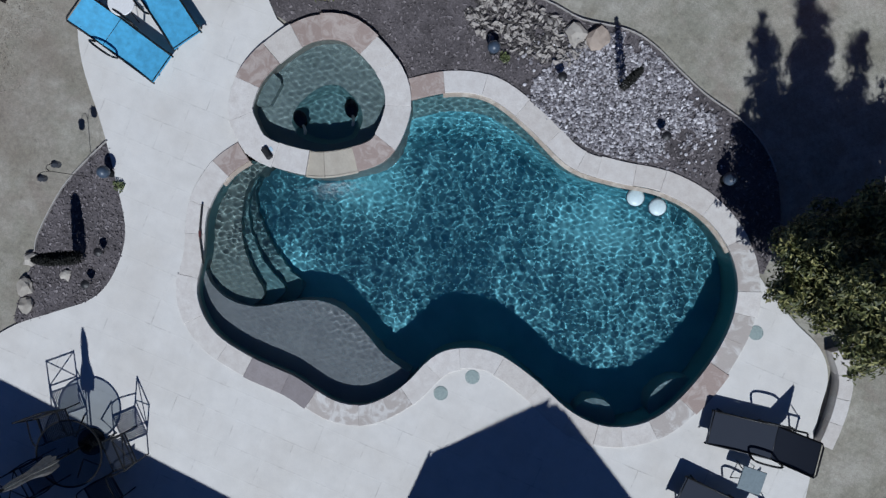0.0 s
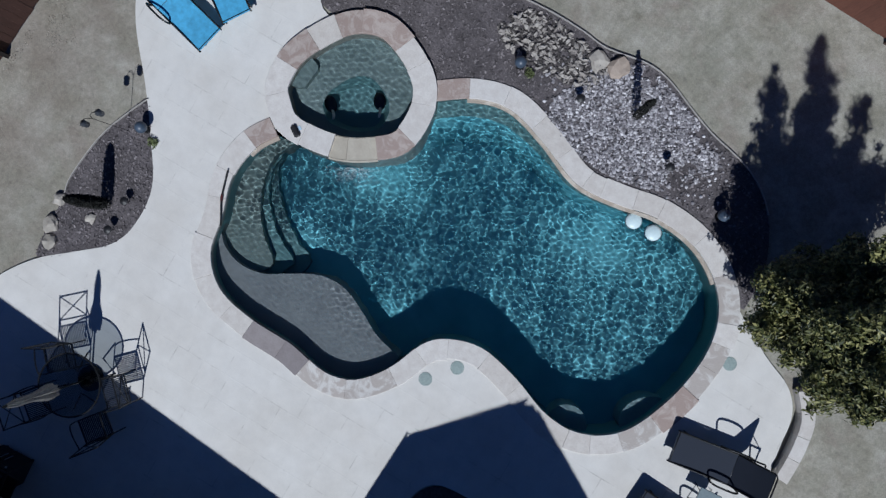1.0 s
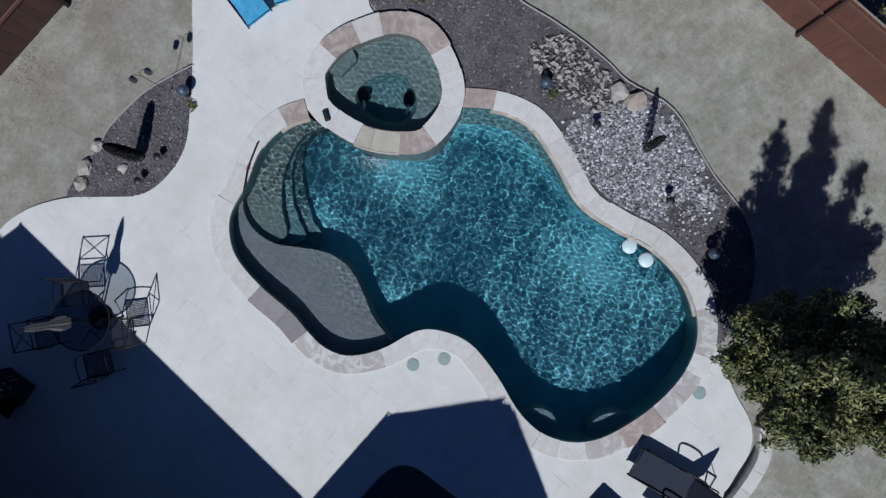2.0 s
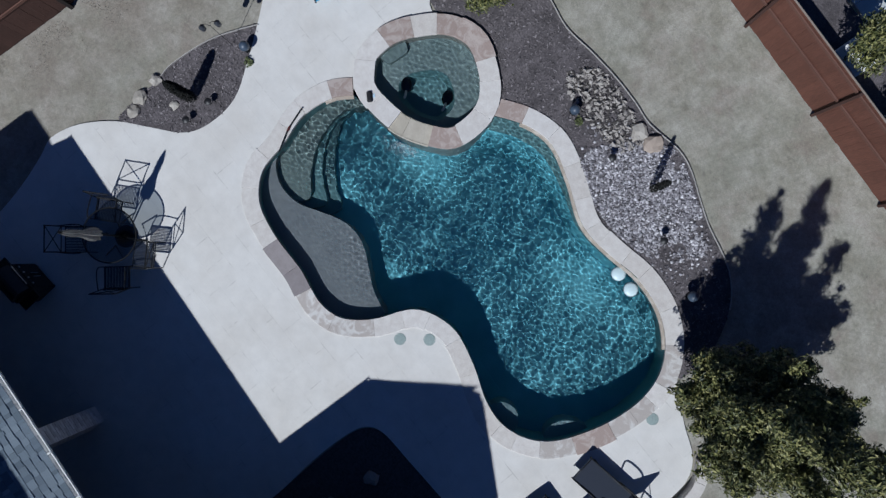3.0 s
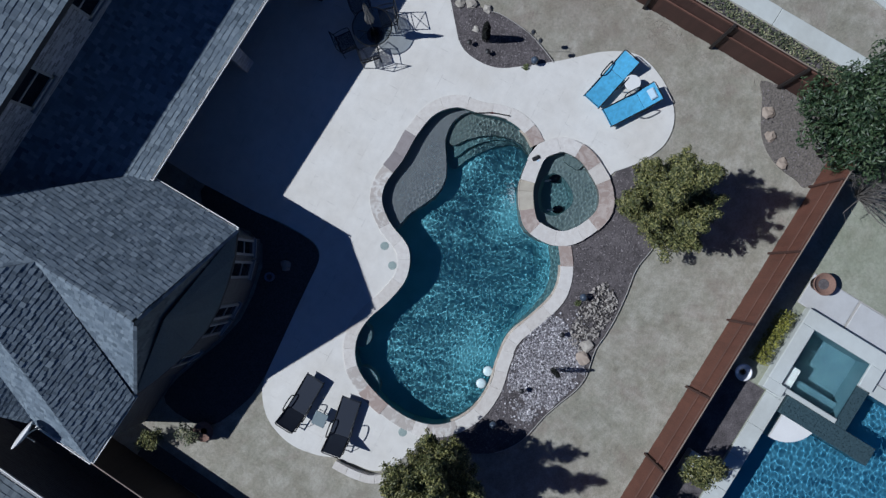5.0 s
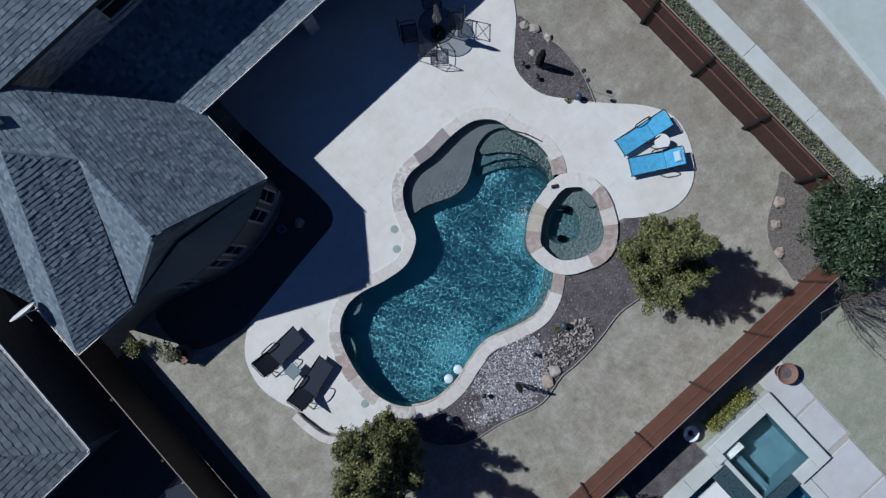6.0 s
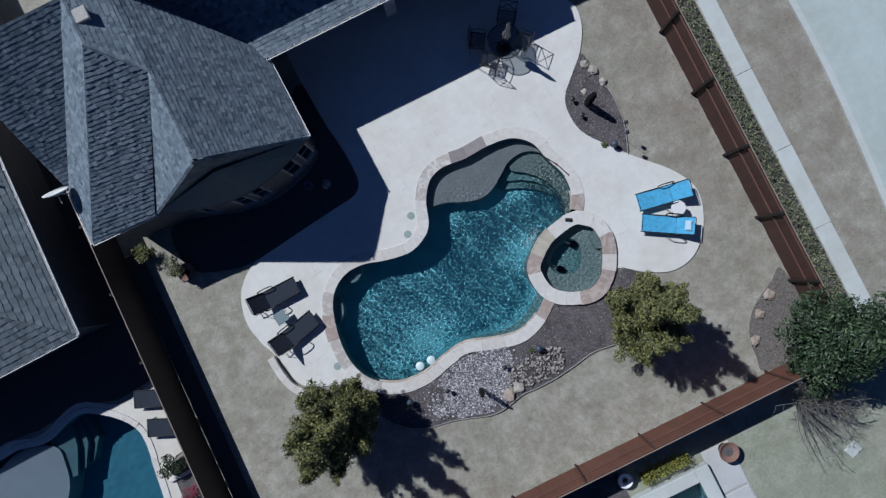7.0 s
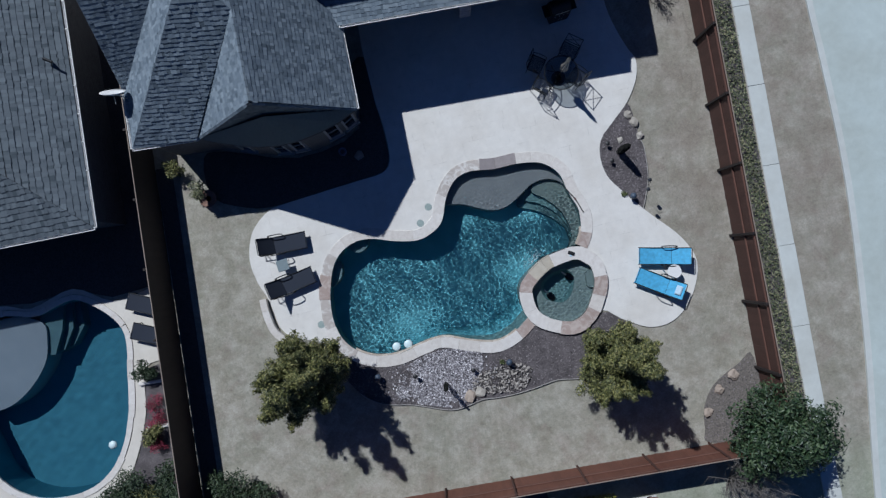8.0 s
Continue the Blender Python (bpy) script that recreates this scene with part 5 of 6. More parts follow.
def build_shrub(x, y, q, tall, leaf, seed, label, count=900, size=0.04, group=""):
    r = random.Random(seed)
    bush = thing("shrub", label, "shrub", pose(x, y, -0.03), group)
    stems = [tube([(0, 0, 0), (r.uniform(-0.5, 0.5) * q, r.uniform(-0.5, 0.5) * q, tall * 0.6)], 0.018, 5, 0.006) for _ in range(7)]
    part("stems", mesh_of("stems", *joined(*stems), BARK), bush)
    blobs = [(Vector((r.uniform(-0.6, 0.6) * q, r.uniform(-0.6, 0.6) * q, tall * r.uniform(0.35, 0.85))), q * r.uniform(0.3, 0.5)) for _ in range(9)]
    total = sum((b / 0.5) ** 2 for _, b in blobs)
    part("foliage", mesh_of("foliage", *leaves(crown_points(r, blobs, count / total), r, size), leaf), bush)
    return bush


build_leader_tree("small olive-green broadleaf tree with an open uneven crown", -5.5, -2.45,
                  [(-5.82, -2.58, 6.0), (-5.0, -2.2, 5.1), (-6.5, -3.15, 4.5), (-6.9, -3.5, 3.1), (-5.9, -1.25, 3.5), (-4.5, -1.55, 2.1), (-6.9, -2.4, 3.5),
                   (-4.95, -3.5, 3.2), (-6.3, -4.1, 2.3), (-5.4, -1.6, 4.1), (-6.4, -2.0, 4.2), (-4.4, -2.35, 2.5), (-5.5, -3.2, 4.4)], 1.68, LEAF, 3)
build_leader_tree("olive-green broadleaf tree leaning over the bed", 4.85, -3.75,
                  [(5.16, -3.6, 5.7), (5.0, -3.15, 5.1), (4.2, -4.4, 4.1), (5.7, -3.3, 3.8), (4.1, -2.75, 3.2), (5.2, -2.65, 3.4), (3.85, -3.6, 3.0), (4.05, -5.0, 2.5),
                   (5.85, -4.2, 3.2), (4.8, -4.6, 3.8), (5.4, -4.7, 3.0), (4.5, -3.4, 4.7)], 1.55, LEAF, 8)
build_tree("tree", "dense dark evergreen tree in the fence corner", 9.72, -7.02, 3.8, 1.64, LEAFGLOSS, 15, clumps=90, per_blob=250, size=0.075, low=0.22, stretch=0.82)


def build_bare_shrub(x, y, q, tall, seed, label, count=42, thin=1.0, leafy=0):
    r = random.Random(seed)
    bush = thing("bare_shrub", label, "shrub", pose(x, y, -0.05))
    twigs = []
    for _ in range(count):
        b, e = r.uniform(0, 6.283), r.uniform(0.2, 0.95) * q
        a, m = Vector((0, 0, 0.1)), Vector((math.cos(b) * e * 0.55, math.sin(b) * e * 0.55, tall * r.uniform(0.4, 0.7)))
        c = Vector((math.cos(b + 0.2) * e, math.sin(b + 0.2) * e, tall * r.uniform(0.6, 1.0)))
        m2 = m.lerp(c, 0.5) + Vector((r.uniform(-0.18, 0.18), r.uniform(-0.18, 0.18), r.uniform(-0.1, 0.2)))
        twigs.append(tube([a, m, m2, c], 0.02 * thin, 5, 0.006 * thin))
        for _ in range(10):
            s = m.lerp(c, r.random())
            twigs.append(tube([s, s + Vector((r.uniform(-1, 1), r.uniform(-1, 1), r.uniform(0, 0.8))) * 0.38 * thin], 0.005, 3, 0.002))
    part("crown", mesh_of("crown", *joined(*twigs), TWIG), bush)
    if leafy:
        spots = [Vector((r.gauss(0, 0.35) * q, r.gauss(0, 0.35) * q, tall * r.uniform(0.15, 0.75))) for _ in range(leafy)]
        part("foliage", mesh_of("foliage", *leaves(spots, r, 0.04), LEAFDEEP), bush)


build_bare_shrub(8.5, -8.95, 1.7, 2.4, 5, "leafless grey twiggy shrub beyond the fence")
build_bare_shrub(9.35, -8.75, 1.3, 2.0, 9, "leafless grey twiggy shrub beyond the fence")
build_bare_shrub(9.05, 9.05, 0.75, 0.95, 13, "sparse grey twiggy shrub with few leaves on the lawn", 22, 0.6, 260)


# ---- small plants and garden lights in the beds ----
def build_columnar(x, y, tall, q, seed, count=2200):
    r = random.Random(seed)
    bush = thing("columnar_shrub", "slim dark columnar evergreen in mulch", "shrub", pose(x, y, -0.02), "slim evergreens in the beds")
    part("stem", mesh_of("stem", *tube([(0, 0, 0), (0, 0, tall * 0.85)], 0.015, 6, 0.006), BARK), bush)
    pts = []
    for _ in range(count):
        h, b = r.random() ** 0.8, r.uniform(0, 6.283)
        d = q * (1 - h ** 4) ** 0.5 * (0.55 + 0.45 * r.random())
        pts.append(Vector((math.cos(b) * d, math.sin(b) * d, 0.08 + h * (tall - 0.08))))
    part("foliage", mesh_of("foliage", *leaves(pts, r, 0.03), LEAFDEEP), bush)


build_columnar(-1.05, -3.85, 1.42, 0.085, 1, 520)
build_columnar(6.72, 3.45, 1.35, 0.13, 2)


def build_stake_light(x, y, tall):
    lamp = thing("garden_light", "small solar stake light with a round dark cap", "garden light", pose(x, y, -0.02), "stake lights in the beds")
    part("stake", mesh_of("stake", *tube([(0, 0, 0), (0, 0, tall - 0.08)], 0.008, 6), METALDARK), lamp)
    part("globe", mesh_of("globe", *moved(lathe([(0.012, 0), (0.05, 0.02), (0.065, 0.06), (0.05, 0.1), (0.02, 0.115)], 14), pose(0, 0, tall - 0.1)), SILVER, True), lamp, "pale frosted globe")
    part("cap", mesh_of("cap", *moved(lathe([(0.085, 0), (0.08, 0.012), (0.03, 0.035), (0.01, 0.04)], 14), pose(0, 0, tall)), BLACK), lamp)


for x, y, t in ((0.02, -3.5, 0.3), (-2.1, -3.35, 0.34), (6.35, 3.15, 0.22), (6.3, 3.8, 0.24)):
    build_stake_light(x, y, t)


def build_gazing_globe(x, y):
    globe = thing("gazing_globe", "blue glass gazing globe on a short dark stand in mulch", "garden ornament", pose(x, y, -0.02), "glass globes in the beds")
    part("stand", mesh_of("stand", *lathe([(0.085, 0), (0.07, 0.03), (0.03, 0.06), (0.03, 0.12), (0.06, 0.16), (0.05, 0.165)], 16), METALDARK, True), globe)
    ball = [(0.012, -0.119), (0.05, -0.108), (0.085, -0.084), (0.11, -0.046), (0.119, 0.0), (0.11, 0.046), (0.085, 0.084), (0.05, 0.108), (0.012, 0.119)]
    part("ball", mesh_of("ball", *moved(lathe(ball, 24), pose(0, 0, 0.27)), BLUEGLASS, True), globe, "blue mirrored glass ball")


BLUEGLASS = plain("blue_glass", (0.06, 0.085, 0.125), 0.4, vary=0.3, grain=6, bump=0.0)
for x, y in ((1.36, -3.45), (-3.45, -3.17), (6.87, 1.74)):
    build_gazing_globe(x, y)
for x, y, k in ((1.12, -3.42, 1), (6.62, 1.9, 2)):
    build_shrub(x, y, 0.12, 0.14, LEAFROSETTE, 140 + k, "small yellow-green rosette plant in mulch", 90, 0.035, "rosettes beside the globes")


LANTERN = plain("lantern_glass", (0.045, 0.05, 0.06), 0.3)


def build_hook(x, y, turn):
    hook = thing("shepherd_hook", "thin black garden hook with two hanging lanterns", "garden hook", pose(x, y, -0.05, 0, 0, turn), "hooks by the bed")
    part("rod", mesh_of("rod", *tube([(0, 0, 0), (0, 0, 1.25), (0, 0.05, 1.4), (0, 0.12, 1.43), (0, 0.17, 1.37)], 0.006, 6), METALDARK), hook)
    part("rod", mesh_of("rod", *tube([(0, 0, 1.25), (0, -0.05, 1.4), (0, -0.12, 1.43), (0, -0.17, 1.37)], 0.006, 6), METALDARK), hook)
    for s in (0.17, -0.17):
        lantern = part("lantern", mesh_of("lantern", *moved(lathe([(0.03, 0), (0.062, 0.01), (0.058, 0.11), (0.07, 0.12), (0.015, 0.17)], 8), pose(0, s, 1.19)), LANTERN), hook, "grey-blue glass lantern")


build_hook(7.18, 1.98, -20)
for x, y, q, h, s in ((-9.5, 5.6, 0.42, 0.7, 31), (-8.75, 4.75, 0.42, 0.55, 32)):
    build_shrub(x, y, q, h, LEAFGREY if s == 32 else LEAF, s, "low leafy shrub beside the house corner", 700)
pot = thing("planter_pot", "round clay planter beside the house", "planter", pose(-8.5, 4.35, -0.05))
part("bowl", mesh_of("bowl", *lathe([(0.2, 0), (0.3, 0.25), (0.32, 0.28), (0.29, 0.28), (0.26, 0.22)], 22), TERRACOTTA, True), pot)
part("soil", mesh_of("soil", *lathe([(0.27, 0.2), (0.1, 0.22)], 22), MULCH), pot)


def build_litter():
    """Dry leaves blown against the street fence and into the corner."""
    r = random.Random(91)
    pts = []
    while len(pts) < 3600:
        x, y = 10.15 - abs(r.gauss(0, 0.55)), r.uniform(-5.6, 8.5)
        if noise.noise((x * 1.5, y * 1.2, 4)) > -0.15 + 0.25 * (10.15 - x):
            pts.append(Vector((x, y, -0.035)))
    tagged(new("leaf_litter", mesh_of("leaf_litter", *leaves(pts, r, 0.014), LITTER)), "dry brown leaves blown against the fence", "leaf litter", kind="stuff")


build_litter()


# ---- furniture and small things on the deck ----
def bar(points, radius=0.016):
    return tube(points, radius, 7)


def build_lounger(name, label, sling, foot, head, back_deg, arms, pillow=False, group=""):
    """A sling chaise longue: foot and head ends given in plan."""
    f, h = Vector((*foot, 0)), Vector((*head, 0))
    w = (h - f).normalized()
    L, W, H, seat = (h - f).length, 0.30, 0.27, 1.18
    lounge = thing(name, label, "lounger", Matrix.Translation(f) @ Matrix.Rotation(math.atan2(w.y, w.x), 4, "Z"), group)
    rail = [bar([(0, y, H - 0.04), (0.03, y, H), (seat, y, H), (L - 0.15, y, H - 0.02)], 0.018) for y in (-W, W)]
    rail += [bar([(x, -W, H), (x, W, H)], 0.016) for x in (0.03, seat, L - 0.15)]
    part("frame", mesh_of("frame", *joined(*rail), METALDARK, True), lounge, "dark tubular metal frame")
    leg = mesh_of("leg", *bar([(0, 0, 0), (0, 0, H)], 0.018), METALDARK, True)
    for x, y in ((0.18, -W), (0.18, W), (L - 0.35, -W), (L - 0.35, W)):
        part("leg", leg, lounge, "", pose(x, y, 0))
    t = radians(back_deg)
    BL = L - seat - 0.02 if back_deg < 45 else 0.74
    sag = [Vector((seat * k / 8, 0, H + 0.012 - 0.03 * math.sin(math.pi * k / 8))) for k in range(9)]
    def cloth(line, wide):
        n = len(line)
        v = [p + Vector((0, y, dz)) for dz in (0, -0.012) for y in (-wide, wide) for p in line]
        q = []
        for k in range(n - 1):
            q += [(k, k + 1, n + k + 1, n + k), (3 * n + k, 3 * n + k + 1, 2 * n + k + 1, 2 * n + k)]
            q += [(2 * n + k, 2 * n + k + 1, k + 1, k), (n + k, n + k + 1, 3 * n + k + 1, 3 * n + k)]
        q += [(0, n, 3 * n, 2 * n), (n - 1, 3 * n - 1, 4 * n - 1, 2 * n - 1)]
        return v, q
    part("seat", mesh_of("seat", *cloth(sag, W - 0.01), sling), lounge, "taut woven sling seat")
    line = [Vector((seat + BL * k / 6 * math.cos(t), 0, H + 0.015 + BL * k / 6 * math.sin(t) - 0.02 * math.sin(math.pi * k / 6))) for k in range(7)]
    back = part("backrest", mesh_of("backrest", *cloth(line, W - 0.01), sling), lounge, "raised sling backrest")
    e = line[-1]
    part("back_frame", mesh_of("back_frame", *bar([(seat, -W, H), (e.x, -W, e.z), (e.x + 0.02, -W + 0.06, e.z + 0.03), (e.x + 0.02, W - 0.06, e.z + 0.03), (e.x, W, e.z), (seat, W, H)], 0.016), METALDARK, True), back)
    part("prop", mesh_of("prop", *joined(*[bar([(line[4].x, y, line[4].z), (min(L - 0.1, e.x + 0.1), y, H)], 0.009) for y in (-W + 0.05, W - 0.05)]), METALDARK), back)
    if arms:
        for y in (-W - 0.03, W + 0.03):
            pts = [(seat - 0.36, y, H), (seat - 0.36, y * 1.06, H + 0.17), (seat - 0.24, y * 1.1, H + 0.23), (seat + 0.04, y * 1.1, H + 0.23), (seat + 0.16, y * 1.06, H + 0.15), (seat + 0.16, y, H)]
            part("armrest", mesh_of("armrest", *bar([p for p in curve(pts, False, 4)], 0.02), METALDARK, True), lounge)
    if pillow:
        v, q = box(-0.11, 0.11, -0.17, 0.17, 0, 0.07, 0.035)
        part("pillow", mesh_of("pillow", v, q, PILLOW), lounge, "pale blue head pillow", Matrix.Translation(line[4] + Vector((0, 0, 0.02))) @ Matrix.Rotation(-t, 4, "Y"))
    return lounge


PILLOW = plain("pale_cushion", (0.50, 0.66, 0.78), 0.9, vary=0.1)
build_lounger("sun_lounger", "bright blue sling chaise lounge on dark metal frame, back raised", SLINGBLUE, (6.66, -0.45), (8.5, -0.78), 24, True, False, "blue loungers")
build_lounger("sun_lounger", "bright blue sling chaise lounge with a pale pillow", SLINGBLUE, (6.47, -1.12), (8.02, -2.04), 24, True, True, "blue loungers")
build_lounger("sun_lounger", "charcoal sling chaise lounge with metal arms, back upright", SLINGDARK, (-5.18, 2.24), (-7.1, 2.2), 52, True, False, "charcoal loungers")
build_lounger("sun_lounger", "charcoal sling chaise lounge with metal arms, near the curb", SLINGDARK, (-5.12, 0.95), (-6.93, 0.53), 52, True, False, "charcoal loungers")


def build_side_table(x, y, r, h, top, label, square=False, turn=0):
    table = thing("side_table", label, "side table", pose(x, y, 0, 0, 0, turn))
    shape = box(-r, r, -r, r, h - 0.02, h, 0.008) if square else lathe([(r - 0.02, h - 0.025), (r, h - 0.02), (r, h - 0.006), (r - 0.01, h)], 32)
    part("tabletop", mesh_of("tabletop", *shape, top), table)
    for k in range(4):
        b = radians(45 + 90 * k)
        d = r * 1.15 if square else r * 0.9
        part("leg", mesh_of("leg", *bar([(math.cos(b) * d, math.sin(b) * d, 0), (math.cos(b) * d * 0.35, math.sin(b) * d * 0.35, h * 0.5), (math.cos(b) * d * 0.85, math.sin(b) * d * 0.85, h - 0.02)], 0.009), METALDARK), table)


build_side_table(7.76, -1.21, 0.25, 0.5, WHITE, "round white side table between the blue loungers")
SLATE = plain("grey_tabletop", (0.20, 0.25, 0.27), 0.35, vary=0.12)
build_side_table(-6.15, 1.45, 0.21, 0.42, SLATE, "small square grey side table between loungers", True, 8)


def build_chair(x, y, turn, label):
    """A wrought metal dining chair with a crossed back."""
    chair = thing("dining_chair", label, "chair", pose(x, y, 0, 0, 0, turn), "chairs round the table")
    W, D, H = 0.29, 0.24, 0.43
    rim = [bar([(-D, -W, H), (D, -W, H)], 0.013), bar([(-D, W, H), (D, W, H)], 0.013), bar([(-D, -W, H), (-D, W, H)], 0.013), bar([(D, -W, H), (D, W, H)], 0.013)]
    part("seat_frame", mesh_of("seat_frame", *joined(*rim), METALDARK), chair)
    slat = mesh_of("slat", *box(-D + 0.01, D - 0.01, -0.01, 0.01, -0.004, 0.004), SLINGDARK)
    for k in range(16):
        part("slat", slat, chair, "", pose(0, -W + 0.03 + 0.0353 * k, H))
    leg = mesh_of("leg", *bar([(0, 0, 0), (0, 0, H)], 0.013), METALDARK)
    for px, py in ((-D, -W), (-D, W), (D, -W), (D, W)):
        part("leg", leg, chair, "", pose(px, py, 0))
    top = [bar([(-D, -W, H), (-D - 0.1, -W, 1.02)], 0.014), bar([(-D, W, H), (-D - 0.1, W, 1.02)], 0.014), bar([(-D - 0.1, -W, 1.0), (-D - 0.1, W, 1.0)], 0.014), bar([(-D - 0.02, -W, 0.55), (-D - 0.02, W, 0.55)], 0.012)]
    part("back_frame", mesh_of("back_frame", *joined(*top), METALDARK), chair)
    cross = [bar([(-D - 0.02, -W, 0.55), (-D - 0.1, W, 1.0)], 0.010), bar([(-D - 0.02, W, 0.55), (-D - 0.1, -W, 1.0)], 0.010)]
    part("back_cross", mesh_of("back_cross", *joined(*cross), METALDARK), chair, "crossed metal back bars")
    for py in (-W, W):
        pts = [(-D - 0.04, py, 0.68), (0.0, py * 1.1, 0.69), (D - 0.04, py * 1.1, 0.66), (D, py, 0.55), (D, py, H)]
        part("armrest", mesh_of("armrest", *bar(curve(pts, False, 4), 0.013), METALDARK), chair)


TX, TY = 4.98, 6.53
for px, py, facing, lab in ((4.27, 6.24, 49.5, "dark wrought metal armchair with crossed back, half in sun"), (5.555, 6.355, 136, "dark wrought metal armchair with crossed back beside the table"),
                            (5.46, 7.35, 235, "dark wrought metal armchair in the shade"), (4.2, 7.05, -34, "dark wrought metal armchair in the shade")):
    build_chair(px, py, facing, lab)


def build_table():
    table = thing("dining_table", "round glass-topped dark metal patio table", "table", pose(TX, TY, 0))
    part("tabletop", mesh_of("tabletop", *lathe([(0.58, 0.70), (0.61, 0.705), (0.61, 0.725), (0.59, 0.73)], 36), TABLEGLASS), table, "smoked glass top")
    part("rim", mesh_of("rim", *tube([(0.61 * math.cos(a * 0.1963), 0.61 * math.sin(a * 0.1963), 0.715) for a in range(33)], 0.018, 6), METALDARK), table)
    for k in range(4):
        b = radians(45 + 90 * k)
        part("leg", mesh_of("leg", *bar([(math.cos(b) * 0.5, math.sin(b) * 0.5, 0), (math.cos(b) * 0.22, math.sin(b) * 0.22, 0.4), (math.cos(b) * 0.46, math.sin(b) * 0.46, 0.7)], 0.017), METALDARK), table)
    umbrella = thing("patio_umbrella", "closed pale canvas patio umbrella on a dark pole", "umbrella", pose(TX, TY, 0))
    part("base", mesh_of("base", *lathe([(0.26, 0), (0.26, 0.05), (0.06, 0.1), (0.04, 0.25)], 24), METALDARK), umbrella)
    part("pole", mesh_of("pole", *tube([(0, 0, 0.05), (0, 0, 2.4)], 0.02, 10), METALDARK), umbrella)
    v, q, n, folds = [], [], 14, 16
    for k in range(n):
        u = k / (n - 1)
        z = 1.15 + 1.2 * u
        rad = 0.03 + 0.10 * (1 - u) ** 0.8 * (0.75 + 0.25 * math.sin(u * 9))
        v += [Vector((rad * (1 + 0.28 * (-1) ** i) * math.cos(2 * math.pi * i / folds), rad * (1 + 0.28 * (-1) ** i) * math.sin(2 * math.pi * i / folds), z)) for i in range(folds)]
    for k in range(n - 1):
        q += [(k * folds + i, k * folds + (i + 1) % folds, (k + 1) * folds + (i + 1) % folds, (k + 1) * folds + i) for i in range(folds)]
    part("canopy", mesh_of("canopy", v, q, CANVAS), umbrella, "folded beige canvas")
    part("finial", mesh_of("finial", *moved(lathe([(0.02, 0), (0.03, 0.03), (0.015, 0.07)], 10), pose(0, 0, 2.36)), METALDARK), umbrella)


CANVAS = plain("beige_canvas", (0.33, 0.315, 0.29), 0.9, vary=0.35, grain=14)
build_table()


def build_grill(x, y, turn):
    """A dark barbecue on a cabinet, standing under the patio roof's edge."""
    grill = thing("barbecue_grill", "black metal barbecue grill standing on the shaded patio", "grill", pose(x, y, 0, 0, 0, turn))
    part("cabinet", mesh_of("cabinet", *box(-0.36, 0.36, -0.26, 0.26, 0.09, 0.84, 0.015), BLACK), grill)
    for side in (-0.18, 0.18):
        door = part("door", mesh_of("door", *box(side - 0.165, side + 0.165, -0.276, -0.26, 0.14, 0.66, 0.006), METALDARK), grill)
        part("handle", mesh_of("handle", *bar([(side * 0.3, -0.30, 0.34), (side * 0.3, -0.30, 0.56)], 0.009), SILVER), door)
    part("control_panel", mesh_of("control_panel", *box(-0.34, 0.34, -0.285, -0.26, 0.69, 0.81, 0.006), METALDARK), grill)
    knob = mesh_of("knob", *moved(lathe([(0.022, 0), (0.02, 0.022), (0.012, 0.026)], 14), pose(0, 0, 0, 90, 0, 0)), SILVER, True)
    for k in range(4):
        part("knob", knob, grill, "", pose(-0.24 + 0.16 * k, -0.286, 0.75))
    hood, n = [], 9
    for hx in (-0.35, 0.35):
        hood += [Vector((hx, -0.25 + 0.5 * k / (n - 1), 0.845 + 0.26 * math.sin(math.pi * (0.12 + 0.76 * k / (n - 1))))) for k in range(n)]
    caps = [tuple(range(n - 1, -1, -1)), tuple(range(n, 2 * n))]
    lid = part("hood", mesh_of("hood", hood, [(k, k + 1, n + k + 1, n + k) for k in range(n - 1)] + caps, BLACK), grill, "curved black hood")
    part("hood_handle", mesh_of("hood_handle", *bar([(-0.26, -0.29, 0.97), (0.26, -0.29, 0.97)], 0.012), SILVER), lid)
    for side in (-1, 1):
        part("side_shelf", mesh_of("side_shelf", *box(min(side * 0.37, side * 0.60), max(side * 0.37, side * 0.60), -0.22, 0.22, 0.78, 0.81, 0.008), METALDARK), grill)
    wheel = mesh_of("wheel", *moved(lathe([(0.03, -0.02), (0.045, -0.018), (0.045, 0.018), (0.03, 0.02)], 14), pose(0, 0, 0, 0, 90, 0)), BLACK)
    for wx, wy in ((-0.3, -0.2), (0.3, -0.2), (-0.3, 0.2), (0.3, 0.2)):
        part("wheel", wheel, grill, "", pose(wx, wy, 0.046))


build_grill(5.3, 8.85, 8)
jar = thing("planter_pot", "small slate-blue glazed pot on dark soil by the bay", "planter", pose(-3.33, 5.2, -0.02))
part("bowl", mesh_of("bowl", *lathe([(0.09, 0), (0.14, 0.08), (0.15, 0.2), (0.12, 0.27), (0.14, 0.3), (0.11, 0.3), (0.10, 0.24)], 20), GLAZE, True), jar)
part("soil", mesh_of("soil", *lathe([(0.105, 0.235), (0.04, 0.25)], 20), MULCH), jar)
tagged(new("boulder", mesh_of("boulder", *rock(0.17, 52, 0.6, 2, 0.6), TANROCK)), "brown-grey rock on dark soil by the bay", "rock").matrix_basis = pose(-2.77, 4.98, 0.03)


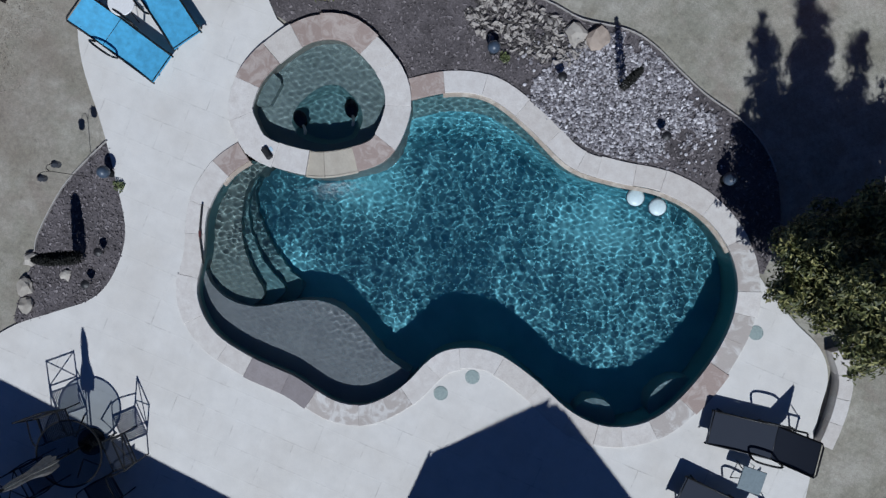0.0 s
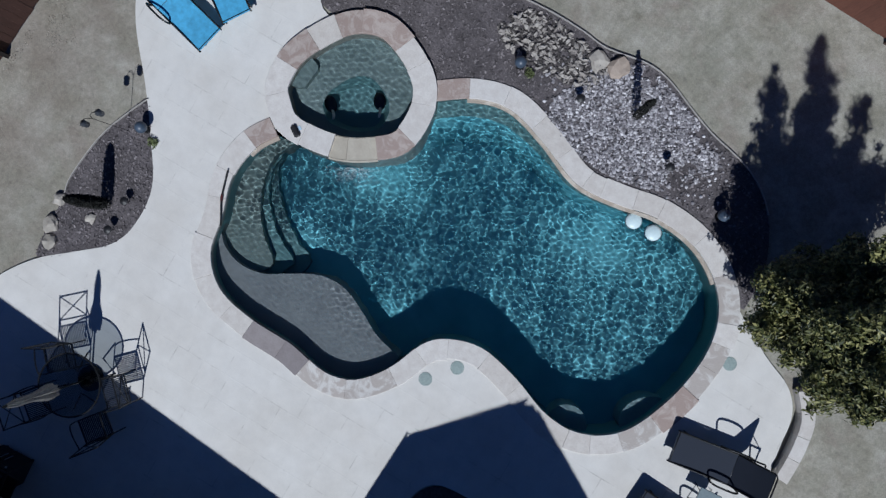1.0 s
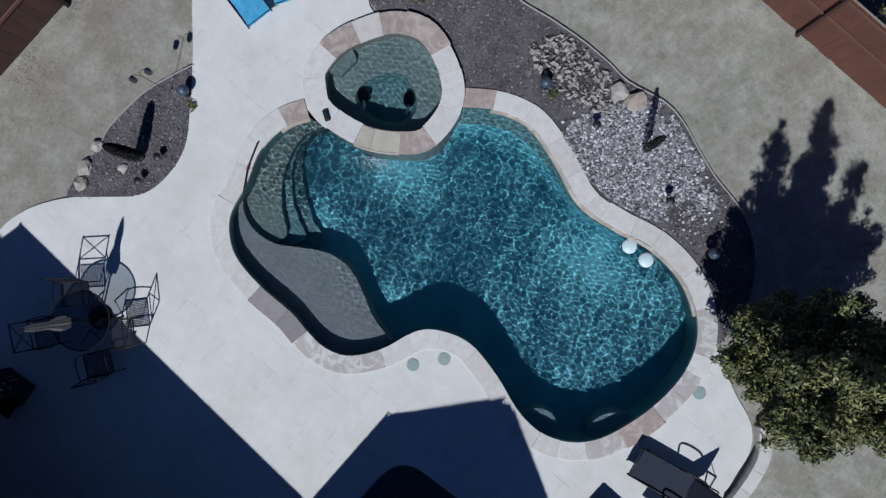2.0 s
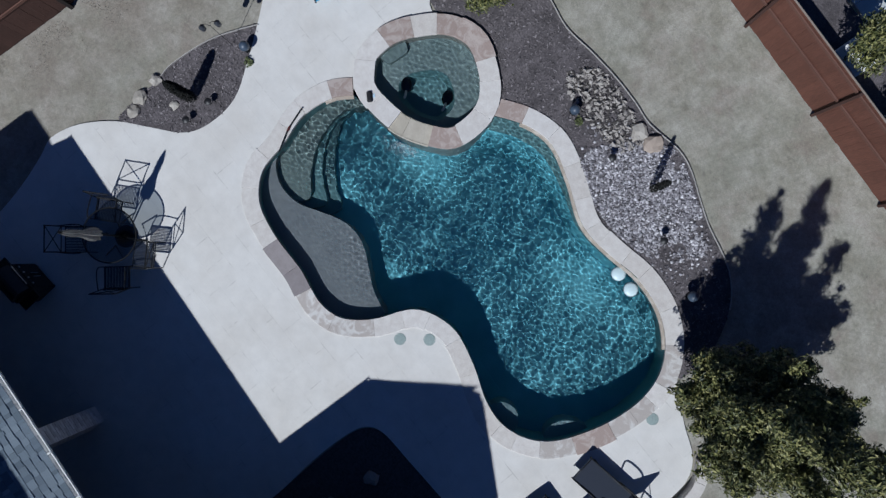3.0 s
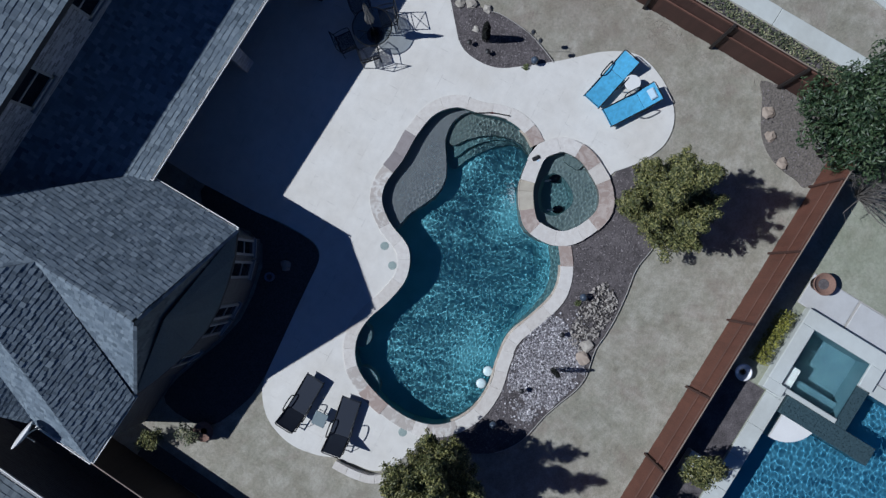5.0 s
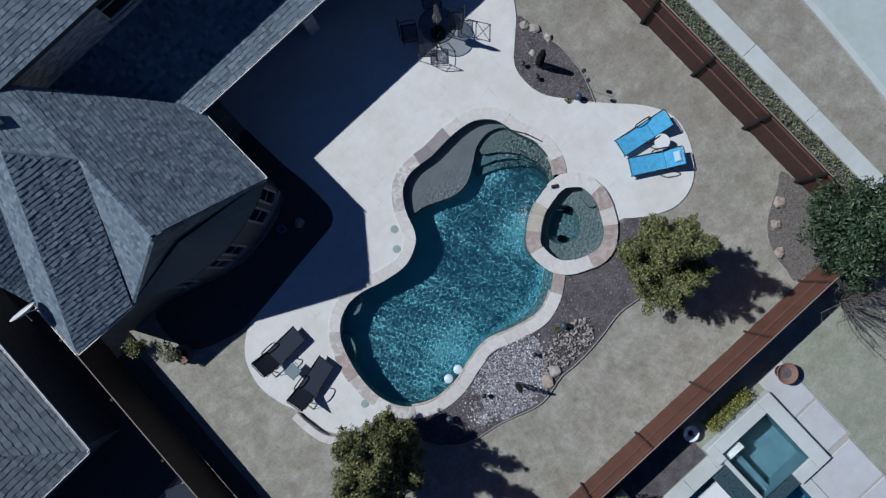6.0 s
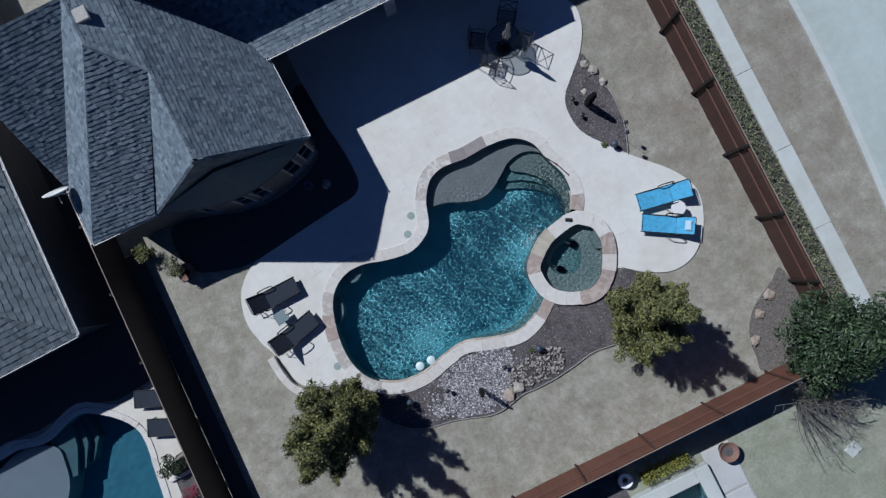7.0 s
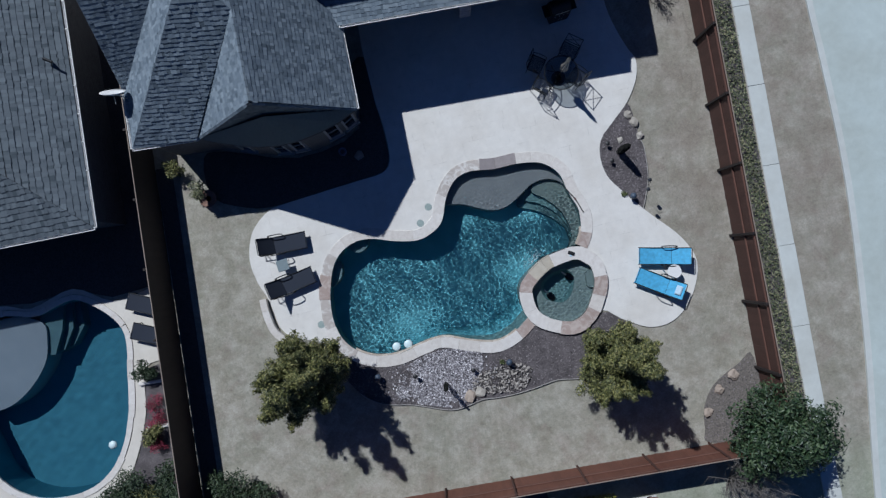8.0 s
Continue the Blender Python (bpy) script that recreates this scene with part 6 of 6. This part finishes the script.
def build_lid(x, y):
    lid = thing("deck_lid", "round grey-green plastic access lid set in the deck", "access lid", pose(x, y, 0), "lids in the deck")
    part("ring", mesh_of("ring", *lathe([(0.135, -0.02), (0.135, 0.004), (0.118, 0.006), (0.118, -0.005)], 28), LID), lid)
    part("cover", mesh_of("cover", *lathe([(0.115, -0.01), (0.115, 0.003), (0.03, 0.006), (0.01, 0.006)], 28), LID), lid)


for x, y in ((-0.97, 2.12), (-0.58, 2.66), (-5.21, -0.94)):
    build_lid(x, y)


def build_globe(x, y):
    ball = thing("floating_globe", "white floating pool light globe", "pool float", pose(x, y, WATER_Z - 0.05), "floats on the pool")
    part("shell", mesh_of("shell", *lathe([(0.04, -0.06), (0.13, -0.03), (0.165, 0.03), (0.155, 0.06), (0.11, 0.085), (0.02, 0.095)], 26), FLOAT, True), ball)
    part("collar", mesh_of("collar", *lathe([(0.165, 0.015), (0.172, 0.02), (0.172, 0.035), (0.165, 0.04)], 26), SILVER), ball)


build_globe(-2.18, -2.2)
build_globe(-2.62, -2.22)


def build_spa_things():
    for x, y, sx, sy in ((4.14, -0.78, -0.28, 0.22), (3.34, -1.38, -0.22, 0.28)):
        jet = thing("spa_nozzle", "pale stem in the spa with a dark disc for its shadow", "fountain head", pose(x, y, -0.42), "fountain heads in the spa")
        turn = math.degrees(math.atan2(sy, sx))
        # flat dark disc on the seat stands in for the stem's shadow
        part("head", mesh_of("head", *moved(lathe([(0.05, 0), (0.15, 0.0), (0.16, 0.02), (0.13, 0.045), (0.03, 0.055)], 20), pose(0, 0, 0, 0, 0, turn) @ Matrix.Diagonal((1.15, 0.8, 1, 1))), BLACK, True), jet)
        part("stem", mesh_of("stem", *tube([(sx * 0.4, sy * 0.4, 0.03), (sx * 0.75, sy * 0.75, 0.12), (sx, sy, 0.34)], 0.028, 10), WHITE, True), jet, "pale curved stem")
    box_ = thing("pool_sensor", "small black float sensor lying on the spa rim", "pool gadget", pose(4.29, 0.08, 0.1, 0, 0, 150))
    part("body", mesh_of("body", *box(-0.12, 0.12, -0.06, 0.06, 0, 0.08, 0.03), BLACK), box_)
    part("tag", mesh_of("tag", *box(-0.07, 0.02, 0.07, 0.13, 0.0, 0.012, 0.004), PILLOW), box_, "pale blue tag")


build_spa_things()


def build_curb():
    curb = thing("curb_wall", "low curved curb of pale stone blocks at the deck's end", "curb")
    line = curve([(-6.55, -1.3), (-6.9, -0.9), (-7.05, -0.45), (-7.12, 0.0), (-7.14, 0.35)], False, 6)[::-1]
    runs = along(line, False)
    n = 4
    for k in range(n):
        part("block", mesh_of("block", *slab_ring(line, runs, runs[-1] * k / n + 0.002, runs[-1] * (k + 1) / n - 0.002, -0.12, 0.13, 0.2, 0.3, False), CREAM), curb)


build_curb()


def build_foam():
    """Small bubbles where the spillway falls into the pool."""
    r = random.Random(77)
    verts, faces = [], []
    for _ in range(1500):
        along_lip, out = r.gauss(0, 0.24), abs(r.gauss(0, 0.16))
        x, y = 2.98 + 0.86 * along_lip - 0.5 * out, 0.03 + 0.5 * along_lip + 0.86 * out
        v, f = PEBBLES[r.randrange(5)]
        q, k = r.uniform(0.0015, 0.004), len(verts)
        verts += [Vector((x, y, WATER_Z + 0.004)) + p * q for p in v]
        faces += [tuple(i + k for i in t) for t in f]
    tagged(new("foam", mesh_of("foam", verts, faces, WHITE)), "white foam bubbles below the spillway", "foam", kind="stuff")


build_foam()


DULLRED = plain("dull_red_plastic", (0.10, 0.02, 0.02), 0.6)


def build_pole():
    pole = thing("pool_pole", "slim black pole with a red grip lying on the coping", "pool pole", pose(4.79, 2.0, 0.06, 0, 0, 118))
    part("rod", mesh_of("rod", *tube([(-0.56, 0.05, 0), (0, -0.02, 0), (0.56, 0.03, 0)], 0.018, 8), BLACK), pole)
    part("grip", mesh_of("grip", *tube([(-0.06, -0.012, 0.002), (0.06, -0.012, 0.002)], 0.026, 8), DULLRED), pole, "dull red grip")


build_pole()


# ---- street side ----
def build_street():
    r = random.Random(3)
    y = -34.0
    me = mesh_of("slab", *box(-0.31, 0.31, 0.006, 2.994, -0.06, 0.0, 0.012), WALK)
    walk_path = setting("sidewalk", mesh_of("sidewalk", *box(11.8, 12.44, -34, 34, -0.12, -0.045), GROUT), "narrow pale concrete sidewalk", "sidewalk")
    while y < 34:
        part("slab", me, walk_path, "", pose(12.12, y, r.uniform(-0.006, 0.004), 0, 0, r.uniform(-0.3, 0.3)))
        y += 3.0
    side = [(14.3, 30), (14.3, 24), (14.45, 16), (14.6, 8.0), (14.7, 5.6), (14.79, 2.2), (14.7, -0.75), (14.33, -5.3), (13.75, -10.1), (13.35, -14.5), (13.15, -20), (13.1, -26), (13.1, -32)]
    edge = [Vector((14.3, 300, 0))] + curve(side, False, 5) + [Vector((13.1, -300, 0))]
    bed = edge + [Vector((22.0, -300, 0)), Vector((22.0, 300, 0))]
    setting("road", mesh_of("road", *prism(bed, -0.042, -0.2), ROAD), "pale blue-grey concrete road", "road")
    lip = offset(edge, 0.11, False)
    back = offset(edge, -0.11, False)
    setting("kerb", mesh_of("kerb", *prism(lip + back[::-1], 0.03, -0.2), WALK), "pale concrete kerb along the road", "kerb")
    strip = [Vector((x, y, 0)) for x, y in ((10.55, -8.0), (11.75, -8.0), (11.75, 16.0), (10.55, 16.0))]
    setting("bed_street", mesh_of("bed", *prism(strip, -0.02, -0.1), MULCH), "planted strip between fence and sidewalk", "planting bed")
    pts = []
    for _ in range(14500):
        yy = r.uniform(-7.9, 16.0)
        xx = 11.2 + (r.random() - 0.5) * 0.95 * (1 + 0.1 * noise.noise((0, yy * 2, 0)))
        pts.append(Vector((xx, yy, 0.05 + 0.22 * r.random() * (0.6 + noise.noise((xx * 3, yy * 3, 1))))))
    g = new("groundcover", mesh_of("groundcover", *leaves(pts, r, 0.045), LEAFGREY))
    tagged(g, "grey-green low groundcover between fence and sidewalk", "groundcover", kind="stuff")


build_street()


# ---- garden to the west ----
def build_west():
    home = thing("neighbor_house", "house with slate-grey shingle roof and white gutters", "house")
    part("wall", mesh_of("wall", *wall_run([(-20.0, 22.0), (-19.9, 3.9), (-14.8, 3.9), (-12.6, 4.0), (-11.75, 3.95), (-11.7, 22.0)], -0.05, 2.85), BRICK), home)
    roof_plane(home, [(-11.36, 3.62, 2.9), (-11.2, 22.0, 2.9), (-16.2, 22.0, 4.9), (-16.2, 8.2, 4.9)], 51, SHINGLE_W, thick=0.02, row=0.19)
    roof_plane(home, [(-11.36, 3.62, 2.9), (-16.2, 8.2, 4.9), (-19.9, 3.42, 2.9)], 52, SHINGLE_W, thick=0.02, row=0.19)
    roof_plane(home, [(-16.2, 8.2, 4.9), (-16.2, 22.0, 4.9), (-19.9, 22.0, 2.9), (-19.9, 3.4, 2.9)], 53, SHINGLE_W)
    gutter(home, (-11.2, 14.0, 2.9), (-11.36, 3.62, 2.9))
    gutter(home, (-11.36, 3.62, 2.9), (-19.9, 3.42, 2.9))
    pipe = part("vent_pipe", mesh_of("vent_pipe", *tube([(-11.75, 9.12, 2.95), (-11.75, 9.12, 3.34)], 0.04), SILVER), home)
    part("cap", mesh_of("cap", *tube([(-11.88, 9.2, 3.34), (-11.62, 9.04, 3.34)], 0.045), METALDARK), pipe, "dark metal cap")
    pool = thing("neighbor_pool", "large blue pool with pale coping next door", "pool")
    part("basin", mesh_of("basin", *joined(wall_band(NB_WEST_POOL, -0.03, -1.85), sheet([NB_WEST_POOL], -1.75)), PLASTER_W), pool)
    shelf = curve([(-15.62, 0.95), (-15.52, 0.15), (-15.72, -0.6), (-16.27, -1.3), (-16.95, -1.82), (-17.7, -2.05), (-18.5, -1.9), (-18.5, 0.4), (-17.0, 1.3)], True, 4)
    part("tanning_ledge", mesh_of("ledge", *prism(shelf, -0.34, -1.75), PLASTER_L), pool, "pale grey shallow ledge")
    for k, d in enumerate((0.0, 0.3, 0.6)):
        nose = [Vector((-14.75 + d * 0.6, 1.5, 0)), Vector((-14.95 + d, 0.55, 0)), Vector((-15.35 + d * 0.8, -0.35 + 0.1 * k, 0)), Vector((-15.9, -0.3, 0)), Vector((-15.7, 1.2, 0))]
        part("step", mesh_of("step", *prism(nose, -0.5 - 0.3 * k, -1.75), PLASTER_S), pool)
    coping(pool, NB_WEST_POOL[::-1] if area(NB_WEST_POOL) < 0 else NB_WEST_POOL, True, -0.02, 0.2, 0.02, [], None, 0.7, 21)
    water = setting("water", mesh_of("nb_water", *wave_sheet(NB_WEST_POOL, -0.1, 0.06, 0.0008, 0.3, 0.8), WATER, True), "calm blue water next door", "water")
    refracting(water, pool)
    rim = offset(NB_WEST_POOL if area(NB_WEST_POOL) > 0 else NB_WEST_POOL[::-1], 0.2)
    outer = curve([(-10.75, 1.6), (-10.85, -0.9), (-11.9, -1.4), (-12.15, -3.0), (-12.7, -4.5), (-13.4, -5.5), (-14.8, -6.1), (-17.5, -5.9), (-20.0, -4.6), (-20.6, 0.2), (-19.2, 1.3), (-17.0, 1.78), (-15.74, 1.5), (-14.1, 1.95), (-12.7, 1.25), (-11.4, 1.45)], True, 4)
    v, f = sheet([outer, rim], -0.01)
    setting("patio_west", mesh_of("patio", v, f, DECK_W), "cream concrete deck next door", "patio")
    # a dark sheet puts in the house's deep shade on the ground
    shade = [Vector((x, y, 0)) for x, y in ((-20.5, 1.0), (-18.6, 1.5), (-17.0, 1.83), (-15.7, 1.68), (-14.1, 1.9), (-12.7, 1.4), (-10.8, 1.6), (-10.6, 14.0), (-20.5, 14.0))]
    setting("bed_west", mesh_of("bed", *prism(shade, -0.016, -0.1), SHADESOIL), "dark ground sheet standing for the deep shade of the house next door", "planting bed")
    # a dark strip added to paint the fence's shade on the lawn
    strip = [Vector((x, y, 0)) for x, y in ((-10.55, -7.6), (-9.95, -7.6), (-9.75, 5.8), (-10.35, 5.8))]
    setting("bed_alley", mesh_of("bed", *prism(strip, -0.03, -0.1), SHADESOIL), "dark ground strip standing for the board fence's shade", "planting bed")
    flowers = [Vector((x, y, 0)) for x, y in ((-10.75, -1.2), (-11.95, -1.45), (-12.1, -3.0), (-12.65, -4.55), (-13.35, -5.6), (-15.0, -6.25), (-15.4, -7.1), (-10.75, -7.1))]
    setting("bed_flowers", mesh_of("bed", *prism(flowers, -0.004, -0.1), MULCH), "mulch bed with flowering shrubs next door", "planting bed")
    for k, (x, y) in enumerate(((-11.62, 0.98), (-11.62, -0.12))):
        build_lounger("sun_lounger", "dark lounge chair on the deck next door", SLINGDARK, (x - 0.42, y + 0.18), (x + 0.74, y - 0.3), 30, False, False, "loungers next door")
    ball = thing("floating_globe", "pale round chlorine float on the water next door", "pool float", pose(-13.6, -4.0, -0.14))
    part("shell", mesh_of("shell", *lathe([(0.05, -0.06), (0.15, 0.0), (0.15, 0.06), (0.05, 0.1)], 20), FLOAT, True), ball)
    for x, y, q, h, leaf, s in ((-11.7, -1.5, 0.45, 0.7, LEAFDARK, 1), (-11.85, -3.9, 0.5, 0.6, LEAF, 2), (-13.0, -5.6, 0.8, 1.0, LEAFDARK, 3), (-11.6, -5.4, 0.8, 1.1, LEAFDARK, 4), (-12.4, -6.2, 0.8, 1.0, LEAF, 5), (-13.75, -5.95, 0.75, 1.0, LEAFDARK, 9), (-14.6, -6.3, 0.65, 0.9, LEAFDARK, 10),
                                (-9.45, -6.3, 0.95, 0.9, LEAFDARK, 6), (-8.5, -6.7, 0.75, 0.8, LEAFDARK, 7), (-10.1, -6.9, 0.6, 0.8, LEAFDARK, 8)):
        build_shrub(x, y, q, h, leaf, 60 + s, "leafy evergreen shrub beside the board fence", int(2600 * q * q) + 500, 0.05)
    for x, y, s in ((-11.65, -2.75, 1), (-11.75, -3.3, 2), (-11.8, -4.2, 3)):
        build_shrub(x, y, 0.42, 0.45, BLOOM, 80 + s, "low shrub covered in dark magenta blooms", 650, 0.03, "flowering shrubs next door")
    for y in (-1.95, -3.6):
        tagged(new("stone_edge", mesh_of("stone_edge", *box(-12.2, -11.3, y - 0.06, y + 0.06, -0.05, 0.1, 0.02), CREAM)), "pale stone step edging a flower bed", "edging")


build_west()


# ---- garden to the south ----
def build_south():
    spa = thing("neighbor_spa", "square spa with broad white rim next door", "spa")
    inner = [Vector((x, y, 0)) for x, y in ((2.304, -11.846), (4.246, -11.846), (4.246, -9.904), (2.304, -9.904))]
    rim = [box(1.95, 2.3, -10.1, -9.45, -1.2, 0.28, 0.02), box(2.15, 2.3, -11.9, -10.1, -1.2, 0.2, 0.02), box(4.25, 4.75, -12.3, -9.45, -1.2, 0.28, 0.02), box(2.3, 4.25, -9.9, -9.45, -1.2, 0.28, 0.02), box(3.5, 4.25, -12.3, -11.85, -1.2, 0.28, 0.02)]
    for b in rim:
        part("rim", mesh_of("rim", *b, WALK), spa, "broad pale rim")
    part("basin", mesh_of("basin", *joined(wall_band(inner, 0.2, -1.0), sheet([inner], -0.75)), PLASTER_S), spa)
    part("seat", mesh_of("seat", *joined(box(2.3, 2.75, -11.85, -9.9, -0.75, -0.3), box(2.75, 4.25, -10.25, -9.9, -0.75, -0.3)), PLASTER_S), spa)
    w = setting("water", mesh_of("nb_spa_water", *wave_sheet(inner, 0.12, 0.06, 0.002), WATER, True), "clear spa water next door", "water")
    w.visible_shadow = False
    for edge in (box(1.55, 2.15, -13.4, -10.35, -1.2, 0.1, 0.02), box(2.15, 3.5, -12.35, -11.85, -1.2, 0.1, 0.02)):
        part("spillway", mesh_of("spillway", *edge, TILE), spa, "blue-grey tiled spillway")
    pool = thing("neighbor_pool", "bright blue pool with white coping next door", "pool")
    part("basin", mesh_of("basin", *joined(wall_band(NB_SOUTH_POOL, -0.02, -1.5), sheet([NB_SOUTH_POOL], -1.4)), PLASTER_A), pool)
    w = setting("water", mesh_of("nb_south_water", *wave_sheet([Vector((x, y, 0)) for x, y in ((3.5, -19), (3.5, -12.36), (2.17, -12.36), (2.17, -10.3), (-9, -10.3), (-9, -19))], -0.1, 0.03, 0.0011, 0.11, 0.2), WATER, True), "rippled bright blue water next door", "water")
    refracting(w, pool)
    x = -9.0
    while x < 1.9:
        part("coping_stone", mesh_of("coping_stone", *box(x + 0.003, x + 1.087, -10.3, -9.75, -0.05, 0.03, 0.008), WALK), pool)
        x += 1.09
    for k in range(6):
        part("coping_stone", mesh_of("coping_stone", *box(3.47, 3.86, -13.49 - 1.09 * k, -12.42 - 1.09 * k, -0.05, 0.03, 0.008), WALK), pool)
    step = thing("pool_platform", "white quarter-round platform in the water next door", "platform")
    pie = [Vector((1.9, -10.55, 0))] + [Vector((1.9 - 1.15 * math.sin(radians(a)), -10.55 - 1.15 * math.cos(radians(a)) * 0.95, 0)) for a in range(0, 91, 9)]
    part("platform", mesh_of("platform", *prism(pie, 0.0, -1.3), WHITE), step)
    setting("joint_south", mesh_of("joint", *joined(box(4.765, 5.82, -12.32, -9.14, -0.09, -0.032), box(3.865, 5.7, -20.2, -12.32, -0.09, -0.032)), GROUT), "grey sand joints between paving slabs next door", "paving joint")
    for x0, x1, y0, y1 in ((4.775, 5.80, -9.16, -10.72), (4.775, 5.77, -10.8, -12.22), (3.885, 5.68, -12.42, -13.95), (3.885, 5.66, -14.03, -15.55), (3.885, 5.66, -15.63, -17.15), (3.885, 5.66, -17.23, -18.75)):
        tagged(new("paving_slab", mesh_of("paving_slab", *box(x0, x1, y1, y0, -0.06, -0.01, 0.015), SLABS)), "large square concrete paving slab beside a pool", "paving slab", "slabs next door")
    pot = thing("planter_pot", "round terracotta planter on the lawn next door", "planter", pose(5.55, -9.35, -0.01))
    part("bowl", mesh_of("bowl", *lathe([(0.2, 0), (0.32, 0.42), (0.35, 0.46), (0.31, 0.46), (0.28, 0.38)], 24), TERRACOTTA, True), pot)
    part("soil", mesh_of("soil", *lathe([(0.29, 0.36), (0.1, 0.39)], 24), MULCH), pot)
    pot = thing("planter_pot", "white bowl planter beside the board fence", "planter", pose(2.0, -8.75, -0.05))
    part("bowl", mesh_of("bowl", *lathe([(0.12, 0), (0.25, 0.3), (0.27, 0.33), (0.23, 0.33), (0.2, 0.25)], 24), WHITE, True), pot)
    part("soil", mesh_of("soil", *lathe([(0.22, 0.24), (0.1, 0.25)], 24), MULCH), pot)
    r = random.Random(17)
    pts = [Vector((r.uniform(2.5, 4.3), -8.95 + r.uniform(-0.2, 0.2), r.uniform(0.02, 0.5))) for _ in range(1900)]
    hedge = thing("hedge", "low yellow-green clipped hedge beside the white spa rim", "hedge")
    part("foliage", mesh_of("foliage", *leaves(pts, r, 0.04), LEAFYELLOW), hedge)
    part("stems", mesh_of("stems", *joined(*[tube([(2.6 + 0.25 * k, -8.95, -0.05), (2.62 + 0.25 * k, -8.93, 0.4)], 0.012, 5) for k in range(7)]), BARK), hedge)
    for x, y, s in ((-1.2, -8.98, 1), (-2.98, -8.72, 2), (-4.9, -8.85, 3)):
        build_shrub(x, y, 0.64, 2.0, LEAF, 90 + s, "rounded olive-green shrub in a white planter", 3200, 0.045, "round shrubs next door")
        tagged(new("planter_box", mesh_of("planter_box", *box(x - 0.35, x + 0.35, y - 0.35, y + 0.35, -0.05, 0.35, 0.02), WHITE)), "square white planter beyond the board fence", "planter")
    lid = thing("valve_box", "small pale square valve box lid in the lawn", "valve box", pose(9.5, -11.3, -0.05, 0, 0, 20))
    part("frame", mesh_of("frame", *box(-0.24, 0.24, -0.2, 0.2, 0, 0.05, 0.01), WALK), lid)
    part("lid", mesh_of("lid", *box(-0.21, 0.21, -0.17, 0.17, 0.045, 0.065, 0.008), WALK), lid)
    strip = [Vector((x, y, 0)) for x, y in ((-9.5, -9.7), (1.9, -9.7), (1.9, -7.85), (-9.5, -7.85))]
    setting("bed_fence", mesh_of("bed", *prism(strip, -0.015, -0.1), MULCH), "shaded mulch strip behind the fence", "planting bed")


build_south()


# ---- whole shingles near the eave ----
for me, deck, m in ROOF_TABS:
    part("shingle", me, deck, "", m)
